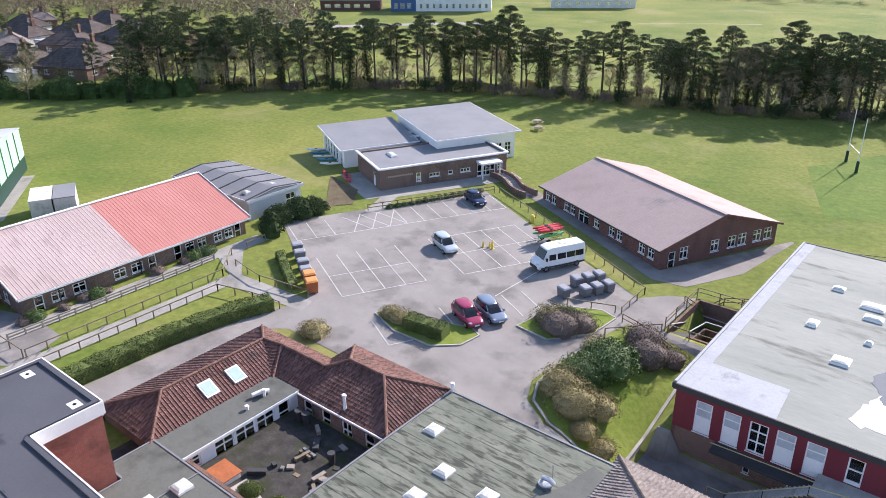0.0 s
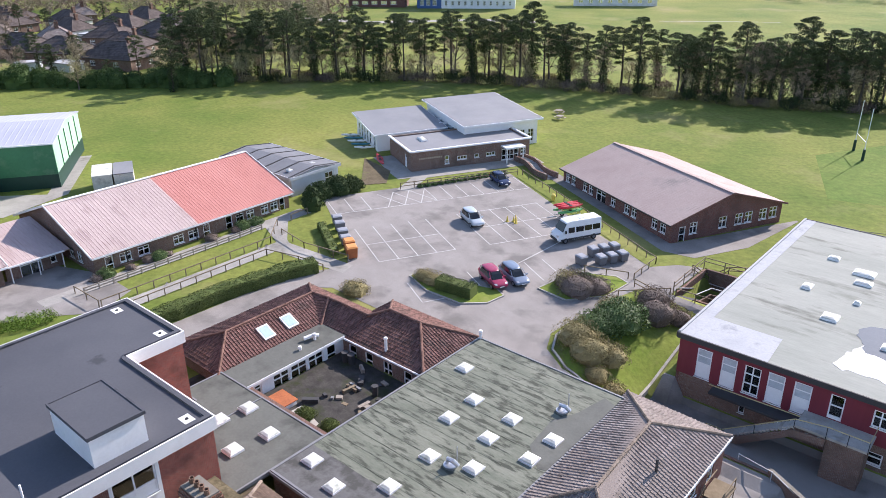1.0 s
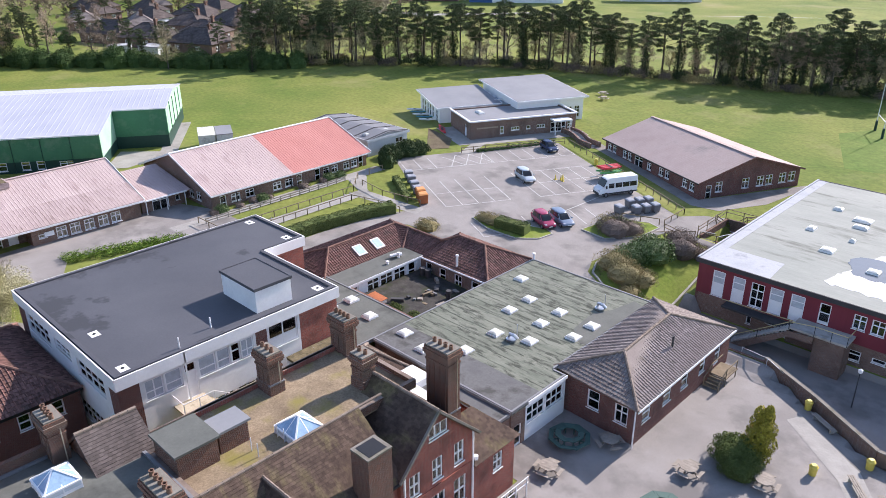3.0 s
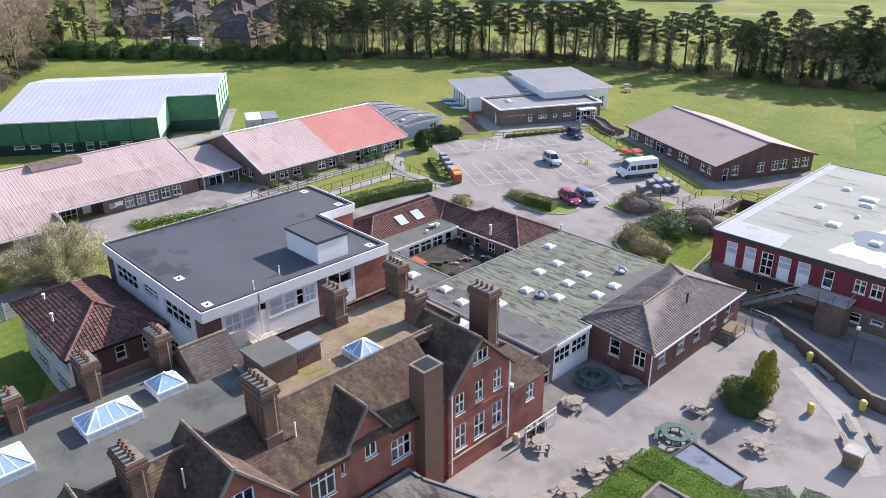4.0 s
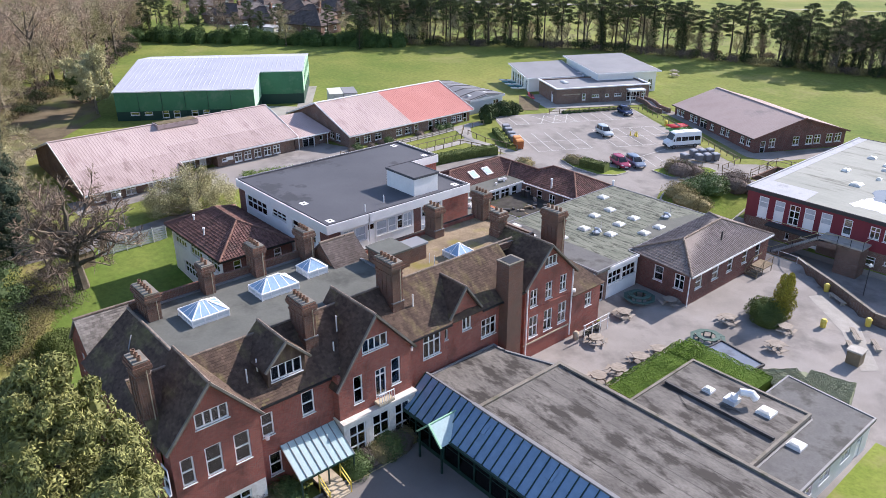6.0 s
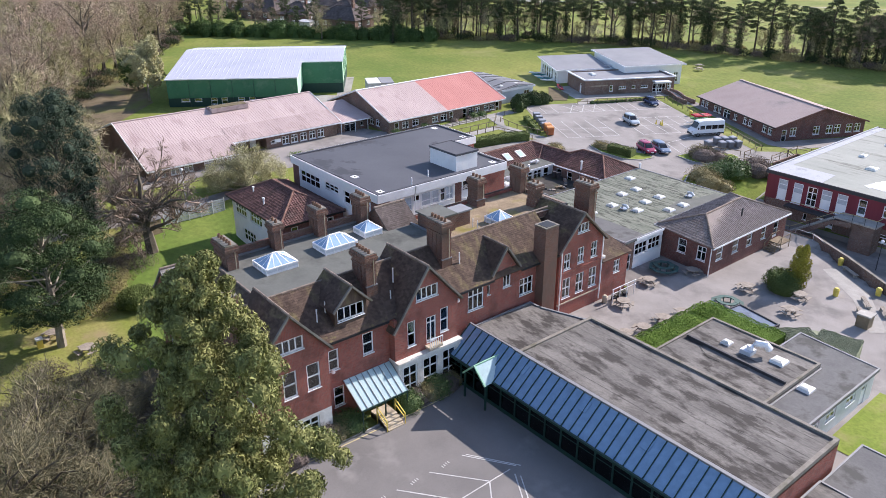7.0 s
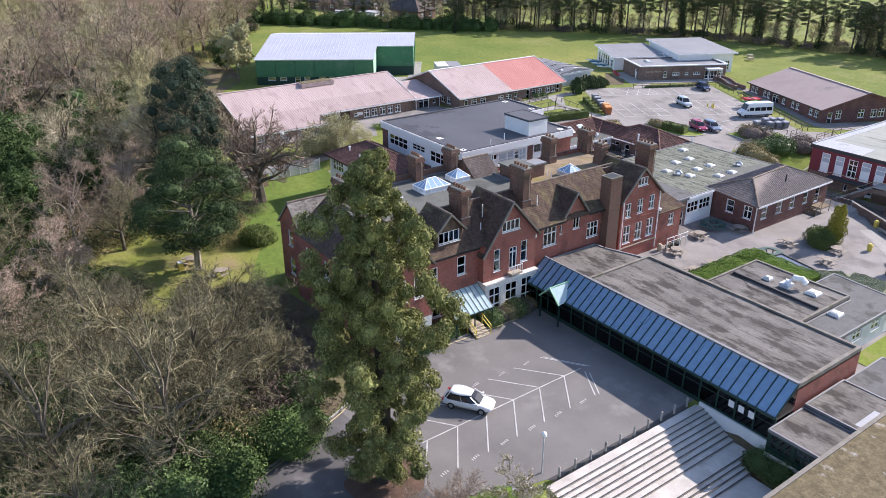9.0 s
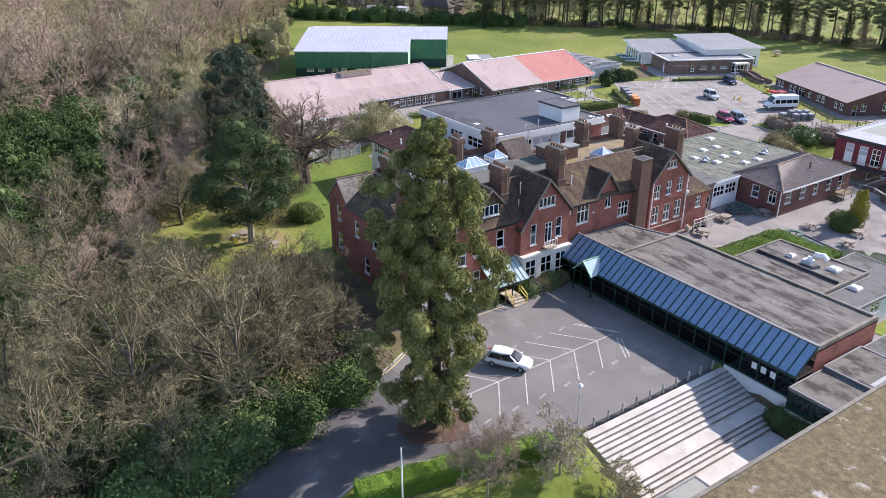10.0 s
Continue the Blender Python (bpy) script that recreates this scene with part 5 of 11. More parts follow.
b.fascia((-41.0, 31.36), (-31.2, 31.36), 3.36, 0.16, WHITE, 0.08, "gutter")
for y in (26.6, 29.2):                                 # roof windows
    n = Vector((ZW - ZE, 0, 3.3)).normalized()
    up = Vector((-3.3, 0, ZW - ZE)).normalized()
    c = Vector((-45.7, y, ZE + (ZW - ZE) * 1.7 / 3.3)) + n * 0.10
    fr, gl = MB(), MB()
    a = Vector((0, 1, 0))
    fr.ring([[c + a * (sx * 0.6) + up * (sy * 0.75) + n * h for sx, sy in ((-1, -1), (1, -1), (1, 1), (-1, 1))] for h in (-0.1, 0.08)])
    gl.ring([[c + a * (sx * 0.47) + up * (sy * 0.6) + n * h for sx, sy in ((-1, -1), (1, -1), (1, 1), (-1, 1))] for h in (0.07, 0.095)])
    o = part("roof_window", fr, WHITE_OLD, b.root)
    part("pane", gl, MATS["porch_glass"], o, "grey-green reflecting glass")
for x, y, z, h in ((-42.4, 29.4, 3.45, 0.5), (-42.0, 27.4, 3.45, 0.25), (-36.0, 32.0, 3.5, 1.3), (-31.0, 38.9, 3.4, 0.9)):
    mb = MB()
    mb.cyl(x, y, z - 0.1, z + h, 0.13, 0.13, 10)
    mb.cyl(x, y, z + h, z + h + 0.12, 0.2, 0.16, 10)
    part("flue", mb, WHITE_OLD, b.root)
mb = MB()
mb.tube([(-42.9, 28.6, 3.7), (-42.7, 29.3, 3.75), (-42.4, 29.9, 3.7)], 0.18, 8)
part("vent_cowl", mb, WHITE_OLD, b.root)
# lean-to with an orange lid in the court
lb = Building("court_store", "small white lean-to store with orange lid", "store")
lb.wall((-39.7, 21.7), (-37.9, 21.7), 0.6, 2.2, WHITE_OLD, thick=0.1)
lb.wall((-37.9, 21.7), (-37.9, 23.5), 0.6, 2.2, WHITE_OLD, thick=0.1)
lb.wall((-37.9, 23.5), (-39.7, 23.5), 0.6, 2.2, WHITE_OLD, thick=0.1)
lb.wall((-39.7, 23.5), (-39.7, 21.7), 0.6, 2.2, WHITE_OLD, thick=0.1)
mb = MB()
mb.prism([(-39.8, 21.6), (-37.8, 21.6), (-37.8, 23.6), (-39.8, 23.6)], 2.2, lambda x, y: 2.38 - 0.05 * (x + 40))
part("lid", mb, ORANGE, lb.root, "faded orange lid")

# ---- flat-roofed classrooms with dome lights ----
b = Building("flat_classrooms", "single-storey classrooms with algae-stained flat felt roof and domes", "school building")
FP = [(-31.2, 15.9), (-15.3, 15.9), (-15.3, 22.9), (-16.6, 22.9), (-16.6, 39.0), (-31.2, 39.0)]
b.flat(FP, 3.6, FELT_GREEN, 0.3, LEAD, 0.06, 0.16)
b.flat([(-42.2, 12.7), (-31.22, 12.7), (-31.22, 20.9), (-44.3, 20.9), (-44.3, 17.2), (-42.2, 17.2)], 3.5, FELT_OLD, 0.3, LEAD, 0.05, 0.14)
mb = MB()
mb.bar((-38.6, 14.6, 3.54), (-38.6, 20.8, 3.54), 0.09, 0.12)
part("upstand", mb, LEAD, b.root)
mb = MB()
mb.box(-31.1, 15.9, 3.6, -15.5, 19.6, 3.612)
part("roof_patch", mb, FELT_GREY, b.root, "darker felt repair")
mb = MB()
mb.prism([(-19.2, 29.5), (-17.4, 27.8), (-16.8, 28.0), (-16.8, 37.6), (-18.0, 38.0), (-18.6, 35.0), (-19.6, 33.0)], 3.6, 3.612)
part("roof_patch", mb, FELT_OLD, b.root, "dark damp felt")
for k in range(15):                                   # lap seams of the felt
    mb = MB()
    mb.box(-31.0, 20.3 + k * 1.25, 3.6, -19.6, 20.36 + k * 1.25, 3.616)
    part("felt_seam", mb, FELT_GREEN, b.root)
for x, y in ((-25.6, 31.2), (-25.6, 28.2), (-21.9, 31.1), (-21.9, 28.2), (-23.8, 24.0), (-20.7, 25.0), (-18.2, 31.0), (-18.3, 28.2), (-29.0, 34.2), (-29.7, 18.4), (-34.4, 18.3), (-38.2, 19.2), (-23.8, 20.0), (-34.9, 15.5), (-38.6, 16.9), (-26.6, 17.6)):
    b.skylight(x, y, 3.56, 1.15, 1.15)
for x, y in ((-19.6, 34.4), (-22.1, 24.2)):           # fan cowls
    mb = MB()
    mb.cyl(x, y, 3.6, 3.75, 0.5, 0.5, 12)
    mb.tube([(x - 0.3, y, 3.7), (x - 0.2, y, 4.1), (x + 0.3, y, 4.15), (x + 0.6, y + 0.1, 3.85)], [0.16, 0.17, 0.17, 0.16], 8)
    mb.cyl(x + 0.2, y + 0.5, 3.6, 5.0, 0.05, 0.05, 6)
    part("fan_cowl", mb, CHROME, b.root)
b.wall((-31.2, 16.1), (-16.2, 16.1), -0.9, 3.3, BROWN_BRICK)
b.wall((-15.5, 16.1), (-15.5, 17.9), -0.9, 3.3, BROWN_BRICK, [(0.9, 0.95, -0.4, 2.2, "door")])
b.wall((-16.2, 16.1), (-15.5, 16.1), -0.9, 3.3, BROWN_BRICK)
b.wall((-15.5, 17.9), (-15.5, 23.2), -0.9, 3.3, WHITE_OLD, [(1.35, 2.3, 1.25, 1.5, "strip3"), (3.85, 2.3, 1.25, 1.5, "strip3")])
b.wall((-31.2, 20.9), (-31.2, 31.5), 0.4, 3.3, BROWN_BRICK)
b.wall((-41.0, 21.1), (-31.2, 21.1), 0.4, 3.3, BROWN_BRICK)
b.wall((-16.8, 38.8), (-31.2, 38.8), -0.5, 3.3, BROWN_BRICK, [(2 + 3 * k, 1.6, 1.9, 1.1, "cas2") for k in range(4)])
b.wall((-16.8, 31.0), (-16.8, 38.8), -0.9, 3.3, BROWN_BRICK)
b.fascia((-15.22, 17.9), (-15.22, 23.0), 3.62, 0.3, WHITE, 0.07)
b.fascia((-31.2, 15.82), (-15.3, 15.82), 3.62, 0.25, LEAD, 0.07)

# ---- brown-roofed classroom ----
b = Building("hipped_classroom", "single-storey brick classroom with hipped brown tiled roof", "school building")
b.single = 280
HC = {"sw": (-17.0, 23.5, 3.45), "se": (-8.75, 23.2, 3.05), "ne": (-8.85, 40.5, 3.05), "nw": (-17.2, 40.2, 3.45), "a": (-12.65, 27.2, 5.05), "z": (-13.1, 35.5, 5.05)}
for q in (("se", "ne", "z", "a"), ("nw", "sw", "a", "z"), ("sw", "se", "a"), ("ne", "nw", "z")):
    b.slope([HC[k] for k in q], TILE_BROWN, "pantile", size=(0.32, 0.36))
for p, q in (("sw", "a"), ("se", "a"), ("ne", "z"), ("nw", "z"), ("a", "z")):
    b.ridge((HC[p][0], HC[p][1], HC[p][2] + 0.05), (HC[q][0], HC[q][1], HC[q][2] + 0.05), TILE_HIP_BROWN)
b.wall((-16.4, 23.6), (-9.1, 23.6), -1.2, [(7.3, 3.0), (0, 3.35)], HALL_BRICK, [(3.4, 1.15, 1.05, 1.75, "sash"), (6.0, 1.2, 0.95, 1.75, "cas2")])
b.wall((-9.1, 23.6), (-9.1, 40.1), -1.2, 3.0, HALL_BRICK, [(1.7, 1.3, 1.0, 1.6, "blind"), (5.0, 1.3, 1.0, 1.6, "blind"), (8.0, 1.2, 1.0, 1.6, "blind"), (11.2, 1.1, 1.0, 1.6, "blind"), (14.1, 1.1, 0.45, 2.2, "door")])
b.wall((-9.1, 40.1), (-16.4, 40.1), -2.3, 3.0, HALL_BRICK)
b.wall((-16.4, 40.1), (-16.4, 23.6), -1.2, 3.2, HALL_BRICK)
for p, q in (((-8.72, 23.2), (-8.8, 40.5)), ((-8.85, 40.5), (-17.0, 40.3))):
    b.fascia(p, q, 3.1, 0.2, WHITE_OLD, 0.09, "gutter")
mb = MB()
mb.bar((-8.95, 23.2, 3.0), (-8.95, 23.2, -0.6), 0.09, 0.09)
part("downpipe", mb, WHITE_OLD, b.root)
mb = MB()
mb.cyl(-10.9, 32.2, 3.9, 5.1, 0.1, 0.1, 8)
part("flue", mb, DARKGREY, b.root)
# wooden steps at its door
s = Building("door_steps", "timber landing with steps and handrails", "steps")
mb = MB()
mb.box(-9.0, 36.3, 0.28, -7.4, 38.6, 0.4)
part("landing", mb, WOOD_FENCE, s.root)
for k in range(4):
    mb = MB()
    mb.box(-8.9, 36.3 - 0.3 * (k + 1), 0.2 - 0.18 * k, -7.5, 36.3 - 0.3 * k, 0.25 - 0.18 * k)
    part("tread", mb, WOOD_FENCE, s.root)
for x in (-8.9, -7.5):
    for p, q in (((x, 35.1, -0.6), (x, 35.1, 0.5)), ((x, 36.4, -0.6), (x, 36.4, 1.3)), ((x, 38.5, -0.6), (x, 38.5, 1.3)), ((x, 35.1, 0.45), (x, 36.4, 1.25)), ((x, 36.4, 1.25), (x, 38.5, 1.25))):
        if x < -8 and p[1] > 36.4:
            continue
        mb = MB()
        mb.bar(p, q, 0.07, 0.07)
        part("rail", mb, WOOD_FENCE, s.root)

# ---- two-storey block with red cladding ----
b = Building("red_clad_block", "two-storey brick block with red cladding and pale flat roof", "school building")
b.flat([(-17.2, 49.0), (24, 49.0), (24, 83.4), (-17.2, 83.4)], 4.9, FELT_PALE, 0.3)
for p, q in (((-17.2, 48.95), (24, 48.95)), ((-17.25, 83.4), (-17.25, 49.0)), ((24, 83.45), (-17.2, 83.45))):
    b.fascia(p, q, 4.96, 0.5, DARKGREY, 0.12)
mb = MB()
mb.box(-17.15, 49.1, 4.9, -15.9, 83.3, 4.93)
part("roof_coating", mb, SILVER, b.root, "silver coated roof edge")
mb = MB()
mb.prism([(-15.9, 49.1), (-9.6, 49.1), (-9.9, 53.5), (-15.9, 53.5)], 4.9, 4.925)
part("roof_coating", mb, SILVER, b.root, "silver coated roof patch")
mb = MB()
rag = [(-5.4, 51.8), (24, 51.8), (24, 64.5), (3, 66.0), (-2.2, 64.0), (-4.0, 61.0)]
edge = []
for p, q in zip(rag, rag[1:] + rag[:1]):
    n_ = max(2, int(math.hypot(q[0] - p[0], q[1] - p[1]) / 0.55))
    edge += [(p[0] + (q[0] - p[0]) * k / n_ + random.uniform(-0.3, 0.3), p[1] + (q[1] - p[1]) * k / n_ + random.uniform(-0.3, 0.3)) for k in range(n_)]
mb.prism(edge, 4.9, 4.922)
part("roof_coating", mb, SILVER_BRIGHT, b.root, "bright flaking silver roof coating")
mb = MB()
mb.prism([(-2.4 + 2.8 * math.cos(a) * (1 + 0.18 * math.sin(3 * a) + random.uniform(-0.07, 0.07)), 58.3 + 3.2 * math.sin(a) * (1 + 0.15 * math.cos(2 * a) + random.uniform(-0.07, 0.07))) for a in (2 * math.pi * k / 40 for k in range(40))], 4.9, 4.928)
part("puddle", mb, MATS["puddle_water"], b.root, "shallow rain puddle that mirrors the sky")
for p, q in (((-17.1, 49.1), (-17.1, 83.3)),):
    mb = MB()
    mb.bar((p[0], p[1], 5.0), (q[0], q[1], 5.0), 0.2, 0.16)
    part("verge", mb, SILVER, b.root)
for x, y, w, l, h in ((-11.4, 65.1, 0.9, 1.3, 0.5), (-7.9, 60.0, 1.4, 1.4, 0.6), (-7.9, 71.6, 2.0, 1.4, 0.5), (-6.8, 64.4, 0.6, 0.6, 0.5), (-11.3, 73.6, 1.1, 0.9, 0.45), (-7.4, 69.2, 1.6, 1.0, 0.8), (-2.6, 57.5, 1.2, 1.2, 0.6), (0.8, 70, 1.4, 1.4, 0.5), (-1.0, 62.5, 1.0, 1.0, 0.7)):
    b.skylight(x, y, 4.9, w, l, h)
up = [(2.3, 1.3, 1.15, 2.85, "infill"), (4.45, 1.3, 1.15, 2.85, "infill"), (6.4, 1.35, 1.3, 2.65, "glazed"), (8.3, 1.35, 1.25, 2.8, "infill"), (10.35, 1.35, 1.25, 2.8, "infill"), (12.9, 1.05, 1.85, 2.2, "door"),
      (16.0, 1.15, 2.5, 1.5, "cas2"), (17.6, 1.2, 2.5, 1.5, "cas2"), (20.0, 1.3, 2.5, 1.5, "cas2"), (23, 1.3, 2.5, 1.5, "cas2"), (26, 1.3, 2.5, 1.5, "cas2")]
b.wall((-17.0, 49.2), (24, 49.2), 1.0, 4.5, RED_CLAD, up, label="dark red clad upper wall")
b.wall((-17.0, 49.25), (24, 49.25), -3.0, 1.0, BROWN_BRICK, [(6.0, 0.5, -0.8, 0.9, "slot"), (8.2, 1.1, 0.0, 0.45, "slot"), (9.4, 0.9, -2.1, 2.0, "plain_door"), (16.1, 1.3, -0.8, 1.1, "cas1"), (18.3, 1.2, -0.3, 0.5, "slot"), (21, 1.3, -0.8, 1.1, "cas2")], label="brown brick ground floor")
b.wall((-17.0, 83.2), (-17.0, 49.2), -3.0, 4.5, HALL_BRICK, [(6 + 5 * k, 2.2, 2.2, 1.5, "strip3") for k in range(5)])
b.wall((24, 49.2), (24, 83.2), -3.0, 4.5, HALL_BRICK)
b.wall((24, 83.2), (-17, 83.2), -3.0, 4.5, HALL_BRICK)
# brick stair tower with landing, steps and rails along the front
s = Building("outside_stair", "brick and concrete outside stair with thin rails", "stairs")
s.wall((-3.9, 46.9), (-1.2, 46.9), -3.0, 1.75, BROWN_BRICK)
s.wall((-1.2, 46.9), (-1.2, 49.2), -3.0, 1.75, BROWN_BRICK)
s.wall((-3.9, 49.2), (-3.9, 46.9), -3.0, 1.75, BROWN_BRICK)
mb = MB()
mb.box(-6.2, 46.7, 1.6, -1.0, 49.2, 1.8)
part("landing", mb, CONCRETE, s.root)
mb = MB()
mb.box(-13.5, 47.9, 0.75, -6.2, 49.2, 0.95)
part("walkway", mb, DARKGREY, s.root)
for k in range(19):
    mb = MB()
    mb.box(-6.2 - 0.28 * (k + 1), 46.7, 1.42 - 0.19 * k, -6.2 - 0.28 * k, 47.8, 1.6 - 0.19 * k)
    part("step", mb, CONCRETE, s.root)
mb = MB()
pts = [(-11.6, -2.2), (-6.2, 1.4), (-3.9, 1.6), (-3.9, 0.9), (-6.2, 0.8), (-10.4, -2.2)]
mb.ring([[(x, y, z) for x, z in pts] for y in (46.55, 46.7)])
part("string_wall", mb, BROWN_BRICK, s.root)
for p, q in (((-11.5, 46.6, -1.2), (-6.2, 46.6, 2.4)), ((-6.2, 46.6, 2.4), (-3.9, 46.6, 2.75)), ((-3.9, 46.6, 2.75), (-1.0, 46.6, 2.75)), ((-1.0, 46.6, 2.75), (-1.0, 49.0, 2.75)), ((-13.5, 47.9, 1.7), (-6.2, 47.9, 1.9)),
             ((-12.8, 46.6, -2.0), (-12.8, 46.6, -1.2)), ((-12.8, 46.6, -1.2), (-11.5, 46.6, -1.2))):
    mb = MB()
    mb.bar(p, q, 0.06, 0.06)
    part("rail", mb, PAINT_YELLOW, s.root, "dull yellow handrail")
for x, z0, z1 in ((-6.2, 1.6, 2.4), (-3.9, 1.7, 2.75), (-1.0, 1.7, 2.75), (-2.4, 1.7, 2.75), (-9, -0.6, 0.5), (-11.5, -2.1, -1.2)):
    mb = MB()
    mb.bar((x, 46.6, z0), (x, 46.6, z1), 0.05, 0.05)
    part("post", mb, BLACK, s.root)
# sunk stair well west of the block
w = Building("stair_well", "sunk brick stair well with pale handrails", "stairs")
w.wall((-23.1, 69.6), (-23.1, 62.0), -2.0, 1.75, BROWN_BRICK, thick=0.25)
w.wall((-17.3, 69.6), (-23.1, 69.6), -2.0, 1.75, BROWN_BRICK, thick=0.25)
w.wall((-21.2, 62.2), (-17.3, 62.2), -2.0, 1.35, BROWN_BRICK, thick=0.25)
for k in range(13):
    mb = MB()
    mb.box(-22.85, 62.1 + 0.36 * k, -2.2, -21.3, 62.1 + 0.36 * (k + 1), 1.25 - 0.17 * k)
    part("step", mb, DARKGREY, w.root)
mb = MB()
mb.box(-22.85, 66.78, -2.2, -17.3, 69.55, -0.95)
part("landing", mb, DARKGREY, w.root)
w.wall((-21.2, 66.8), (-21.2, 62.4), -2.2, [(4.4, 0.9), (0, 0.2)], BROWN_BRICK, thick=0.2)
w.wall((-18.0, 66.9), (-21.2, 66.9), -2.2, 0.2, BROWN_BRICK, thick=0.2)
for p, q in (((-22.8, 62.2, 2.2), (-22.8, 66.8, 0.4)), ((-22.8, 66.8, 0.4), (-22.8, 69.3, 0.2)), ((-22.8, 69.3, 0.2), (-17.4, 69.3, 0.0)), ((-21.1, 62.3, 1.9), (-21.1, 66.9, 0.9)), ((-21.1, 66.9, 0.9), (-18.0, 66.9, 0.9))):
    mb = MB()
    mb.bar(p, q, 0.09, 0.07)
    part("handrail", mb, GREY_WALL, w.root)
for p, q in (((-23.3, 61.9, 2.75), (-23.3, 69.7, 2.95)), ((-23.3, 69.7, 2.95), (-17.4, 69.7, 2.95)), ((-23.3, 61.9, 2.3), (-23.3, 69.7, 2.5)), ((-23.3, 69.7, 2.5), (-17.4, 69.7, 2.5)), ((-22.9, 61.7, 2.3), (-18.6, 61.7, 2.3))):
    mb = MB()
    mb.bar(p, q, 0.08, 0.07)
    part("rail", mb, WOOD_FENCE, w.root)
for x, y in ((-23.3, 61.9), (-23.3, 64.4), (-23.3, 67.0), (-23.3, 69.7), (-21, 69.7), (-18.8, 69.7), (-22.9, 61.7), (-20.8, 61.7), (-18.6, 61.7)):
    mb = MB()
    mb.bar((x, y, 1.2), (x, y, 2.95 if y > 61.8 else 2.3), 0.08, 0.08)
    part("post", mb, WOOD_FENCE, w.root)
patch("well_lawn", [(-20.6, 63.2), (-18.2, 63.2), (-18.6, 66.4), (-20.6, 66.4)], LAWN, 0.3, "patch of grass in the stair well", "lawn")
mb = MB()
for k in range(6):
    ya, yb = 43.0 + 2.9 * k, 45.88 + 2.9 * k
    mb.prism([(-19.1, ya), (-18.85, ya), (-18.85, yb), (-19.1, yb)], -2.6, lambda x, y: G(-19.1, y) + 0.32)
thing("lawn_wall", "low concrete retaining kerb below the lawn", "wall", mb=mb, mat=CONCRETE, kind="structure")
mb = MB()
mb.box(-19.1, 41.8, -2.4, -6.2, 42.05, 0.1)
thing("yard_wall", "brick retaining wall above the sunk road", "wall", mb=mb, mat=BROWN_BRICK, kind="structure")
for p, q in (((-6.2, 41.9), (-0.6, 38.7)), ((-0.6, 38.7), (5.4, 34.7)), ((5.4, 34.7), (31, 34.7))):
    mb = MB()
    mb.bar((*p, -0.9), (*q, -0.9), 0.28, 2.9)
    o = thing("patio_wall", "low brick wall with concrete coping", "wall", mb=mb, mat=BROWN_BRICK, kind="structure")
    mb = MB()
    mb.bar((*p, 0.58), (*q, 0.58), 0.36, 0.08)
    part("coping", mb, COPING, o)

# ---- hall with low-pitched dusky roof (turned) ----
b = Building("sports_pavilion", "single-storey dark brick hall with low dusky pink sheet roof", "school building", (*HALL_O, 0), -25.4)
L, WD = 24.0, 17.7
zg, ze, zr = 0.6, 4.0, 6.75
b.slope([(-L - 0.4, -0.5, ze), (0.4, -0.5, ze), (0.4, WD / 2, zr), (-L - 0.4, WD / 2, zr)], HALL_SHEET, "ribs", step=0.5, rib=0.008)
b.slope([(0.4, WD + 0.5, ze), (-L - 0.4, WD + 0.5, ze), (-L - 0.4, WD / 2, zr), (0.4, WD / 2, zr)], HALL_SHEET, "ribs", step=0.5, rib=0.008)
b.wall((-L, 0), (0, 0), zg, ze - 0.05, HALL_BRICK, [(1.2, 1.1, 2.3, 1.2, "cas2"), (2.6, 1.1, 2.3, 1.2, "cas2"), (5.6, 1.1, 2.3, 1.2, "cas2"), (7.0, 1.1, 2.3, 1.2, "cas2"), (9.4, 2.2, 1.2, 2.3, "door2"), (12.2, 1.1, 2.3, 1.1, "cas2"), (15.2, 1.1, 2.3, 1.2, "cas2"), (16.7, 1.1, 2.3, 1.2, "cas2"), (20.8, 1.1, 2.3, 1.2, "cas2"), (22.4, 1.1, 2.3, 1.2, "cas2")])
b.wall((0, 0), (0, WD), zg, gable(WD, ze, zr - 0.1), HALL_BRICK, [(1.7, 1.0, 1.1, 2.3, "door"), (3.4, 1.2, 2.2, 1.5, "cas2"), (8.0, 1.3, 2.2, 1.5, "cas2"), (10.6, 1.3, 2.2, 1.5, "cas2"), (12.2, 1.3, 2.2, 1.5, "cas2"), (14.6, 1.3, 2.2, 1.5, "cas2"), (16.3, 1.3, 2.2, 1.5, "cas2")])
b.wall((0, WD), (-L, WD), zg, ze - 0.05, HALL_BRICK)
b.wall((-L, WD), (-L, 0), zg, gable(WD, ze, zr - 0.1), HALL_BRICK)
b.fascia((-L - 0.4, -0.55), (0.4, -0.55), ze + 0.02, 0.16, BLACK, 0.12, "gutter")
mb = MB()
mb.bar((-L - 0.4, WD / 2, zr + 0.03), (0.4, WD / 2, zr + 0.03), 0.5, 0.08)
part("ridge_cap", mb, HALL_SHEET, b.root)
for s0, s1, in (((0.42, -0.5, ze), (0.42, WD / 2, zr)), ((0.42, WD / 2, zr), (0.42, WD + 0.5, ze))):
    mb = MB()
    mb.bar((s0[0], s0[1], s0[2] - 0.05), (s1[0], s1[1], s1[2] - 0.05), 0.06, 0.24)
    part("bargeboard", mb, HALL_BRICK, b.root)

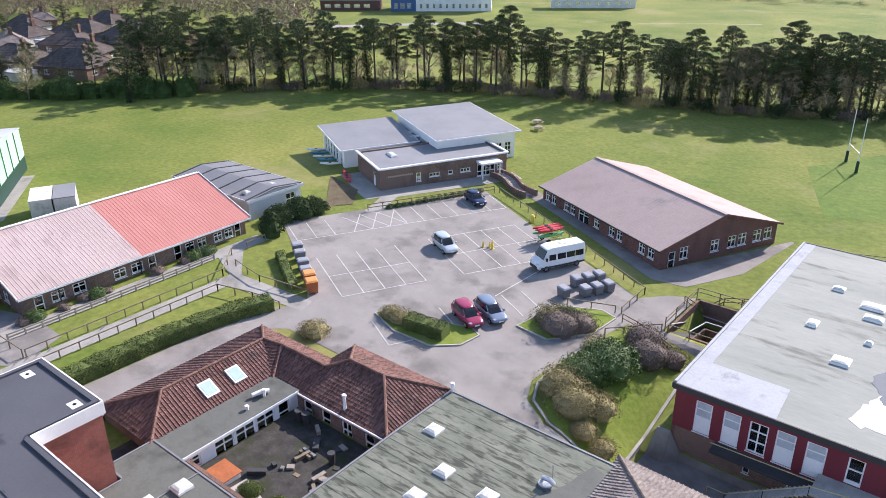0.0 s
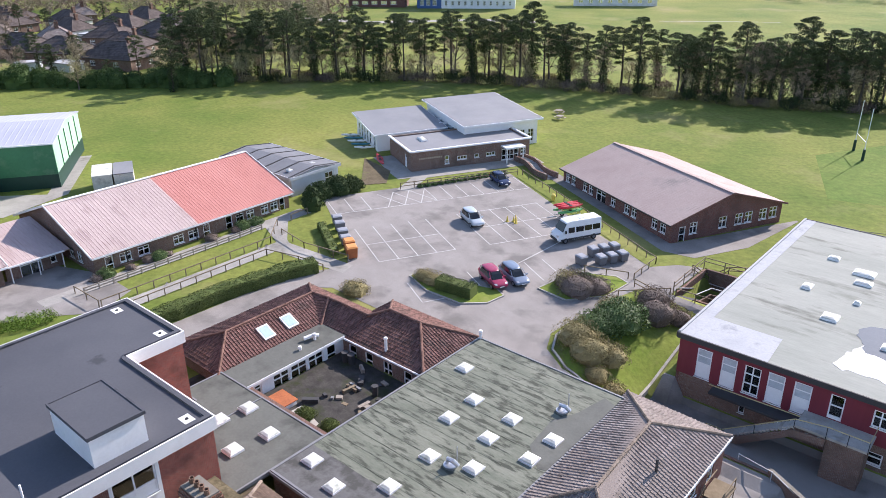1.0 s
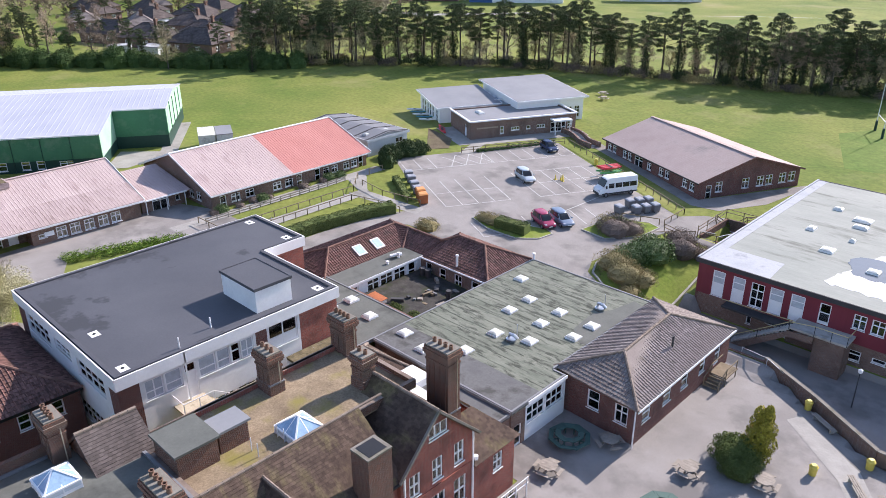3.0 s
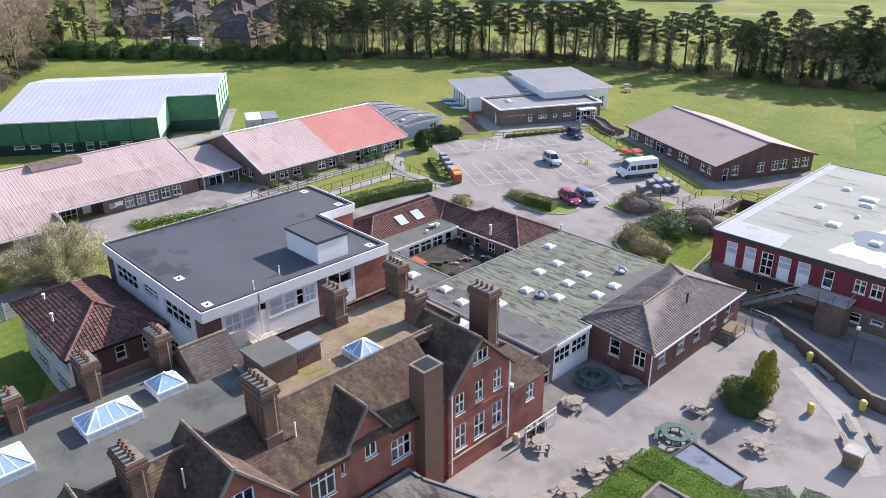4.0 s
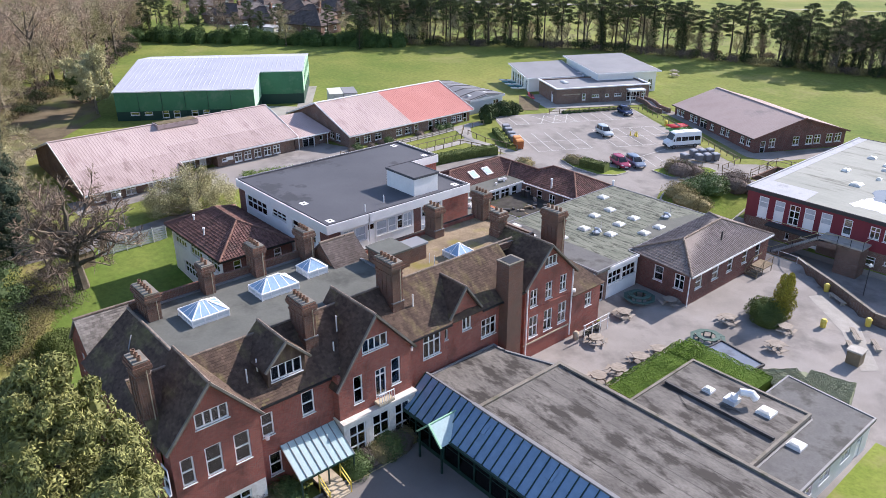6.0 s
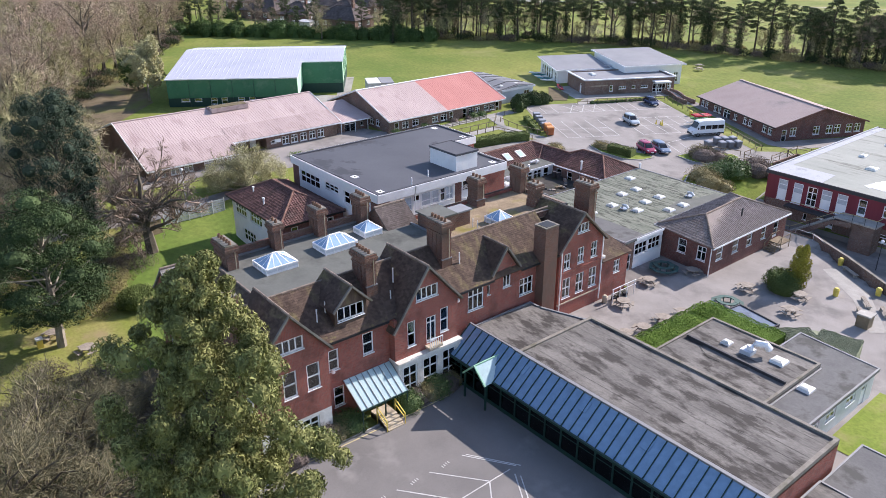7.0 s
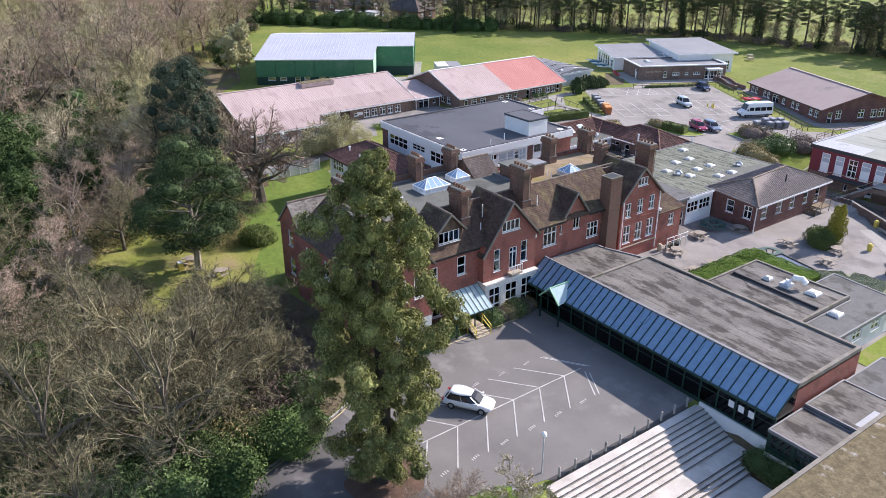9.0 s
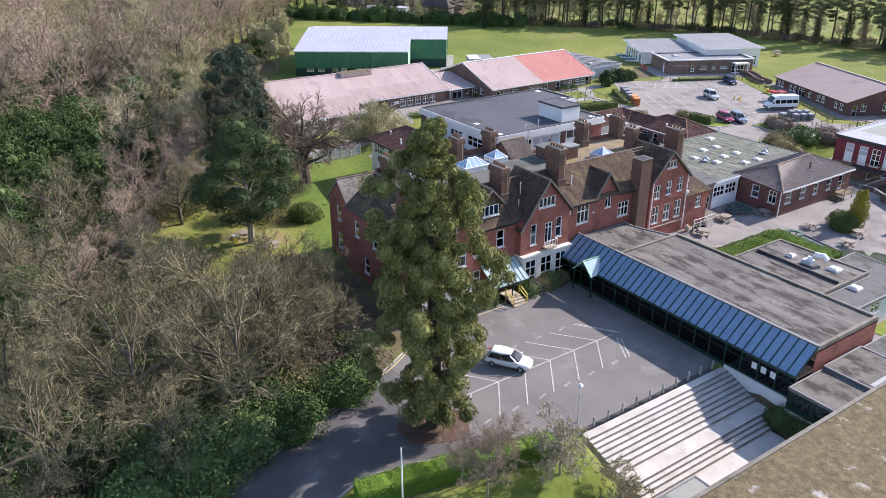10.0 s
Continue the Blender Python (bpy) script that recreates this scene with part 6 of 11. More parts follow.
# ---- clubhouse: white halls with grey roofs, brick front block (turned) ----
b = Building("clubhouse", "modern clubhouse with white walls, grey sloping roofs and brick front", "building", (*CLUB_O, 0), TURN_B)
zg = 1.6
b.wall((-10, 0), (0, 0), zg, 5.7, BROWN_BRICK, [(7.5, 1.0, 2.6, 2.1, "plain_door")])
b.wall((0, 0), (0, 20), zg, 5.7, BROWN_BRICK, [(5.8, 0.75, 3.2, 1.3, "sash"), (8.3, 1.6, 3.6, 0.6, "low"), (10.8, 0.8, 3.6, 0.6, "slot"), (13.2, 1.6, 3.6, 0.6, "low"), (16.6, 3.0, 2.6, 2.4, "tall4"), (18.9, 0.9, 3.2, 1.2, "sash")])
b.wall((0, 20), (-10, 20), zg, 5.7, BROWN_BRICK)
b.wall((-10, 20), (-10, 0), zg, 5.7, BROWN_BRICK)
b.flat([(-10, 0.1), (-0.1, 0.1), (-0.1, 19.9), (-10, 19.9)], 5.5, FELT_CLUB, 0.3)
for p, q in (((-10.1, -0.1), (0.1, -0.1)), ((0.1, -0.1), (0.1, 20.1)), ((0.1, 20.1), (-10, 20.1))):
    b.fascia(p, q, 5.85, 0.22, WHITE, 0.35, "coping")
for y in (15.2, 18.0):                                # entrance canopy
    mb = MB()
    mb.cyl(1.7, y, 2.4, 4.9, 0.09, 0.09, 8)
    part("canopy_post", mb, WHITE, b.root)
mb = MB()
mb.box(0.05, 14.9, 4.85, 2.0, 18.3, 5.1)
part("canopy", mb, WHITE_OLD, b.root)
b.skylight(-6.5, 4.2, 5.5, 2.2, 1.0, 0.4)
b.wall((-23.4, -1.6), (-11.8, -1.6), zg, [(11.6, 5.5), (0, 6.4)], WHITE, [(1.4 + 1.55 * k, 1.05, 3.0, 2.3, "sash") for k in range(5)] + [(9.9, 1.3, 2.4, 2.5, "glazed")], label="white rendered wall")
b.wall((-23.4, 10), (-23.4, -1.6), zg, 6.4, WHITE, [(2.0 + 1.5 * k, 0.9, 3.0, 2.4, "glazed") for k in range(6)])
b.wall((-11.8, -1.6), (-11.8, 10), zg, 5.5, WHITE)
b.wall((-11.8, 10), (-23.4, 10), zg, [(11.6, 6.4), (0, 5.5)], WHITE)
for u0, u1, v0, v1, zn, zf in ((-24.0, -11.2, -2.3, 10.6, 5.75, 6.75), (-24.5, -5.6, 11.0, 25.6, 7.1, 7.7)):
    mb = MB()
    mb.ring([[(u0, v0, zf - h), (u1, v0, zn - h), (u1, v1, zn - h), (u0, v1, zf - h)] for h in (0.28, 0.03)])
    part("roof_deck", mb, WHITE, b.root, "white deep roof edge")
    mb = MB()
    mb.ring([[(u0 + 0.12, v0 + 0.12, zf - h), (u1 - 0.12, v0 + 0.12, zn - h), (u1 - 0.12, v1 - 0.12, zn - h), (u0 + 0.12, v1 - 0.12, zf - h)] for h in (0.1, 0.0)])
    part("roof", mb, FELT_CLUB, b.root, "grey membrane roof")
b.wall((-23.5, 11.6), (-6.6, 11.6), zg, [(16.9, 6.9), (0, 7.4)], WHITE)
b.wall((-6.6, 11.6), (-6.6, 25), zg, 6.9, WHITE, [(10.6, 1.1, 3.0, 2.2, "glazed"), (12.2, 1.1, 3.0, 2.2, "glazed")])
b.wall((-6.6, 25), (-23.5, 25), zg, [(16.9, 7.4), (0, 6.9)], WHITE)
b.wall((-23.5, 25), (-23.5, 11.6), zg, 7.4, WHITE)
for k in range(4):                                    # glazed link between the two roofs
    mb = MB()
    mb.box(-22.5 + 2.9 * k, 10.0, 5.7, -22.2 + 2.9 * k, 12.0, 5.95)
    part("link_beam", mb, WHITE, b.root)
mb = MB()
mb.box(-23.0, 10.0, 5.5, -11.0, 11.6, 5.6)
part("link_glazing", mb, GLASS_BLUE, b.root)
lab = MB()
for c in range(13):
    lab.box(0.005, 1.2 + 0.3 * c, 4.35, 0.03, 1.36 + 0.3 * c, 4.6)
part("sign", lab, STONE, b.root, "raised lettering shown as bars")

# ---- long pink-roofed classrooms ----
b = Building("pink_roof_classrooms", "long single-storey brick classrooms with pink and red sheet roof", "school building")
ze, zr, xe, xr, xb = 4.85, 8.5, -71.6, -81.6, -91.6
b.slope([(xe, 23.5, ze), (xe, 36.5, ze), (xr, 36.5, zr), (xr, 23.5, zr)], PINK, "ribs", step=0.42)
b.slope([(xe, 36.5, ze), (xe, 50.8, ze), (xr, 50.8, zr), (xr, 36.5, zr)], RED_SHEET, "ribs", step=0.42)
b.slope([(xb, 50.8, ze), (xb, 23.5, ze), (xr, 23.5, zr), (xr, 50.8, zr)], PINK, "ribs", step=0.42)
hx = -72.3
b.wall((hx, 23.9), (hx, 50.4), 1.4, 4.9, BROWN_BRICK, [(1.7, 0.95, 2.0, 2.2, "door"), (3.6, 1.4, 3.0, 1.1, "cas2"), (5.8, 1.4, 3.0, 1.1, "cas2"), (10.2, 1.4, 2.9, 1.1, "cas2"), (12.2, 1.4, 2.9, 1.1, "cas2"), (14.0, 0.95, 2.0, 2.2, "door"),
                                                        (17.2, 0.95, 2.1, 2.2, "door"), (18.8, 1.2, 3.0, 1.1, "cas2"), (20.4, 1.2, 3.0, 1.1, "cas2"), (22.6, 1.2, 3.0, 1.1, "cas2"), (24.1, 1.2, 3.0, 1.1, "cas2"), (25.4, 0.9, 2.2, 2.2, "door")])
b.wall((-91.0, 23.9), (hx, 23.9), 1.4, [(18.7, 5.0), (9.35, 8.35), (0, 5.0)], BROWN_BRICK, [(13.5, 1.2, 3.2, 1.2, "cas2"), (15.4, 1.2, 3.2, 1.2, "cas2")])
b.wall((hx, 50.4), (-91.0, 50.4), 1.4, [(18.7, 5.0), (9.35, 8.35), (0, 5.0)], BROWN_BRICK)
b.wall((-91.0, 50.4), (-91.0, 23.9), 1.4, 4.9, BROWN_BRICK)
b.fascia((xe - 0.02, 23.5), (xe - 0.02, 50.8), 4.82, 0.2, WHITE_OLD, 0.14, "gutter")
for p, q in (((xe, 23.45, ze), (xr, 23.45, zr)), ((xe, 50.85, ze), (xr, 50.85, zr)), ((xb, 23.45, ze), (xr, 23.45, zr))):
    mb = MB()
    mb.bar(p, q, 0.08, 0.26)
    part("bargeboard", mb, WHITE_OLD, b.root)
mb = MB()
mb.bar((xr, 23.5, zr + 0.04), (xr, 50.8, zr + 0.04), 0.45, 0.09)
part("ridge_cap", mb, WHITE_OLD, b.root)
for y in (27.6, 36.4, 42.6):
    mb = MB()
    mb.bar((hx + 0.1, y, 4.8), (hx + 0.1, y, 2.0), 0.1, 0.1)
    part("downpipe", mb, DARKGREY, b.root)

b = Building("pink_roof_block", "long low brick block with faded pink sheet roof", "school building")
xr, zr = -86.3, 8.4
b.slope([(-76.2, -2.8, 5.0), (-76.2, 16.8, 5.0), (xr, 16.8, zr), (xr, -2.8, zr)], PINK, "ribs", step=0.42)
b.slope([(-73.3, -17.2, 4.05), (-73.3, -2.8, 4.05), (xr, -2.8, zr), (xr, -17.2, zr)], PINK, "ribs", step=0.42)
b.slope([(-97, 16.8, 5.0), (-97, -17.2, 5.0), (xr, -17.2, zr), (xr, 16.8, zr)], PINK, "ribs", step=0.42)
for x0, z0, y0, y1 in ((-76.2, 5.0, -2.8, 16.8), (-73.3, 4.05, -17.2, -2.8)):   # the lower, dirtier row of sheets
    f = 0.4
    x1, z1 = x0 + (xr - x0) * f, z0 + (zr - z0) * f
    b.slope([(x0 + 0.05, y0, z0 + 0.06), (x0 + 0.05, y1, z0 + 0.06), (x1, y1, z1 + 0.07), (x1, y0, z1 + 0.07)], PINK_WORN, "ribs", 0.05, step=0.42, name="lower_sheet")
b.wall((-74.0, -16.8), (-74.0, -3.0), 1.2, 4.2, BROWN_BRICK, [(1.7, 1.5, 2.6, 1.2, "cas3"), (3.9, 1.4, 2.6, 1.2, "cas2"), (5.9, 1.4, 2.6, 1.2, "cas2"), (9.0, 1.4, 2.6, 1.2, "cas2"), (10.8, 1.4, 2.6, 1.2, "cas2"), (12.6, 1.4, 2.6, 1.2, "cas2")])
b.wall((-74.0, -3.0), (-79.0, -3.0), 1.2, 5.0, BROWN_BRICK)
b.wall((-79.0, -3.0), (-79.0, 3.2), 1.2, 5.4, BROWN_BRICK, [(2.2, 2.8, 2.4, 2.1, "tall4"), (4.8, 1.1, 2.4, 2.1, "plain_door")])
b.wall((-79.0, 3.2), (-76.9, 3.2), 1.2, 5.0, BROWN_BRICK)
b.wall((-76.9, 3.2), (-76.9, 16.4), 1.2, 5.1, BROWN_BRICK, [(3.4, 1.25, 2.9, 1.35, "cas2"), (5.0, 1.25, 2.9, 1.35, "cas2"), (6.7, 1.25, 2.9, 1.35, "cas2"), (8.4, 1.25, 2.9, 1.35, "cas2"), (10.0, 1.25, 2.9, 1.35, "cas2"), (1.2, 0.9, 3.4, 0.5, "slot")])
b.wall((-76.9, 16.4), (-96.4, 16.4), 1.2, [(19.5, 5.0), (9.4, 8.25), (0, 5.0)], BROWN_BRICK)
b.wall((-96.4, -16.8), (-74.0, -16.8), 1.2, [(22.4, 4.2), (10.1, 8.25), (0, 5.0)], BROWN_BRICK)
b.wall((-96.4, 16.4), (-96.4, -16.8), 1.2, 5.0, BROWN_BRICK)
for p, q, z in (((-76.15, -2.8), (-76.15, 16.8), 4.98), ((-73.25, -17.2), (-73.25, -2.8), 4.03)):
    b.fascia(p, q, z, 0.2, WHITE_OLD, 0.14, "gutter")
for p, q in (((-73.3, -17.25, 4.05), (xr, -17.25, zr)), ((-76.2, 16.85, 5.0), (xr, 16.85, zr)), ((-97, -17.25, 5.0), (xr, -17.25, zr)), ((-97, 16.85, 5.0), (xr, 16.85, zr)), ((-73.3, -2.76, 4.05), (-76.2, -2.76, 5.02))):
    mb = MB()
    mb.bar(p, q, 0.08, 0.26)
    part("bargeboard", mb, WHITE_OLD, b.root)
mb = MB()
mb.bar((xr, -17.2, zr + 0.04), (xr, 16.8, zr + 0.04), 0.45, 0.09)
part("ridge_cap", mb, PINK, b.root)
mb = MB()
mb.box(-86.6, -2.2, 7.9, -84.4, 4.2, 8.6)
o = part("roof_light", mb, PINK_WORN, b.root, "raised roof light with grey top")
mb = MB()
mb.box(-86.5, -2.0, 8.6, -84.5, 4.0, 8.66)
part("pane", mb, MOSS_ROOF, o)
mb = MB()
mb.bar((-76.85, 4.6, 3.75), (-76.85, 5.7, 3.75), 0.06, 0.55)
part("sign", mb, WHITE, b.root, "small white name board")

b = Building("link_corridor", "glazed link corridor with pink sheet roof", "school building")
b.slope([(-76.6, 16.9, 4.7), (-76.6, 23.4, 4.7), (-86.0, 23.4, 6.2), (-86.0, 16.9, 6.2)], PINK, "ribs", step=0.42)
b.wall((-77.6, 16.9), (-77.6, 22.9), 1.2, 4.7, BROWN_BRICK, [(2.6, 2.3, 2.3, 2.1, "door2"), (5.0, 0.6, 3.3, 0.7, "slot")])
b.fascia((-76.55, 16.9), (-76.55, 22.8), 4.72, 0.18, WHITE_OLD, 0.12, "gutter")
for x, y in ((-76.8, 17.2), (-76.8, 20.0), (-76.8, 22.6)):
    mb = MB()
    mb.bar((x, y, 2.2), (x, y, 4.6), 0.1, 0.1)
    part("post", mb, WHITE_OLD, b.root)

# ---- grey clad building ----
b = Building("grey_classroom", "grey-clad prefabricated classroom with battened grey roof", "school building")
x0, x1, y0, y1 = -91.4, -74.8, 52.9, 62.0
b.slope([(x0, y0, 5.5), (x1, y0, 5.5), (x1, (y0 + y1) / 2, 6.1), (x0, (y0 + y1) / 2, 6.1)], GREY_SHEET, "ribs", step=2.6)
b.slope([(x1, y1, 5.5), (x0, y1, 5.5), (x0, (y0 + y1) / 2, 6.1), (x1, (y0 + y1) / 2, 6.1)], GREY_SHEET, "ribs", step=2.6)
for k in range(6):                                    # dark battens over the roof
    xb_ = x0 + 0.4 + k * (x1 - x0 - 0.8) / 5
    for ya, za, yb, zb_ in ((y0, 5.53, (y0 + y1) / 2, 6.13), (y1, 5.53, (y0 + y1) / 2, 6.13)):
        mb = MB()
        mb.bar((xb_, ya, za), (xb_, yb, zb_), 0.22, 0.1)
        part("batten", mb, DARKGREY, b.root)
b.wall((x1 - 0.3, y0 + 0.3), (x1 - 0.3, y1 - 0.3), 1.8, [(8.5, 5.4), (4.25, 5.95), (0, 5.4)], GREY_WALL, [(6.8, 1.6, 3.0, 1.7, "blind2")])
b.wall((x0 + 0.3, y0 + 0.3), (x1 - 0.3, y0 + 0.3), 1.8, 5.4, GREY_WALL)
b.wall((x1 - 0.3, y1 - 0.3), (x0 + 0.3, y1 - 0.3), 1.8, 5.4, GREY_WALL)
b.wall((x0 + 0.3, y1 - 0.3), (x0 + 0.3, y0 + 0.3), 1.8, 5.4, GREY_WALL)
for p, q in (((x0, y0), (x1, y0)), ((x1, y0), (x1, y1)), ((x1, y1), (x0, y1))):
    b.fascia(p, q, 5.55, 0.4, GREY_WALL, 0.1)
for x, y in ((-77.0, 54.5), (-77.0, 58.6), (-88.5, 54.5)):
    b.skylight(x, y, 5.7, 0.8, 0.8, 0.55, curb=GREY_WALL)

# ---- green sports hall (turned) ----
TG = -34.6
b = Building("sports_hall", "large green sheet-metal sports hall with pale blue roof", "sports hall", (-113.4, 1.2, 0), TG)
zg = 2.0
# local x outwards to the front, local y along the hall
b.slope([(0.2, -0.3, 8.35), (0.2, 24.9, 8.35), (-20, 24.9, 10.6), (-20, -0.3, 10.6)], BLUE_SHEET, "ribs", step=0.9)
b.slope([(-10.1, 24.9, 9.48), (-10.1, 33.2, 9.48), (-20, 33.2, 10.6), (-20, 24.9, 10.6)], BLUE_SHEET, "ribs", step=0.9)
b.slope([(-30, 33.2, 9.4), (-30, -0.3, 9.4), (-20, -0.3, 10.6), (-20, 33.2, 10.6)], BLUE_SHEET, "ribs", step=0.9)
win = [(3.2, 1.6, 4.0, 0.6, "slot"), (5.6, 1.4, 4.0, 0.6, "slot"), (8.6, 1.2, 3.4, 1.3, "cas1"), (10.6, 1.2, 3.4, 1.3, "cas1"), (13.8, 1.2, 3.4, 1.3, "cas1"), (15.9, 1.2, 3.4, 1.3, "cas1"), (19.5, 2.0, 2.8, 1.7, "door2")]
b.wall((0, 0), (0, 24.7), zg, 4.7, GREEN_DARK, win, label="dark green lower wall")
b.wall((0.05, 0), (0.05, 24.7), 4.7, 8.3, GREEN_SHEET, label="green sheet upper wall")
b.wall((0, 24.7), (-10.3, 24.7), zg, 4.7, GREEN_DARK)
b.wall((0, 24.75), (-10.3, 24.75), 4.7, [(10.3, 9.45), (0, 8.3)], GREEN_SUNLIT, label="green gable with sunlight put into its colour")
b.wall((-10.3, 24.7), (-10.3, 33.0), zg, 5.0, GREEN_DARK)
b.wall((-10.25, 24.7), (-10.25, 33.0), 5.0, 9.4, GREEN_SHEET)
b.wall((-10.3, 33.0), (-29.8, 33.0), zg, 5.2, GREEN_DARK)
b.wall((-10.3, 33.05), (-29.8, 33.05), 5.2, [(19.5, 9.3), (9.7, 10.5), (0, 9.4)], GREEN_SUNLIT, label="green gable with sunlight put into its colour")
b.wall((-29.8, 33.0), (-29.8, 0), zg, 9.3, GREEN_SHEET)
b.wall((-29.8, 0), (0, 0), zg, [(29.8, 8.3), (9.8, 10.5), (0, 9.3)], GREEN_SHEET)
for k in range(1, 6):
    mb = MB()
    mb.bar((0.09, 4.1 * k, 2.2), (0.09, 4.1 * k, 8.2), 0.12, 0.05)
    part("cover_strip", mb, GREEN_DARK, b.root)
for k in range(1, 5):
    mb = MB()
    mb.bar((-10.3 - 3.9 * k, 33.12, 5.2), (-10.3 - 3.9 * k, 33.12, 9.6), 0.05, 0.12)
    part("cover_strip", mb, GREEN_SHEET, b.root)
b.fascia((0.25, -0.3), (0.25, 24.9), 8.4, 0.2, WHITE_OLD, 0.12, "gutter")
b.fascia((-10.05, 24.9), (-10.05, 33.2), 9.52, 0.2, WHITE_OLD, 0.12, "gutter")
patch("hall_apron", [(-98.8, 21.2), (-97.0, 24.0), (-99.5, 33.5), (-115, 44.5), (-116.6, 42.0), (-101.5, 31.5), (-106, 27)], PAVING, 0.04, "pale concrete apron beside the sports hall", "pavement")
b = None
for k, (u, v) in enumerate(((0, 0), (0.1, 2.75))):
    c = Building("storage_container", "pale cream steel storage container on grass", "container", (-100.6 + 0.454 * v * 1.0, 38.0 + 0.891 * v, 3.0), -27, "storage containers")
    mb = MB()
    mb.box(0, 0, 0.05, 5.6, 2.55, 2.75)
    part("body", mb, CREAM_METAL, c.root)
    mb = MB()
    mb.prism([(-0.05, -0.05), (5.65, -0.05), (5.65, 2.6), (-0.05, 2.6)], 2.75, lambda x, y: 2.87)
    part("roof", mb, CREAM_METAL if k == 0 else FELT_CLUB, c.root)
    for i in range(17):
        mb = MB()
        mb.box(0.2 + i * 0.31, -0.04, 0.2, 0.34 + i * 0.31, 0.0, 2.65)
        part("rib", mb, CREAM_METAL, c.root)

# curved steps with low walls beside the clubhouse
cs = Building("club_steps", "curved steps with low brown walls beside the clubhouse", "steps")
A0, A1 = Vector((-61.4, 87.6)), Vector((-52.6, 83.6))
for k in range(12):
    f0, f1 = k / 12, (k + 1) / 12
    bow = 0.9
    p, q = (A0.lerp(A1, f) + Vector((0.4, 0.9)) * (bow * math.sin(math.pi * f * 2) * 0.5) for f in (f0, f1))
    n_ = Vector((0.41, 0.91))
    zt = G(p.x, p.y) + 0.25
    mb = MB()
    mb.prism([(p.x - n_.x * 0.8, p.y - n_.y * 0.8), (q.x - n_.x * 0.8, q.y - n_.y * 0.8), (q.x + n_.x * 0.8, q.y + n_.y * 0.8), (p.x + n_.x * 0.8, p.y + n_.y * 0.8)], zt - 0.6, zt - 0.04 * k + 0.2)
    part("step", mb, CONCRETE, cs.root)
    for sg in (-1, 1):
        mb = MB()
        mb.bar((p.x + sg * n_.x * 0.95, p.y + sg * n_.y * 0.95, zt + 0.1), (q.x + sg * n_.x * 0.95, q.y + sg * n_.y * 0.95, zt + 0.1 - 0.03), 0.28, 1.1)
        part("side_wall", mb, BROWN_BRICK, cs.root)

# ---- old house: red brick gables, clay tiles, flat roof with lanterns ----
b = Building("old_house", "large Victorian red-brick house with steep gables and many chimneys", "school building")
b.single = 290
PT = (0.26, 0.21)


def roof_pair(bd, x_front, x_back, y_l, z_l, y_r, z_r, y_c, z_c, mat=TILE_CLAY):
    """Two slopes either side of a ridge that runs back from a gable facing +x."""
    bd.slope([(x_front, y_r, z_r), (x_back, y_r, z_r), (x_back, y_c, z_c), (x_front, y_c, z_c)], mat, "plain", size=PT)
    bd.slope([(x_back, y_l, z_l), (x_front, y_l, z_l), (x_front, y_c, z_c), (x_back, y_c, z_c)], mat, "plain", size=PT)
    bd.ridge((x_front, y_c, z_c + 0.04), (x_back, y_c, z_c + 0.04), TILE_HIP_BROWN, 0.12)
    for p, q in (((y_l, z_l), (y_c, z_c)), ((y_r, z_r), (y_c, z_c))):
        m = MB()
        m.bar((x_front + 0.02, p[0], p[1] + 0.02), (x_front + 0.02, q[0], q[1] + 0.02), 0.16, 0.16)
        part("verge", m, COPING, bd.root)


# main roof: front slope up to the flat, flats behind
b.slope([(-12.85, -31.0, 7.05), (-12.85, 2.6, 7.05), (-16.9, 2.6, 10.3), (-16.9, -31.0, 10.3)], TILE_CLAY, "plain", size=PT, label="mossy old clay tiles")
b.ridge((-16.9, -31.0, 10.33), (-16.9, -14.5, 10.33), TILE_HIP_BROWN, 0.1)
b.ridge((-16.9, -14.5, 10.33), (-16.9, 4.5, 10.33), TILE_HIP_BROWN, 0.1)
b.flat([(-26.5, -27.2), (-16.95, -27.2), (-16.95, -8.3), (-26.5, -8.3)], 9.95, FELT_OLD, 0.3, LEAD, 0.14, 0.2, label="grey felt flat roof")
mb = MB()
mb.box(-26.78, -27.2, 9.7, -26.48, -11.4, 10.7)
part("parapet", mb, BUFF_BRICK, b.root, "brown brick parapet")
b.flat([(-24.5, -8.25), (-16.95, -8.25), (-16.95, 7.6), (-24.5, 7.6)], 9.55, GRAVEL_BROWN, 0.3, BUFF_BRICK, 0.35, 0.3, label="mossy gravelled flat roof")
# small pitched roof at the back of the flats; dark tile carries its shade
b.slope([(-22.6, -11.2, 9.9), (-22.6, -7.6, 9.9), (-24.9, -7.6, 11.6), (-24.9, -11.2, 11.6)], TILE_DARK, "plain", size=PT)
b.slope([(-26.9, -7.6, 9.9), (-26.9, -11.2, 9.9), (-24.9, -11.2, 11.6), (-24.9, -7.6, 11.6)], TILE_DARK, "plain", size=PT)
b.ridge((-24.9, -11.2, 11.64), (-24.9, -7.6, 11.64), TILE_HIP_BROWN, 0.12)
b.wall((-26.8, -11.1), (-22.8, -11.1), 9.5, [(4.0, 9.95), (1.9, 11.5), (0, 9.95)], BUFF_BRICK, thick=0.2)
b.wall((-22.8, -7.7), (-26.8, -7.7), 9.5, [(4.0, 9.95), (2.1, 11.5), (0, 9.95)], BUFF_BRICK, thick=0.2)
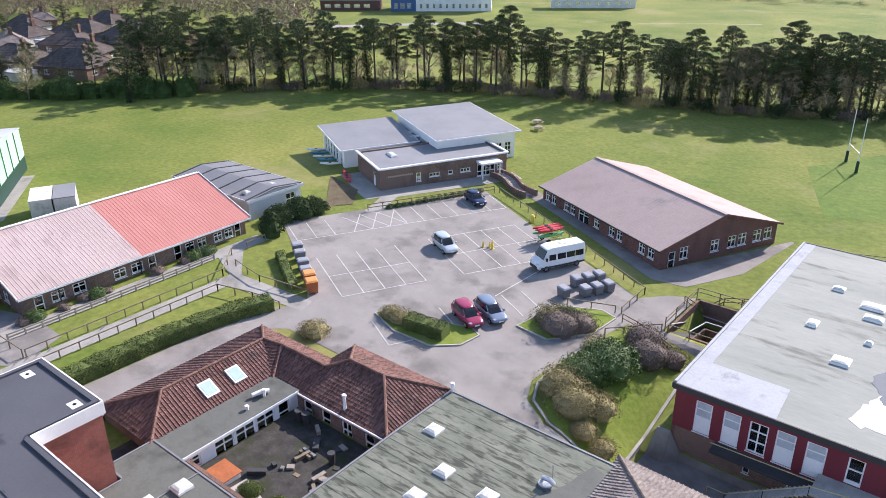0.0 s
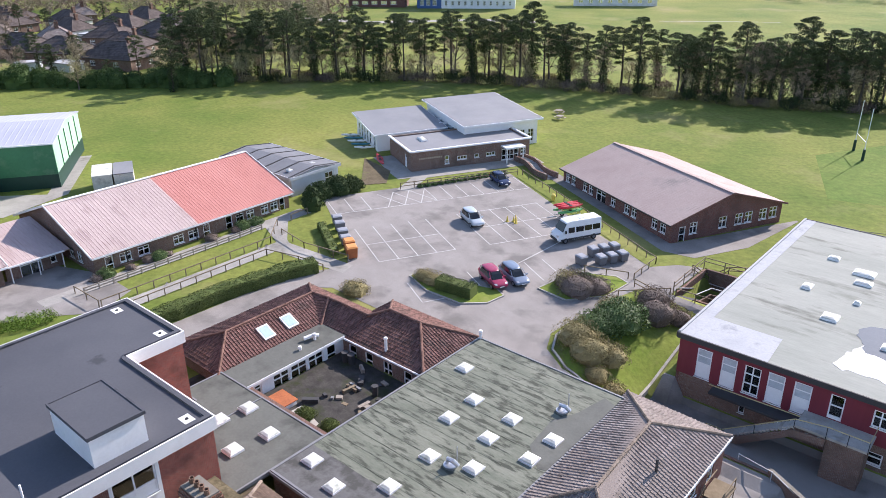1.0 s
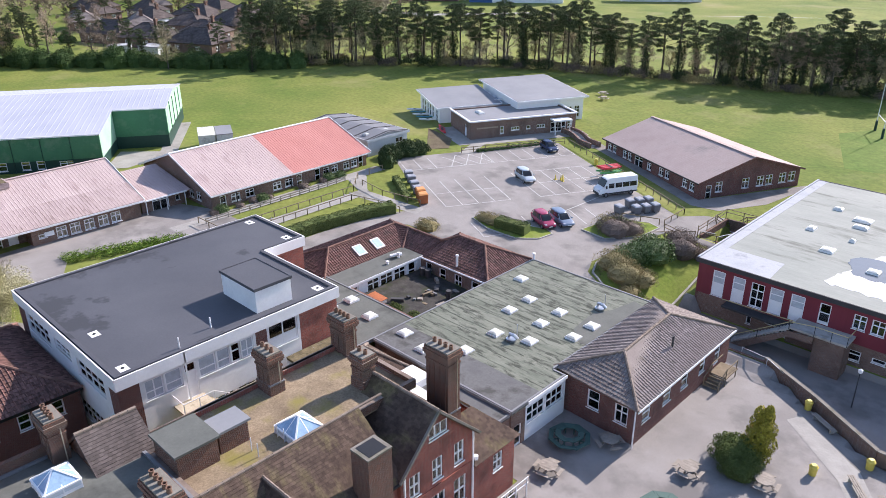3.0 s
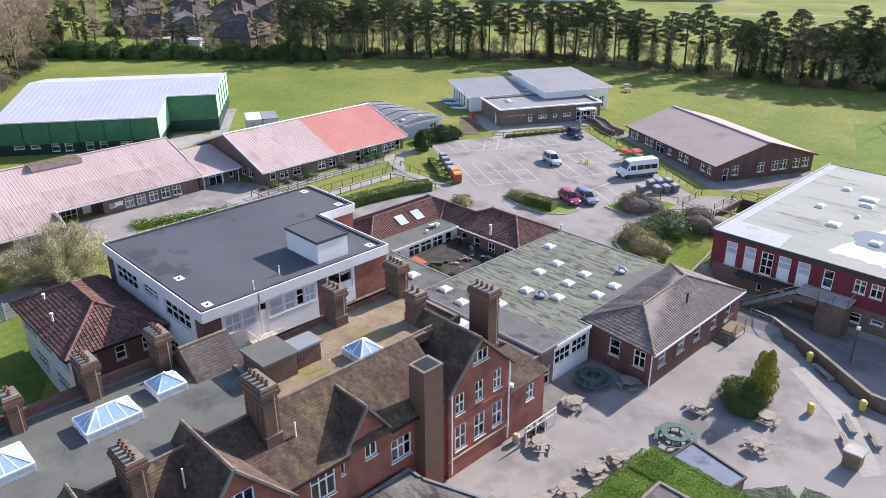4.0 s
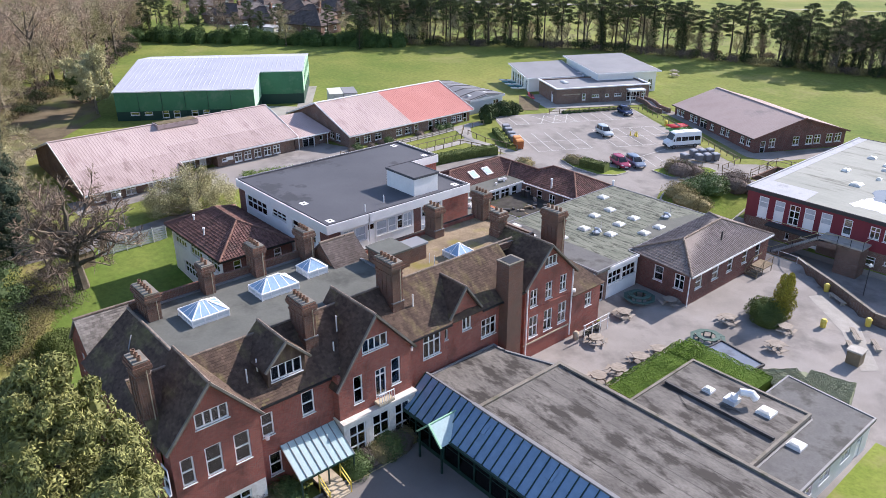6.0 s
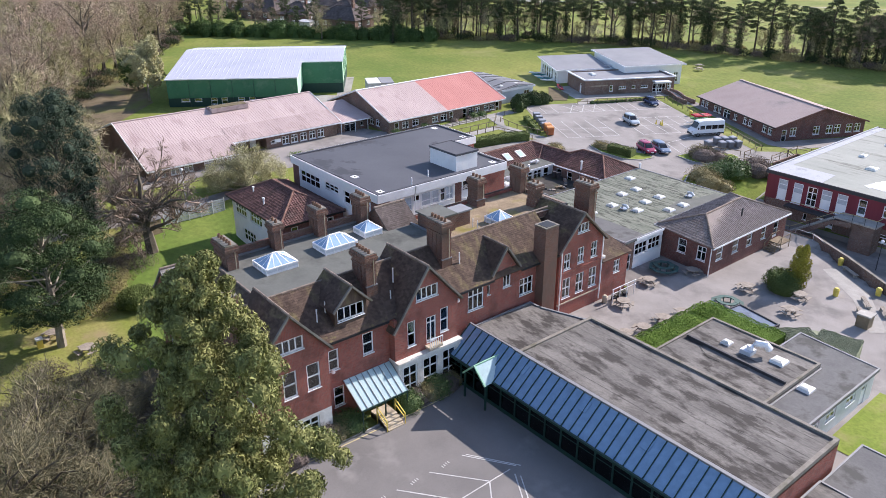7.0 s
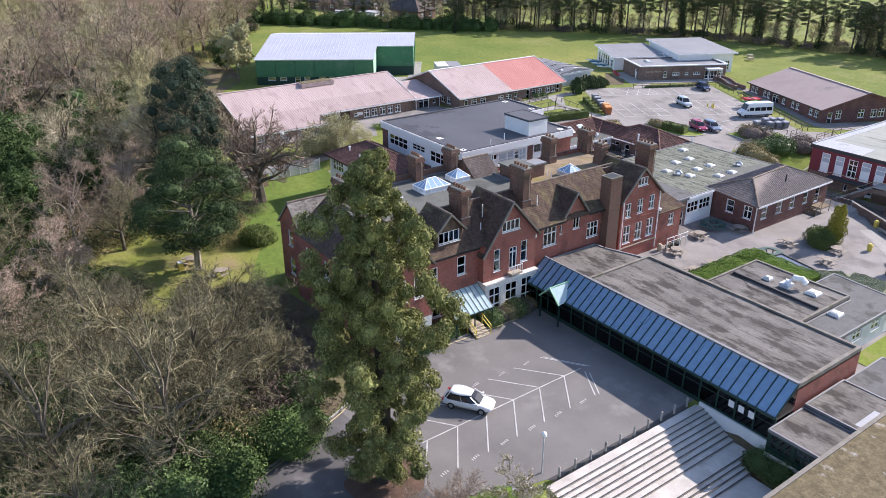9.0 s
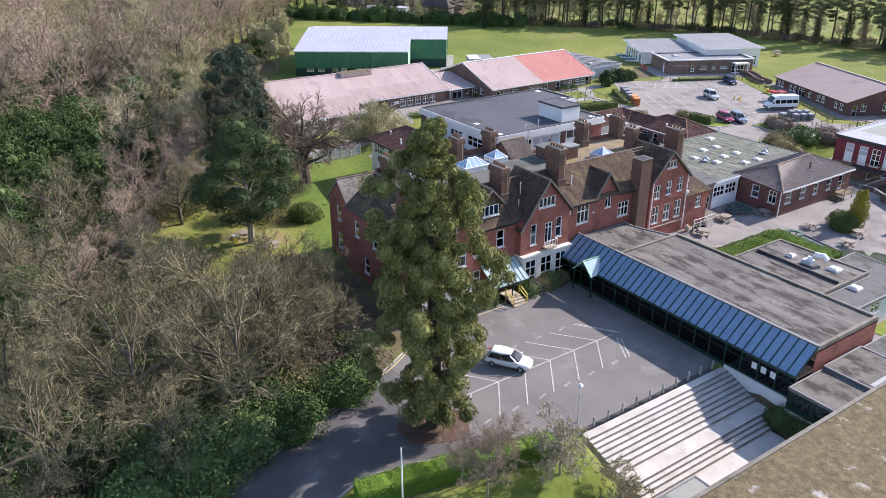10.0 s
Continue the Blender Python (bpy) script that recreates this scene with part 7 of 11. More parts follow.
# front walls, recessed parts
X0 = -13.3
b.wall((X0, -24.2), (X0, -17.8), -1.2, 7.1, RED_BRICK, [(0.9, 0.95, 4.15, 1.9, "sash"), (4.2, 1.05, 4.4, 2.0, "sash"), (1.2, 1.0, 0.6, 1.9, "sash"), (3.6, 1.1, -0.1, 2.4, "door")])
b.wall((X0, -11.2), (X0, -6.3), -1.2, 7.1, RED_BRICK, [(2.95, 1.9, 4.45, 2.4, "cas3"), (2.95, 1.9, 0.7, 2.0, "cas3"), (4.5, 0.35, 5.4, 1.0, "slot")])
b.wall((X0, -6.3), (X0, -3.2), -1.2, [(3.1, 7.4), (1.55, 9.6), (0, 7.4)], RED_BRICK, [(1.9, 1.0, 5.5, 2.0, "cas2")])
b.wall((X0, -3.2), (X0, 2.5), -1.2, 7.1, RED_BRICK, [(1.4, 1.8, 3.9, 1.8, "cas3"), (4.6, 0.8, 5.0, 1.3, "sash")])
roof_pair(b, -13.0, -16.6, -6.55, 7.3, -2.95, 7.3, -4.75, 9.75)
# dormer between the left and middle gables
b.wall((-13.65, -22.75), (-13.65, -19.75), 7.4, [(3.0, 9.35), (1.5, 10.75), (0, 9.35)], TILE_CLAY, [(1.5, 2.5, 8.05, 1.2, "attic")], 0.2, label="tile-hung dormer front")
b.wall((-17.0, -22.75), (-13.65, -22.75), 7.4, 9.3, TILE_CLAY, thick=0.15)
b.wall((-13.65, -19.75), (-17.0, -19.75), 7.4, 9.3, TILE_CLAY, thick=0.15)
roof_pair(b, -13.3, -17.4, -23.05, 9.15, -19.45, 9.15, -21.25, 11.0)
# middle gable
XC = -12.5
b.wall((XC, -17.9), (XC, -11.1), 2.95, [(6.8, 7.25), (3.45, 10.85), (0, 6.3)], RED_BRICK,
       [(3.45, 2.35, 8.0, 1.15, "attic"), (1.75, 0.85, 4.0, 2.4, "sash"), (3.85, 1.05, 3.55, 2.6, "door2"), (5.3, 0.9, 4.15, 2.35, "sash")])
b.wall((-13.4, -17.9), (XC, -17.9), 2.95, 7.0, RED_BRICK)
b.wall((XC, -11.1), (-13.4, -11.1), 2.95, 7.2, RED_BRICK)
roof_pair(b, -12.2, -18.2, -18.2, 5.9, -10.8, 6.95, -14.45, 11.05)
b.wall((XC + 0.45, -17.9), (XC + 0.45, -11.1), -1.2, 2.95, RENDER_CREAM, [(1.2, 1.5, -0.5, 3.0, "glazed"), (3.4, 1.6, -0.5, 3.0, "glazed"), (5.5, 1.5, -0.5, 3.0, "glazed")], label="cream rendered ground floor bay")
b.wall((-13.4, -17.9), (XC + 0.45, -17.9), -1.2, 2.95, RENDER_CREAM)
b.wall((XC + 0.45, -11.1), (-13.4, -11.1), -1.2, 2.95, RENDER_CREAM)
m = MB()
m.box(-13.3, -18.0, 2.95, XC + 0.6, -11.0, 3.12)
part("bay_cornice", m, RENDER_CREAM, b.root)
m = MB()
m.box(XC, -14.75, 3.3, XC + 0.7, -13.3, 3.5)
o = part("balcony", m, STONE, b.root)
for k in range(7):
    m = MB()
    m.bar((XC + 0.66, -14.7 + k * 0.23, 3.5), (XC + 0.66, -14.7 + k * 0.23, 4.3), 0.04, 0.04)
    part("baluster", m, WHITE_OLD, o)
m = MB()
m.bar((XC + 0.66, -14.75, 4.32), (XC + 0.66, -13.3, 4.32), 0.07, 0.06)
part("handrail", m, WHITE_OLD, o)
# left gable and the range behind it
XL = -12.0
b.wall((XL, -30.6), (XL, -24.5), 2.0, [(6.1, 7.5), (3.05, 11.1), (0, 7.5)], RED_BRICK,
       [(3.0, 2.3, 8.1, 1.15, "attic"), (0.95, 0.9, 4.3, 2.1, "sash"), (2.75, 1.15, 4.2, 2.3, "blind"), (4.75, 1.15, 4.2, 2.3, "blind")])
b.wall((XL, -30.6), (XL, -24.5), -1.2, 2.0, RENDER_CREAM, [(1.4, 1.6, -0.3, 2.0, "glazed"), (4.2, 1.5, -0.3, 2.0, "glazed")], label="cream rendered ground floor")
b.wall((XL, -24.5), (-13.4, -24.5), -1.2, 7.5, RED_BRICK, [(0.7, 0.7, 4.4, 1.8, "sash")])
b.wall((-13.4, -30.6), (XL, -30.6), -1.2, 7.3, RED_BRICK)
b.wall((-27.5, -31.0), (-13.3, -31.0), -1.2, 6.9, RED_BRICK, [(3, 1.0, 4.2, 1.9, "sash"), (7, 1.0, 4.2, 1.9, "sash"), (11, 1.0, 4.2, 1.9, "sash"), (15, 1.0, 4.2, 1.9, "sash"), (5, 1.1, 0.6, 1.9, "sash"), (13, 1.1, 0.6, 1.9, "sash")])
roof_pair(b, -11.7, -17.3, -30.9, 7.35, -24.2, 7.35, -27.55, 11.3)
# steep slope behind the left gable, down from the flat roof
b.slope([(-26.8, -31.3, 7.0), (-16.9, -31.3, 7.0), (-16.95, -27.3, 10.2), (-26.8, -27.3, 10.2)], TILE_CLAY, "plain", size=PT)
b.ridge((-26.8, -27.25, 10.25), (-17.0, -27.25, 10.25), TILE_HIP_BROWN, 0.12)
for x, y, z in ((-20.4, -29.4, 8.5), (-22.6, -28.9, 8.9)):
    m = MB()
    m.tube([(x, y, z - 0.3), (x, y, z + 0.35), (x - 0.9, y + 0.6, z + 0.85)], 0.045, 6)
    part("soil_pipe", m, LEAD, b.root)
# cross wing with its own gable at the far end
XW2, ZW2 = -29.7, 9.2
b.slope([(-26.9, -30.6, 6.3), (-26.9, -24.6, 6.3), (XW2, -24.6, ZW2), (XW2, -30.6, ZW2)], SLATE_PALE, "plain", size=PT, label="pale lichened slates")
b.slope([(-32.6, -24.6, 6.3), (-32.6, -30.6, 6.3), (XW2, -30.6, ZW2), (XW2, -24.6, ZW2)], SLATE_PALE, "plain", size=PT)
b.ridge((XW2, -30.6, ZW2 + 0.04), (XW2, -24.6, ZW2 + 0.04), TILE_HIP_BROWN, 0.12)
b.wall((-32.3, -30.4), (-27.5, -30.4), -0.6, [(4.8, 6.6), (2.6, 9.05), (0, 6.4)], RED_BRICK, [(2.4, 1.1, 4.2, 1.8, "sash"), (2.4, 1.2, 0.8, 1.9, "sash")])
b.wall((-32.3, -24.8), (-32.3, -30.4), -0.6, 6.3, RED_BRICK, [(2.8, 1.1, 3.8, 1.8, "sash")])
b.wall((-26.4, -24.8), (-32.3, -24.8), -0.6, [(5.9, 6.4), (3.3, 9.05), (0, 6.4)], RED_BRICK)
b.wall((-26.4, -8.3), (-26.4, -27.2), -0.6, 9.9, RED_BRICK)
b.wall((-24.4, -8.3), (-26.4, -8.3), -0.6, 9.9, RED_BRICK)
b.wall((-24.4, 7.5), (-24.4, -8.3), -0.6, 9.9, RED_BRICK, [(3.0, 1.0, 5.2, 1.8, "sash"), (8.0, 1.0, 5.2, 1.8, "sash")])
b.wall((-19, 7.5), (-24.4, 7.5), -0.6, 9.6, RED_BRICK)
# right gable
XR = -13.0
b.wall((XR, 2.4), (XR, 9.0), -1.2, [(6.6, 7.25), (3.05, 10.4), (0, 7.35)], RED_BRICK,
       [(3.3, 1.7, 8.45, 1.0, "attic3"), (1.2, 0.95, 4.95, 1.75, "sash2"), (3.2, 0.95, 5.1, 1.75, "sash2"), (5.2, 0.95, 5.2, 1.75, "sash2"), (1.3, 1.2, 1.75, 2.2, "sash2"), (3.3, 1.2, 1.75, 2.2, "sash2"), (5.3, 1.2, 1.8, 2.2, "sash2")])
b.wall((XR, 9.0), (-19, 9.0), -1.2, 7.2, RED_BRICK)
b.wall((-13.4, 2.4), (XR, 2.4), -1.2, 7.3, RED_BRICK)
roof_pair(b, -12.7, -18.8, 2.1, 7.05, 9.3, 6.9, 5.45, 10.6)
for z in (1.15, 4.6):
    m = MB()
    m.box(XR - 0.02, 2.35, z, XR + 0.07, 9.05, z + 0.14)
    part("string_course", m, STONE if z < 2 else RED_BRICK, b.root)
for y in (2.65, 8.85):
    m = MB()
    m.bar((XR + 0.09, y, 7.2), (XR + 0.09, y, 0.0), 0.11, 0.11)
    part("downpipe", m, WHITE_OLD, b.root)
for y, z in ((1.0, 3.3), (9.2, 4.6), (-10.7, 6.2), (-23.6, 4.2), (-12.0, 3.7)):
    m = MB()
    m.cyl(-12.95, y, z, z + 0.3, 0.16, 0.16, 8)
    part("wall_lamp", m, WHITE, b.root)
# low extension beside it
b.wall((-13.0, 9.0), (-13.0, 13.4), -1.2, 4.3, RED_BRICK, [(2.6, 1.0, 2.2, 1.5, "sash2")])
b.wall((-13.0, 13.4), (-19.5, 13.4), -1.2, 4.3, RED_BRICK)
b.slope([(-12.7, 8.9, 4.25), (-12.7, 13.7, 4.25), (-15.6, 11.6, 6.3), (-15.6, 8.9, 6.3)], TILE_CLAY, "plain", size=PT)
b.slope([(-12.7, 13.7, 4.25), (-19.5, 13.7, 4.25), (-15.6, 11.6, 6.3)], TILE_CLAY, "plain", size=PT)
for y in (9.6, 10.8, 12.0, 13.2):
    m = MB()
    m.bar((-11.6, y, -0.5), (-11.6, y, 1.3), 0.07, 0.07)
    part("ramp_post", m, WHITE_OLD, b.root)
for z in (0.8, 1.3):
    m = MB()
    m.bar((-11.6, 9.4, z), (-11.6, 13.4, z), 0.06, 0.06)
    part("ramp_rail", m, WHITE_OLD, b.root)
# gutters along the front eaves
for y0, y1 in ((-24.0, -18.2), (-10.8, -6.5), (-3.0, 2.2)):
    b.fascia((-12.8, y0), (-12.8, y1), 7.05, 0.16, BLACK, 0.14, "gutter")
# chimneys
b.chimney(-13.0, 0.3, -1.0, 10.6, 1.5, 1.75, 0, cap=False)
m = MB()
m.box(-13.6, -0.35, 10.55, -12.4, 0.95, 10.72)
part("flue_opening", m, BLACK, b.root)
for x, y, z0, z1, w, l, n, t in ((-15.9, -18.4, 8.6, 12.3, 0.95, 2.1, 5, 90), (-16.1, -10.3, 8.6, 12.9, 1.0, 2.2, 5, 90), (-26.2, -11.9, 8.0, 12.7, 0.95, 1.6, 4, 90), (-26.3, -16.6, 8.0, 12.6, 0.95, 1.6, 4, 90),
                                 (-25.9, -21.2, 8.0, 12.4, 0.85, 1.2, 2, 90), (-25.3, -26.2, 8.0, 12.1, 1.0, 2.6, 5, 90), (-15.3, -30.5, 7.0, 12.6, 0.9, 1.5, 3, 90), (-23.4, 0.6, 9.4, 12.5, 1.0, 1.5, 3, 90),
                                 (-19.3, 5.1, 9.4, 12.0, 1.0, 1.2, 2, 90), (-23.7, 7.0, 7.0, 12.3, 1.0, 1.7, 4, 90), (-16.0, 9.2, 6.5, 12.1, 1.15, 2.0, 4, 90)):
    b.chimney(x, y, z0, z1, w, l, n, t)
# roof lanterns
b.lantern(-23.6, -24.6, -21.1, -21.7, 9.95)
b.lantern(-23.7, -18.7, -21.5, -15.4, 9.95)
b.lantern(-24.4, -13.9, -22.5, -12.0, 9.95)
b.lantern(-19.3, -1.9, -17.2, 0.1, 9.55)
# hut on the roof and odds and ends
for x0, y0, x1, y1, zt, top in ((-22.2, -8.0, -19.5, -5.5, 11.35, FELT_OLD), (-21.3, -5.2, -19.9, -3.3, 11.15, FELT_CLUB)):
    for p, q in (((x0, y0), (x1, y0)), ((x1, y0), (x1, y1)), ((x1, y1), (x0, y1)), ((x0, y1), (x0, y0))):
        b.wall(p, q, 9.5, zt - 0.15, BUFF_BRICK, thick=0.2, name="roof_hut_wall")
    b.flat([(x0 - 0.15, y0 - 0.15), (x1 + 0.15, y0 - 0.15), (x1 + 0.15, y1 + 0.15), (x0 - 0.15, y1 + 0.15)], zt, top, 0.16, name="roof_hut_top")
for y in (-3.2, -1.4):
    for x in (-18.9, -18.2):
        m = MB()
        m.bar((x, y - 0.6, 9.5), (x, y - 0.6, 10.5), 0.05, 0.05)
        part("rail_post", m, WHITE_OLD, b.root)
for x, y, z in ((-14.4, -23.9, 8.5), (-14.8, -22.9, 8.7), (-14.2, -17.0, 8.0), (-14.9, -8.9, 8.9), (-15.2, -16.0, 9.4)):
    m = MB()
    m.cyl(x, y, z - 0.5, z + 0.9, 0.06, 0.06, 8)
    part("soil_pipe", m, WHITE_OLD, b.root)
# glass canopy over the garden door
b = Building("glass_canopy", "lean-to glass canopy with pale bars over a garden door", "canopy")
gl = MB()
gl.face((-10.6, -22.6, 1.3), (-10.6, -18.0, 1.3), (-13.25, -18.0, 2.9), (-13.25, -22.6, 2.9))
part("glazing", gl, MATS["porch_glass"], b.root, "pale blue glass")
for k in range(9):
    y = -22.6 + k * 4.6 / 8
    m = MB()
    m.bar((-10.6, y, 1.33), (-13.25, y, 2.93), 0.05, 0.06)
    part("glazing_bar", m, LEAD, b.root)
for y in (-22.5, -20.3, -18.1):
    m = MB()
    m.bar((-10.65, y, -0.8), (-10.65, y, 1.3), 0.1, 0.1)
    part("post", m, MATS["dark_green_frame"], b.root)
m = MB()
m.bar((-10.62, -22.6, 1.3), (-10.62, -18.0, 1.3), 0.1, 0.12)
part("eave_beam", m, MATS["dark_green_frame"], b.root)
s = Building("garden_steps", "short stone steps with yellow handrails", "steps")
for k in range(4):
    m = MB()
    m.box(-12.0, -20.9, -0.9, -9.4 - 0.35 * k, -19.3, -0.65 + 0.16 * k)
    part("step", m, STONE, s.root)
for y in (-21.0, -19.2):
    for p, q in (((-9.5, y, -0.8), (-9.5, y, 0.25)), ((-10.9, y, -0.8), (-10.9, y, 0.9)), ((-9.5, y, 0.25), (-10.9, y, 0.9)), ((-9.5, y, -0.2), (-10.9, y, 0.4))):
        m = MB()
        m.bar(p, q, 0.07, 0.07)
        part("rail", m, YELLOW, s.root)

# rear flats and lean-tos between the house and the classrooms
b = Building("rear_extension", "low rear extensions with grey and white flat roofs", "school building")
b.flat([(-24.0, 8.6), (-19.6, 8.6), (-19.6, 13.8), (-15.4, 13.8), (-15.4, 15.9), (-24.0, 15.9)], 3.42, FELT_GREY, 0.3, LEAD, 0.05, 0.14)
b.wall((-15.6, 13.4), (-15.6, 16.1), -1.0, 3.2, BROWN_BRICK, [(1.5, 0.95, -0.4, 2.1, "door")])
b.flat([(-22.4, 9.6), (-19.4, 9.6), (-19.4, 12.6), (-22.4, 12.6)], 4.5, WHITE_OLD, 1.1, name="white_roof_light")
b.flat([(-25.0, 12.4), (-22.8, 12.4), (-22.8, 14.8), (-25.0, 14.8)], 4.1, WHITE_OLD, 0.7, name="white_roof_light")
hip_roof(b, -30.4, 8.4, -25.2, 14.6, 3.9, 5.9, TILE_CLAY, "plain", PT, TILE_HIP_BROWN)
b.wall((-30.2, 8.6), (-25.4, 8.6), 0, 3.9, BROWN_BRICK)
b.wall((-25.4, 8.6), (-25.4, 14.4), 0, 3.9, BROWN_BRICK)
b.wall((-25.4, 14.4), (-30.2, 14.4), 0, 3.9, BROWN_BRICK)
b.flat([(-31.4, 7.0), (-28.2, 7.0), (-28.2, 12.0), (-31.4, 12.0)], 5.6, MOSS_ROOF, 0.25, name="lean_to_roof")
b.wall((-28.4, 7.0), (-28.4, 12.0), 0.5, 5.4, WHITE_OLD, [(1.4, 1.6, 3.7, 1.2, "strip3"), (3.6, 1.6, 3.7, 1.2, "strip3")])
b.wall((-31.4, 7.0), (-28.4, 7.0), 0.5, 5.4, WHITE_OLD)

# ---- long dining hall with sloping glass front ----
b = Building("dining_hall", "long flat-roofed brick hall with sloping glass corridor coloured like reflected sky", "school building")
HP = [(-6.9, -9.5), (16.0, -9.5), (16.0, 0.3), (-6.9, 0.3)]
b.flat(HP, 3.3, SLAB_ROOF, 0.35, COPING, 0.18, 0.3, label="stained grey felt roof")
b.flat([(-12.95, -9.0), (-6.95, -9.5), (-6.95, 0.2), (-11.6, -1.5), (-12.95, -1.5)], 3.05, SLAB_ROOF, 0.3, LEAD, 0.1, 0.2, label="mossy low felt roof")
for k in range(8):                                    # lap seams of the felt
    m = MB()
    m.box(-6.5, -8.6 + k * 1.1, 3.3, 15.6, -8.57 + k * 1.1, 3.308)
    part("felt_seam", m, SLAB_ROOF, b.root)
b.wall((-6.7, 0.1), (-6.7, -9.4), -1.2, 3.0, RED_BRICK)
b.wall((16.0, -9.5), (16.0, 0.3), -4.2, 3.2, RED_BRICK)
b.wall((16.0, 0.25), (-6.8, 0.25), -1.2, 3.2, RED_BRICK)
b.wall((-11.7, -1.6), (-12.9, -1.6), -1.2, 2.9, RED_BRICK)
b.wall((-6.9, 0.2), (-11.7, -1.6), -1.2, 2.9, RED_BRICK)
b.wall((-6.8, -9.45), (16.0, -9.45), -1.2, 3.2, RED_BRICK)
YE, ZE2, YT, ZT = -12.15, 1.72, -9.6, 3.78
N = 34
x_lo, x_hi = -12.5, 16.2
for k in range(N):
    xa, xb = x_lo + (x_hi - x_lo) * k / N, x_lo + (x_hi - x_lo) * (k + 1) / N
    m = MB()
    m.ring([[(xa + 0.03, YE, ZE2 + h), (xb - 0.03, YE, ZE2 + h), (xb - 0.03, YT, ZT + h), (xa + 0.03, YT, ZT + h)] for h in (0.0, 0.03)])
    part("roof_pane", m, MATS["sky_blue_roof_pane"], b.root)
for k in range(N + 1):
    x = x_lo + (x_hi - x_lo) * k / N
    m = MB()
    m.bar((x, YE - 0.06, ZE2 + 0.0), (x, YT, ZT + 0.05), 0.075, 0.11)
    part("glazing_bar", m, MATS["dark_green_frame"], b.root)
m = MB()
m.bar((x_lo, YT + 0.05, ZT + 0.05), (-6.9, YT + 0.05, ZT + 0.05), 0.16, 0.14)
m.bar((-6.9, YT + 0.05, ZT + 0.05), (x_hi, YT + 0.05, ZT + 0.05), 0.3, 0.16)
part("ridge_flashing", m, LEAD, b.root)
m = MB()
m.bar((x_lo, YE - 0.1, ZE2), (x_hi, YE - 0.1, ZE2), 0.16, 0.2)
part("eave_gutter", m, MATS["dark_green_frame"], b.root)
# glazed front under the eave
xs = [x_lo + (x_hi - x_lo) * k / 17 for k in range(18)]
for k, x in enumerate(xs):
    m = MB()
    m.bar((x, YE + 0.1, -0.9), (x, YE + 0.1, ZE2), 0.14, 0.12)
    part("mullion", m, MATS["dark_green_frame"], b.root)
for xa, xb in zip(xs, xs[1:]):
    m = MB()
    m.box(xa + 0.06, YE + 0.12, -0.35, xb - 0.06, YE + 0.14, ZE2 - 0.1)
    part("front_pane", m, GLASS_DARK, b.root)
    m = MB()
    m.box(xa + 0.06, YE + 0.06, -0.85, xb - 0.06, YE + 0.16, -0.35)
    part("base_panel", m, MATS["dark_green_frame"], b.root)
m = MB()
m.box(x_lo, YE + 0.1, 0.9, x_hi, YE + 0.2, 0.98)
part("transom", m, MATS["dark_green_frame"], b.root)
m = MB()
m.box(9.3, YE + 0.0, -4.2, x_hi, YE + 0.3, -0.86)
part("plinth", m, RENDER_CREAM, b.root, "white painted plinth wall")
m = MB()
m.box(x_lo, YE + 0.0, -1.2, 9.3, YE + 0.25, -0.86)
part("plinth", m, CONCRETE, b.root)
for k, x in enumerate((12.2, 13.1, 14.0)):
    m = MB()
    m.box(x, YE + 0.02, 0.55, x + 0.5, YE + 0.05, 1.15)
    part("notice", m, WHITE, b.root, "white notice behind the glazing")
# end gable of the glass corridor
m = MB()
m.face((x_hi, YE, -0.9), (x_hi, YT, -0.9), (x_hi, YT, ZT), (x_hi, YE, ZE2))
part("end_pane", m, GLASS_DARK, b.root)
# porch gablet
PX, PZ = -7.9, 3.05
for s in (-1, 1):
    m = MB()
    m.face((PX + s * 1.35, -13.1, 1.75), (PX, -13.1, PZ), (PX, -10.5, PZ), (PX + s * 1.35, -12.2, 1.75))
    part("porch_pane", m, MATS["porch_glass"], b.root)
    m = MB()
    m.bar((PX + s * 1.4, -13.15, 1.72), (PX, -13.15, PZ + 0.05), 0.14, 0.14)
    part("porch_frame", m, MATS["pale_green_frame"], b.root)
    m = MB()
    m.bar((PX + s * 1.3, -13.0, -0.8), (PX + s * 1.3, -13.0, 1.7), 0.14, 0.14)
    part("porch_post", m, MATS["dark_green_frame"], b.root)
m = MB()
m.bar((PX, -13.2, PZ + 0.04), (PX, -10.4, PZ + 0.04), 0.12, 0.1)
part("porch_ridge", m, MATS["pale_green_frame"], b.root)
# small roof lights in the glass slope
for x in (-5.2, 1.4, 7.2):
    m = MB()
    t = 0.68
    y, z = YE + (YT - YE) * t, ZE2 + (ZT - ZE2) * t + 0.05
    m.ring([[(x, y - 0.35, z - 0.28 + h), (x + 0.7, y - 0.35, z - 0.28 + h), (x + 0.7, y + 0.35, z + 0.28 + h), (x, y + 0.35, z + 0.28 + h)] for h in (0, 0.06)])
    part("vent_light", m, MATS["sky_blue_roof_pane"], b.root)

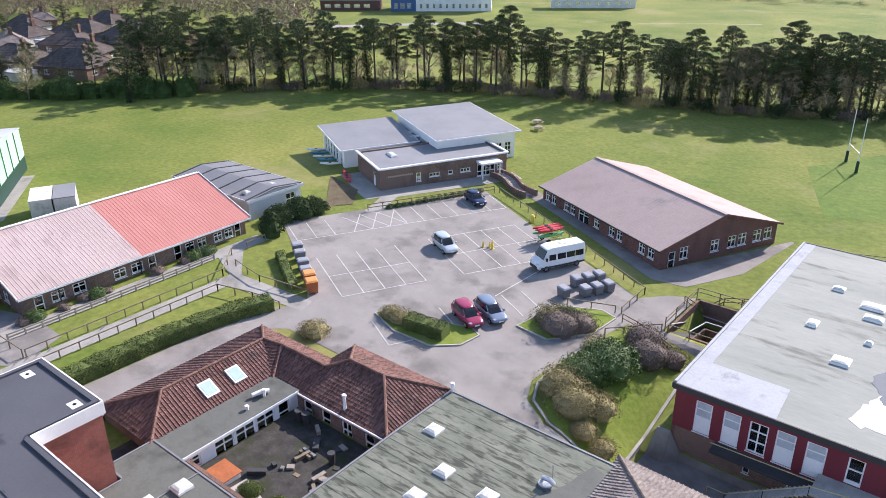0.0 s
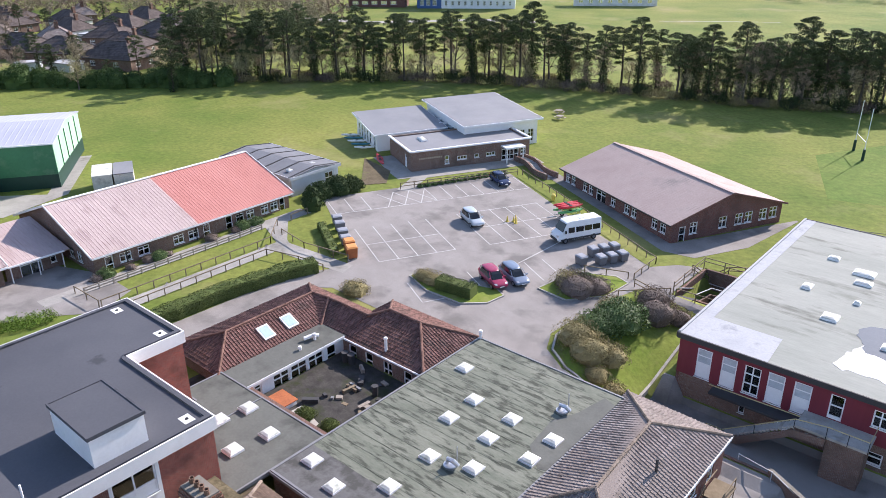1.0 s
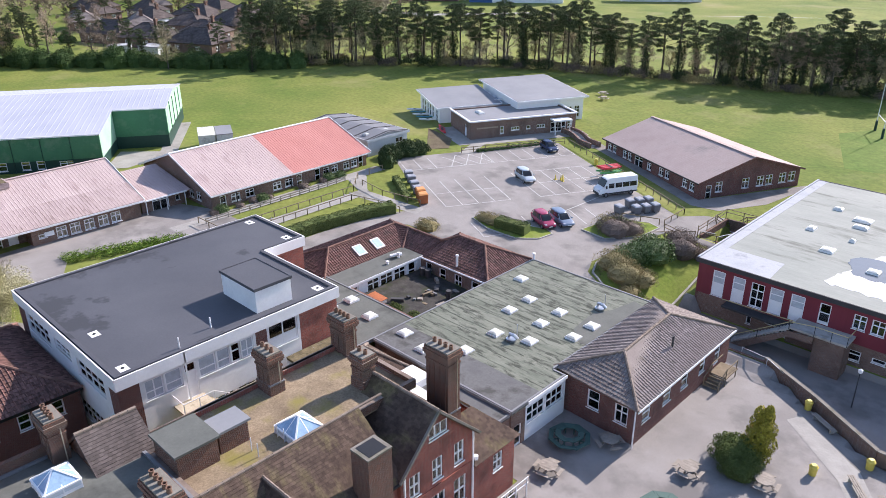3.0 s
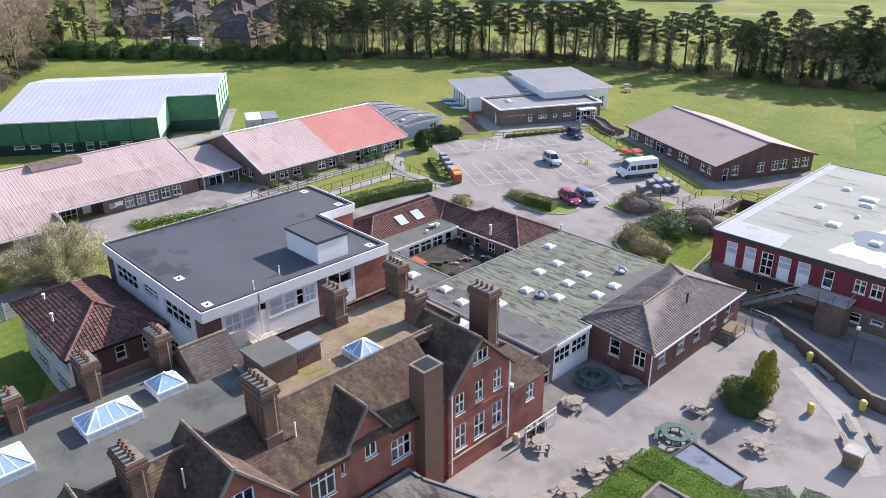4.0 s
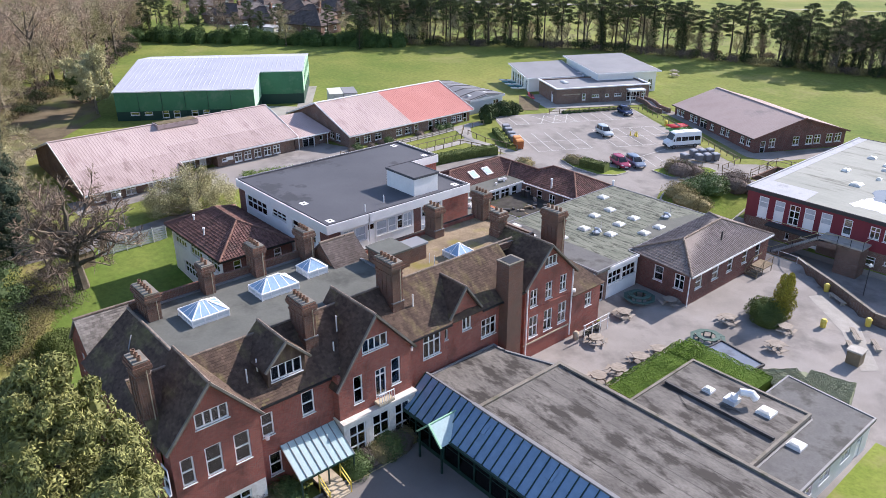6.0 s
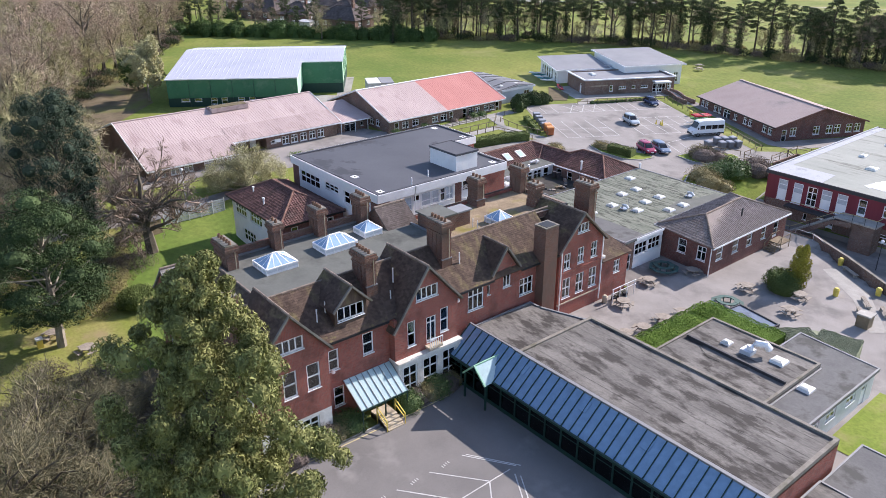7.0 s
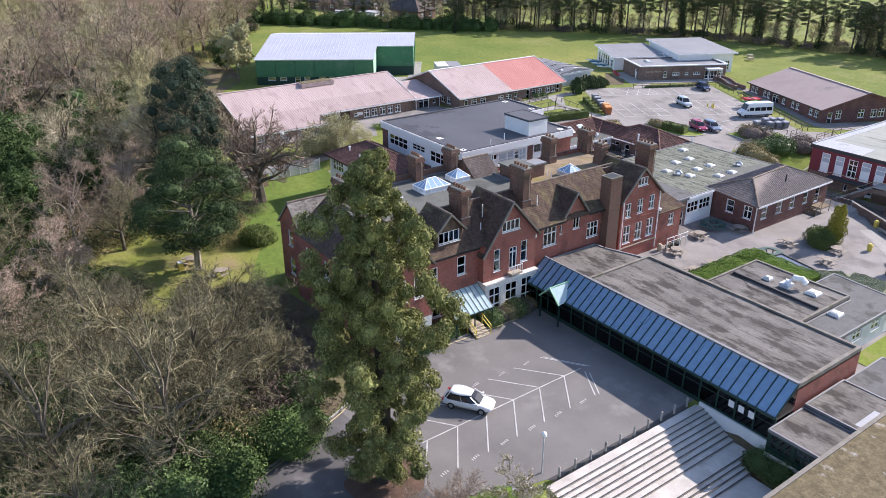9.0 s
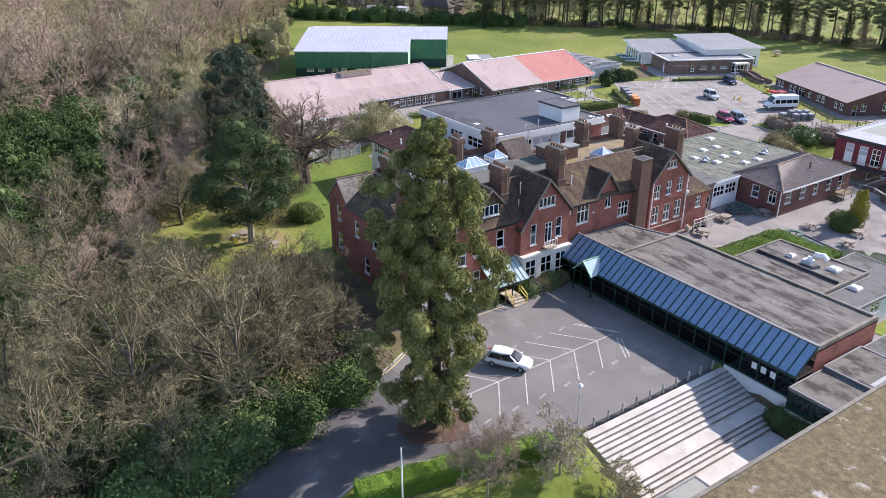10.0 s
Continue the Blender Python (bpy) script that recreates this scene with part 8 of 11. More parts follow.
# low flat roofs beyond its end
b = Building("end_corridor", "low flat-roofed corridor with dark glazing", "school building")
b.flat([(16.3, -13.1), (20.6, -13.1), (20.6, -8.3), (16.3, -8.3)], 1.2, SLAB_ROOF, 0.25, LEAD, 0.06, 0.15)
b.wall((16.3, -13.0), (20.6, -13.0), -4.2, -0.9, RENDER_CREAM)
b.wall((16.3, -12.95), (20.6, -12.95), -0.9, 1.0, MATS["dark_green_frame"], [(1.1, 1.9, -0.5, 1.3, "strip3"), (3.2, 1.9, -0.5, 1.3, "strip3")], white=MATS["dark_green_frame"])
b.flat([(16.3, -8.2), (30, -8.2), (30, -2.4), (16.3, -2.4)], 1.45, SLAB_ROOF, 0.3, LEAD, 0.06, 0.15)
b.flat([(16.3, -2.3), (30, -2.3), (30, 4.2), (16.3, 4.2)], 1.2, FELT_GREY, 0.3, LEAD, 0.06, 0.15)
b.wall((16.4, 4.1), (16.4, -8.2), -3, 0.9, RED_BRICK)
m = MB()
m.box(20.0, -7.6, 1.45, 23.6, -4.6, 1.47)
part("roof_patch", m, SILVER, b.root, "flaking silver coating")
b = Building("mossy_block", "near building with mossy brown flat roof", "building")
b.flat([(20.9, -62), (52, -62), (52, -4.8), (20.9, -4.8)], 2.2, MOSS_ROOF, 0.4, COPING, 0.12, 0.3)
b.wall((20.95, -4.8), (20.95, -62), -4.2, 1.9, BROWN_BRICK, [(20 + 5 * k, 3.0, -0.6, 1.4, "strip4") for k in range(5)])
b.wall((20.95, -62), (52, -62), -4.2, 1.9, BROWN_BRICK)

# ---- kitchen block with flat roofs ----
b = Building("kitchen_block", "low kitchen block with grey felt roofs and white vents", "school building")
b.flat([(-0.3, 0.35), (10.0, 0.35), (10.0, 10.0), (-0.3, 10.0)], 2.7, SLAB_ROOF, 0.3, COPING, 0.12, 0.22)
b.flat([(10.05, 0.9), (13.3, 0.9), (13.3, 13.8), (6.0, 14.4), (6.0, 10.05), (10.05, 10.05)], 2.35, FELT_GREY, 0.25, LEAD, 0.06, 0.15)
b.wall((-0.1, 9.8), (-0.1, 0.4), -1.2, 2.4, RED_BRICK)
b.wall((6.1, 9.9), (-0.1, 9.9), -1.2, 2.4, RED_BRICK)
b.wall((13.1, 1.0), (13.1, 13.6), -1.2, 2.1, GREY_WALL, [(2.2, 1.6, 0.7, 1.1, "cas2"), (5.0, 1.6, 0.7, 1.1, "cas2"), (8.4, 1.6, 0.7, 1.1, "cas2"), (10.8, 0.95, -0.7, 2.1, "plain_door")])
b.wall((10.1, 1.0), (13.1, 1.0), -1.2, 2.1, RED_BRICK)
b.wall((13.1, 13.6), (6.2, 14.2), -1.2, 2.1, GREY_WALL)
b.wall((6.2, 14.2), (6.2, 9.9), -1.2, 2.1, RED_BRICK)
m = MB()
m.bar((0.2, 5.2, 2.82), (9.6, 4.9, 2.82), 0.22, 0.3)
part("upstand", m, DARKGREY, b.root)
for x, y, s in ((3.1, 6.9, 0.8), (7.6, 7.6, 1.2), (10.8, 6.0, 1.1)):
    b.skylight(x, y, 2.7 if x < 10 else 2.35, s, s, 0.4)
m = MB()
m.tube([(5.2, 7.0, 2.7), (5.2, 7.0, 3.4), (5.5, 7.3, 3.7), (6.2, 7.7, 3.7), (6.5, 7.9, 3.3)], [0.3, 0.3, 0.32, 0.32, 0.32], 10)
part("extract_duct", m, WHITE, b.root, "white bent extract duct")
m = MB()
m.box(4.6, 6.4, 2.7, 5.6, 7.4, 3.1)
part("fan_box", m, GREY_WALL, b.root)
m = MB()
m.tube([(1.6, 4.9, 2.75), (2.4, 4.2, 2.75), (3.4, 3.6, 2.75), (4.4, 3.7, 2.75)], 0.02, 6)
part("cable", m, BLACK, b.root)
b = Building("bin_store", "low store with wet blue-grey flat roof", "store")
b.flat([(-2.2, 15.2), (2.6, 14.6), (2.9, 17.0), (-1.9, 17.9)], 0.75, WET_FELT, 0.15, BLACK, 0.1, 0.15)
for p, q in (((-2.1, 15.3), (2.5, 14.7)), ((2.5, 14.7), (2.8, 16.9)), ((2.8, 16.9), (-1.8, 17.8)), ((-1.8, 17.8), (-2.1, 15.3))):
    b.wall(p, q, -0.8, 0.65, WOOD_FENCE, thick=0.1)

# ---- plants ----
RNG = np.random.default_rng(7)


def np_mesh(name, V, F, mat, smooth=False):
    V, F = np.asarray(V, dtype=np.float32), np.asarray(F, dtype=np.int32)
    me = bpy.data.meshes.new(name)
    me.vertices.add(len(V))
    me.vertices.foreach_set("co", V.ravel())
    k = F.shape[1]
    me.loops.add(F.size)
    me.loops.foreach_set("vertex_index", F.ravel())
    me.polygons.add(len(F))
    me.polygons.foreach_set("loop_start", np.arange(0, F.size, k, dtype=np.int32))
    me.polygons.foreach_set("loop_total", np.full(len(F), k, dtype=np.int32))
    me.materials.append(mat)
    me.update(calc_edges=True)
    return me


def unit(a):
    return a / np.maximum(np.linalg.norm(a, axis=1, keepdims=True), 1e-6)


def leaf_cards(P, N, size, aspect=0.5, droop=0.0, wild=0.7):
    """Pointed leaves at P that face roughly along N: corners and faces."""
    n = len(P)
    N = unit(N + RNG.normal(0, wild, (n, 3)))
    T = RNG.normal(0, 1, (n, 3))
    T[:, 2] -= droop
    T = unit(T - N * np.sum(T * N, axis=1, keepdims=True))
    S = np.cross(N, T)
    L = (size * RNG.uniform(0.6, 1.3, n))[:, None]
    W = L * aspect
    V = np.stack([P - T * L * 0.5, P + S * W * 0.5 + N * L * 0.08, P + T * L * 0.5, P - S * W * 0.5 + N * L * 0.08], axis=1).reshape(-1, 3)
    F = np.arange(4 * n).reshape(-1, 4)
    return V, F


def clumps(C, R, per, size, aspect=0.5, droop=0.0, wild=0.7, inner=0.55, up=0.0):
    """Leaves over and inside lumps with centres C and radii R (each x, y, z)."""
    C, R = np.asarray(C, float), np.asarray(R, float)
    D = unit(RNG.normal(0, 1, (len(C) * per, 3)) + np.array([0, 0, up]))
    rad = RNG.uniform(inner, 1.0, (len(D), 1)) ** 0.6
    Cr, Rr = np.repeat(C, per, axis=0), np.repeat(R, per, axis=0)
    return leaf_cards(Cr + D * Rr * rad, D, size, aspect, droop, wild)


def prisms(A, B, ra, rb):
    """Three-sided twigs from A to B: corners and faces."""
    D = unit(B - A)
    ref = np.where(np.abs(D[:, 2:3]) < 0.8, np.array([[0.0, 0, 1]]), np.array([[1.0, 0, 0]]))
    U = unit(np.cross(D, ref))
    W = np.cross(D, U)
    rings = []
    for P, r in ((A, ra), (B, rb)):
        for k in range(3):
            a = 2 * math.pi * k / 3
            rings.append(P + (U * math.cos(a) + W * math.sin(a)) * np.asarray(r).reshape(-1, 1))
    V = np.stack(rings, axis=1).reshape(-1, 3)
    base = np.arange(len(A))[:, None] * 6
    F = np.concatenate([base + np.array([[k, (k + 1) % 3, 3 + (k + 1) % 3, 3 + k]]) for k in range(3)])
    return V, F


def ribbons(A, B, wa, wb):
    """Flattened fine twigs from A to B: corners and faces."""
    D = unit(B - A)
    S = RNG.normal(0, 1, D.shape)
    S = unit(S - D * np.sum(S * D, axis=1, keepdims=True))
    V = np.stack([A - S * wa / 2, A + S * wa / 2, B + S * wb / 2, B - S * wb / 2], axis=1).reshape(-1, 3)
    return V, np.arange(4 * len(A)).reshape(-1, 4)


def joined(parts):
    V, F, o = [], [], 0
    for v, f in parts:
        V.append(v)
        F.append(f + o)
        o += len(v)
    return np.concatenate(V), np.concatenate(F)


def grow(S, D, length, segs, gnarl, rise):
    """Crooked shoots from S along D: their joints, as an array of shoots by joints by 3."""
    P, out = S.copy(), [S.copy()]
    ln = np.asarray(length).reshape(-1, 1) / segs
    for k in range(segs):
        D = unit(D + RNG.normal(0, gnarl, D.shape) + np.array([0, 0, rise]))
        P = P + D * ln
        out.append(P)
    return np.stack(out, axis=1)


def shoots(J, n, length, segs, gnarl, angle, rise, lo=0.2):
    """n crooked side shoots from each of the shoots J."""
    k, m = J.shape[0], J.shape[1] - 1
    t = RNG.uniform(lo, 1.0, k * n) * m
    i = np.minimum(t.astype(int), m - 1)
    who = np.repeat(np.arange(k), n)
    A, B = J[who, i], J[who, i + 1]
    d = unit(B - A)
    side = RNG.normal(0, 1, d.shape)
    side = unit(side - d * np.sum(side * d, axis=1, keepdims=True))
    S = A + (B - A) * (t - i)[:, None]
    ln = length * RNG.uniform(0.55, 1.3, k * n) * (1.2 - 0.5 * t / m)
    return grow(S, unit(d * math.cos(angle) + side * math.sin(angle)), ln, segs, gnarl, rise)


def ends(J):
    return J[:, :-1].reshape(-1, 3), J[:, 1:].reshape(-1, 3)


def bare_crown(h, spread, counts, thick=1.0, lean=0.0, low=0.22, fine=0.03, segs=(4, 3, 2)):
    """Limbs, branches and twigs of a leafless tree: (limbs mesh data, twigs mesh data)."""
    nl, n1, n2, n3 = counts
    limbs = MB()
    wob = [Vector((RNG.normal(0, 0.02 * h) * k, RNG.normal(0, 0.02 * h) * k, 0)) for k in (0, 0.5, 1, 1.4)]
    trunk = [Vector((lean * h * f, 0, h * f)) + w for f, w in zip((-0.02, 0.18, 0.4, 0.62), wob)]
    r = h * 0.021 * thick
    limbs.tube(trunk, [r * 1.25, r * 0.95, r * 0.65, r * 0.3], 7)
    S, D, ln = [], [], []
    for i in range(nl):
        f = RNG.uniform(low, 0.6)
        p = trunk[1].lerp(trunk[3], max(0, (f - 0.18) / 0.44))
        az = 2.4 * i + RNG.uniform(-0.4, 0.4)
        el = RNG.uniform(0.2, 1.0)
        S.append(tuple(p))
        D.append((math.cos(az) * math.cos(el), math.sin(az) * math.cos(el), math.sin(el)))
        ln.append(spread * RNG.uniform(0.8, 1.2) * (1.15 - 0.3 * el))
    S.append(tuple(trunk[3]))
    D.append((0.1, 0.05, 1.0))
    ln.append(h * 0.32)
    J0 = grow(np.array(S), unit(np.array(D)), np.array(ln), 5, 0.22, 0.06)
    for J in J0:
        limbs.tube([Vector(p) for p in J], [r * 0.5, r * 0.38, r * 0.28, r * 0.2, r * 0.13, r * 0.06], 5)
    J1 = shoots(J0, n1, spread * 0.42, segs[0], 0.28, 0.8, 0.05, 0.12)
    J2 = shoots(J1, n2, spread * 0.2, segs[1], 0.3, 0.75, 0.06)
    J3 = shoots(J2, n3, spread * 0.1, segs[2], 0.3, 0.7, 0.08)
    A1, B1 = ends(J1)
    tw = [prisms(A1, B1, np.full(len(A1), 0.036 * thick), np.full(len(A1), 0.026 * thick)), ribbons(*ends(J2), fine * 1.7, fine * 1.3), ribbons(*ends(J3), fine, fine * 0.6)]
    return limbs, joined(tw)


def tree_proto(name, label, h, trunk_mb, trunk_mat, crown_me, group=""):
    root = thing(name, label, "tree", pose(0, 0, -500), group)
    part("trunk", trunk_mb, trunk_mat, root)
    if crown_me is not None:
        part("crown", crown_me, None, root)
    return root


def place(proto, x, y, s=1.0, turn=None, sink=0.05, label=""):
    turn = RNG.uniform(0, 360) if turn is None else turn
    o = copy_thing(proto, pose(x, y, G(x, y) - sink, 0, 0, turn))
    o.scale = (s, s, s * RNG.uniform(0.92, 1.08))
    if label:
        o["label"] = label
    return o


def drop(root):
    for o in (*root.children_recursive, root):
        bpy.data.objects.remove(o)


def bare_proto(name, label, h, spread, counts, bark, twig, thick=1.0, lean=0.0, group="woodland trees", low=0.22, fine=0.03, segs=(4, 3, 2)):
    limbs, tw = bare_crown(h, spread, counts, thick, lean, low, fine, segs)
    return tree_proto(name, label, h, limbs, bark, np_mesh("crown", *tw, twig), group)


BARE_NEAR = [bare_proto("oak_tree", "leafless spreading oak with grey-brown twigs", 11.5, 6.6, (13, 9, 7, 6), BARK, TWIG_NEAR, 1.3, 0.03, low=0.14, fine=0.02),
             bare_proto("oak_tree", "leafless woodland oak with lichen-covered twigs", 10.5, 6.2, (13, 9, 7, 6), BARK, TWIG_NEAR, 1.35, -0.04, low=0.12, fine=0.02),
             bare_proto("birch_tree", "leafless birch with pale stem and fine twigs", 12.5, 4.6, (14, 9, 7, 8), BARK_PALE, TWIG_RED, 0.6, 0.05, low=0.10, fine=0.018)]
BARE_FAR = [bare_proto("woodland_tree", "leafless woodland tree with brown twigs", 15, 6.4, (11, 8, 7, 7), BARK_DARK, TWIG, low=0.10, fine=0.033, segs=(3, 2, 1)),
            bare_proto("woodland_tree", "leafless woodland tree with russet twigs", 17, 7.0, (11, 8, 7, 7), BARK, TWIG_RED, low=0.10, fine=0.033, segs=(3, 2, 1)),
            bare_proto("woodland_tree", "leafless woodland tree with greenish twigs", 14, 6.0, (11, 8, 7, 7), BARK, TWIG_GREEN, low=0.10, fine=0.033, segs=(3, 2, 1))]


def wood_top(x):
    return interp([(-260, 60), (-219, 43), (-181, 25), (-166, 14), (-150, 2), (-134, -10), (-118, -20), (-100, -24), (-86, -24), (-63, -27), (-55, -34), (-48, -52), (-27, -52), (-20, -40), (-12, -40), (-8, -46), (-2, -58), (4, -74)], x)


spots = []


def free(x, y, d):
    if any((x - a) ** 2 + (y - c) ** 2 < d * d for a, c in spots):
        return False
    spots.append((x, y))
    return True


# the great oaks and birches at the near edge of the wood
for x, y, s, k in ((-7.5, -50.5, 1.0, 0), (-13.5, -46.5, 0.95, 1), (-9, -58, 1.0, 0), (-18, -54, 0.9, 1), (-24, -61, 1.0, 0), (-5.5, -65, 0.9, 1), (-39, -51.5, 0.85, 2), (-33, -58, 0.8, 2), (-46, -57, 0.95, 1), (-16, -66, 0.95, 0),
                   (-56, -40.5, 0.95, 2), (-31, -69, 0.9, 0), (-44, -68, 0.9, 2), (-66, -38, 0.9, 1), (-22.5, -43.5, 0.7, 1), (-11.5, -42.0, 0.75, 1), (-17.5, -41.5, 0.7, 0), (-15.0, -44.5, 0.8, 0), (-9.5, -46.5, 0.7, 1), (-51, -48, 1.0, 2), (-48, -43.5, 0.7, 1), (-27, -52, 0.85, 1), (-12, -52, 0.8, 1), (-20.5, -48.5, 0.8, 0), (-37, -63, 0.9, 1), (-4.0, -57.5, 0.7, 1), (-12.5, -62.5, 0.9, 1), (-21, -71, 0.9, 1), (-38, -74, 0.9, 0), (-50, -75, 0.9, 1), (-76, -46, 1.0, 1), (-66, -71, 1, 0), (-1.5, -72, 0.8, 1), (-24, -39.5, 0.6, 0), (-19.5, -38.5, 0.6, 1), (-22, -36.5, 0.5, 1)):
    spots.append((x, y))
    place(BARE_NEAR[k], x, y, s)
EVERGREEN = ((-55, -57.5, 1.5), (-60.5, -60.5, 1.7), (-64.5, -55, 1.7), (-58, -51.5, 1.35), (-72.6, -49.5, 1.9), (-69, -60, 1.7), (-52, -61, 1.3), (-76, -56, 1.6), (-104, -57, 1.9), (-98, -52, 1.6), (-90, -40, 1.3), (-113, -36, 1.4), (-66.5, -50.5, 1.5))
spots.extend((x, y) for x, y, k in EVERGREEN)
n = 0
for i in range(4000):
    x = RNG.uniform(-255, -60)
    y = RNG.uniform(-80 - 0.026 * (x + 60), wood_top(x))
    if y < -87 + 0.09 * (x + 60):
        continue
    if free(x, y, 5.2 if x > -120 else 6.8):
        place(BARE_FAR[int(RNG.integers(0, 3))], x, y, RNG.uniform(0.75, 1.1) if x > -120 else RNG.uniform(0.85, 1.2))
        n += 1
    if n > 190:
        break
# named single trees
place(BARE_FAR[1], -99, -27, 1.15, label="tall leafless russet-twigged tree at the wood edge")


def leafy_tree(name, label, h, bark, leaf, C, R, per, size, trunk_r, aspect=0.5, droop=0.0, wild=0.7, up=0.0, limbs=True, lean=(0, 0), group="", dense=1.0):
    """A tree with a trunk, limbs to each clump, and clumps of leaves."""
    tb, br = MB(), MB()
    top = Vector((lean[0], lean[1], h * 0.8))
    tb.tube([(0, 0, -0.3), top * 0.35 + Vector((0.02 * h, 0, 0)), top * 0.7, top], [trunk_r * 1.2, trunk_r * 0.9, trunk_r * 0.6, trunk_r * 0.25], 7)
    if limbs:
        for c in C:
            f = max(0.2, min(0.95, (c[2] - 0.12 * h) / (h * 0.8)))
            p = top * (f * 0.9)
            br.tube([p, Vector(c)], [trunk_r * 0.35, trunk_r * 0.1], 4)
    V, F = clumps(C, R, per, size, aspect, droop, wild, up=up)
    root = thing(name, label, "tree", pose(0, 0, -500), group)
    part("trunk", tb, bark, root)
    if limbs:
        part("branch_work", br, bark, root, kind="stuff")
    crown = part("crown", np_mesh("crown", V, F, leaf), None, root)
    core = MB()
    for c, r in zip(C, R):
        core.ring([[(c[0] + r[0] * dense * g * math.cos(math.pi * q / 3), c[1] + r[1] * dense * g * math.sin(math.pi * q / 3), c[2] + r[2] * dense * zz) for q in range(6)] for g, zz in ((0.15, -0.4), (0.38, -0.1), (0.32, 0.2), (0.1, 0.4))])
    part("inner_foliage", core, leaf, crown, kind="stuff")
    return root


# the tall conifer beside the drive
SHAPE = [(0.0, 2.0), (0.08, 3.3), (0.2, 4.1), (0.38, 4.5), (0.62, 4.4), (0.82, 3.5), (0.93, 2.1), (1.0, 0.5)]
C, R = [], []
for i in range(350):
    f = (i + 0.5) / 350
    z = 1.6 + 22.0 * f
    az = i * 2.399 + RNG.uniform(-0.4, 0.4)
    lobe = 0.80 + 0.24 * math.sin(3 * az + 9 * f) + 0.22 * math.sin(23 * f + 2 * az)
    rr = interp(SHAPE, f) * lobe * (RNG.uniform(0.85, 1.1) if i % 3 else RNG.uniform(0.25, 0.65))
    C.append((math.cos(az) * rr, math.sin(az) * rr, z - 0.12 * rr))
    k = RNG.uniform(0.45, 1.05) * (1.0 if f < 0.9 else 0.65)
    R.append((0.88 * k, 0.88 * k, 0.80 * k))
con = leafy_tree("giant_conifer", "tall dark evergreen conifer with drooping sprays beside the drive", 24.5, BARK_DARK, LEAF_CONIFER, C, R, 430, 0.24, 0.5, 0.30, 1.0, 0.85, 0.2, limbs=False, dense=1.5)
o = place(con, 2.0, -38.6, 1.0, 0)
o.scale = (1, 1, 1.05)
drop(con)
mulch = MB()
mulch.prism([(2.0 + 2.5 * math.cos(a) * (1 + 0.18 * math.sin(3 * a)), -38.6 + 3.0 * math.sin(a) * (1 + 0.12 * math.sin(2 * a + 1))) for a in (2 * math.pi * k / 28 for k in range(28))], -1.0, -0.735)
thing("tree_bed", "brown needle-covered bed under the conifer", "flower bed", mb=mulch, mat=NEEDLE_BED, kind="structure")

# two dark evergreens and a pollard in the garden
def blob(nc, h0, h1, rad, squash=0.75, cr=1.6):
    C, R = [], []
    for i in range(nc):
        f = (i + 0.5) / nc
        z = h0 + (h1 - h0) * f
        prof = math.sin(math.pi * min(0.97, 0.16 + 0.84 * f)) ** 0.6
        az = i * 2.399
        rr = rad * prof * RNG.uniform(0.35, 1.0)
        C.append((math.cos(az) * rr, math.sin(az) * rr, z))
        k = cr * RNG.uniform(0.7, 1.25)
        R.append((k, k, k * squash))
    return C, R


C, R = [], []
for i in range(44):                                   # spreading tiers with gaps between them
    f = (i + 0.5) / 44
    az = i * 2.399
    rr = 5.4 * math.sin(math.pi * (0.22 + 0.70 * f)) ** 0.7 * RNG.uniform(0.35, 1.08)
    k = RNG.uniform(1.0, 2.0)
    C.append((math.cos(az) * rr, math.sin(az) * rr, 3.4 + 8.8 * f + RNG.uniform(-0.6, 0.6)))
    R.append((k * 1.15, k * 1.15, k * 0.62))
t1 = leafy_tree("holm_oak", "broad dark evergreen tree on a leaning trunk", 12.5, BARK_PALE, LEAF_DARK, C, R, 1300, 0.17, 0.35, 0.5, lean=(-0.8, 0.6), up=0.4, dense=1.15)
place(t1, -38.8, -38.0, 1.08, 20)
drop(t1)
C, R = [], []
for i in range(46):
    f = (i + 0.5) / 46
    az = i * 2.399
    rr = 4.3 * math.sin(math.pi * (0.30 + 0.62 * f)) ** 0.6 * RNG.uniform(0.35, 1.05)
    k = RNG.uniform(1.2, 1.9)
    C.append((math.cos(az) * rr, math.sin(az) * rr, 2.0 + 14.4 * f))
    R.append((k, k, k * 0.75))
t1 = leafy_tree("evergreen_tree", "tall dense blue-green evergreen tree", 16, BARK, LEAF_CEDAR, C, R, 1250, 0.17, 0.4, 0.5, up=0.3, dense=1.15)
place(t1, -59.0, -31.0, 1.02, 0)
drop(t1)
C, R = blob(20, 1.0, 6.5, 3.2)
t1 = leafy_tree("holly_tree", "rounded dark holly under taller trees", 6.5, BARK, LEAF_IVY_MASS, C, R, 420, 0.22, 0.2, 0.6, group="evergreen understorey", up=0.3)
for x, y, s in tuple((x, y, 0.78 * s) for x, y, s in EVERGREEN) + ((-46, -34.5, 0.7), (-70, -52, 1.25), (-49, -70, 1.2), (-62, -64, 1.1), (-85, -34, 1.4), (-84, -58, 1.3), (-106, -34, 1.3), (-30.0, -63, 1.0), (-118, -22, 1.2), (-98, -48, 1.5), (-75, -66, 1.3), (-66, -44, 1.1), (-58, -57, 0.9), (-80, -44, 1.2), (-90, -56, 1.5), (-101, -60, 1.5), (-112, -45, 1.4), (-36, -66, 0.8), (-25, -57, 0.6), (-13, -55, 0.55), (-42, -60, 0.8), (-133, 2, 1.1)):
    place(t1, x, y, s)
drop(t1)
C, R = blob(16, 3.0, 12, 2.6, 0.8, 1.2)
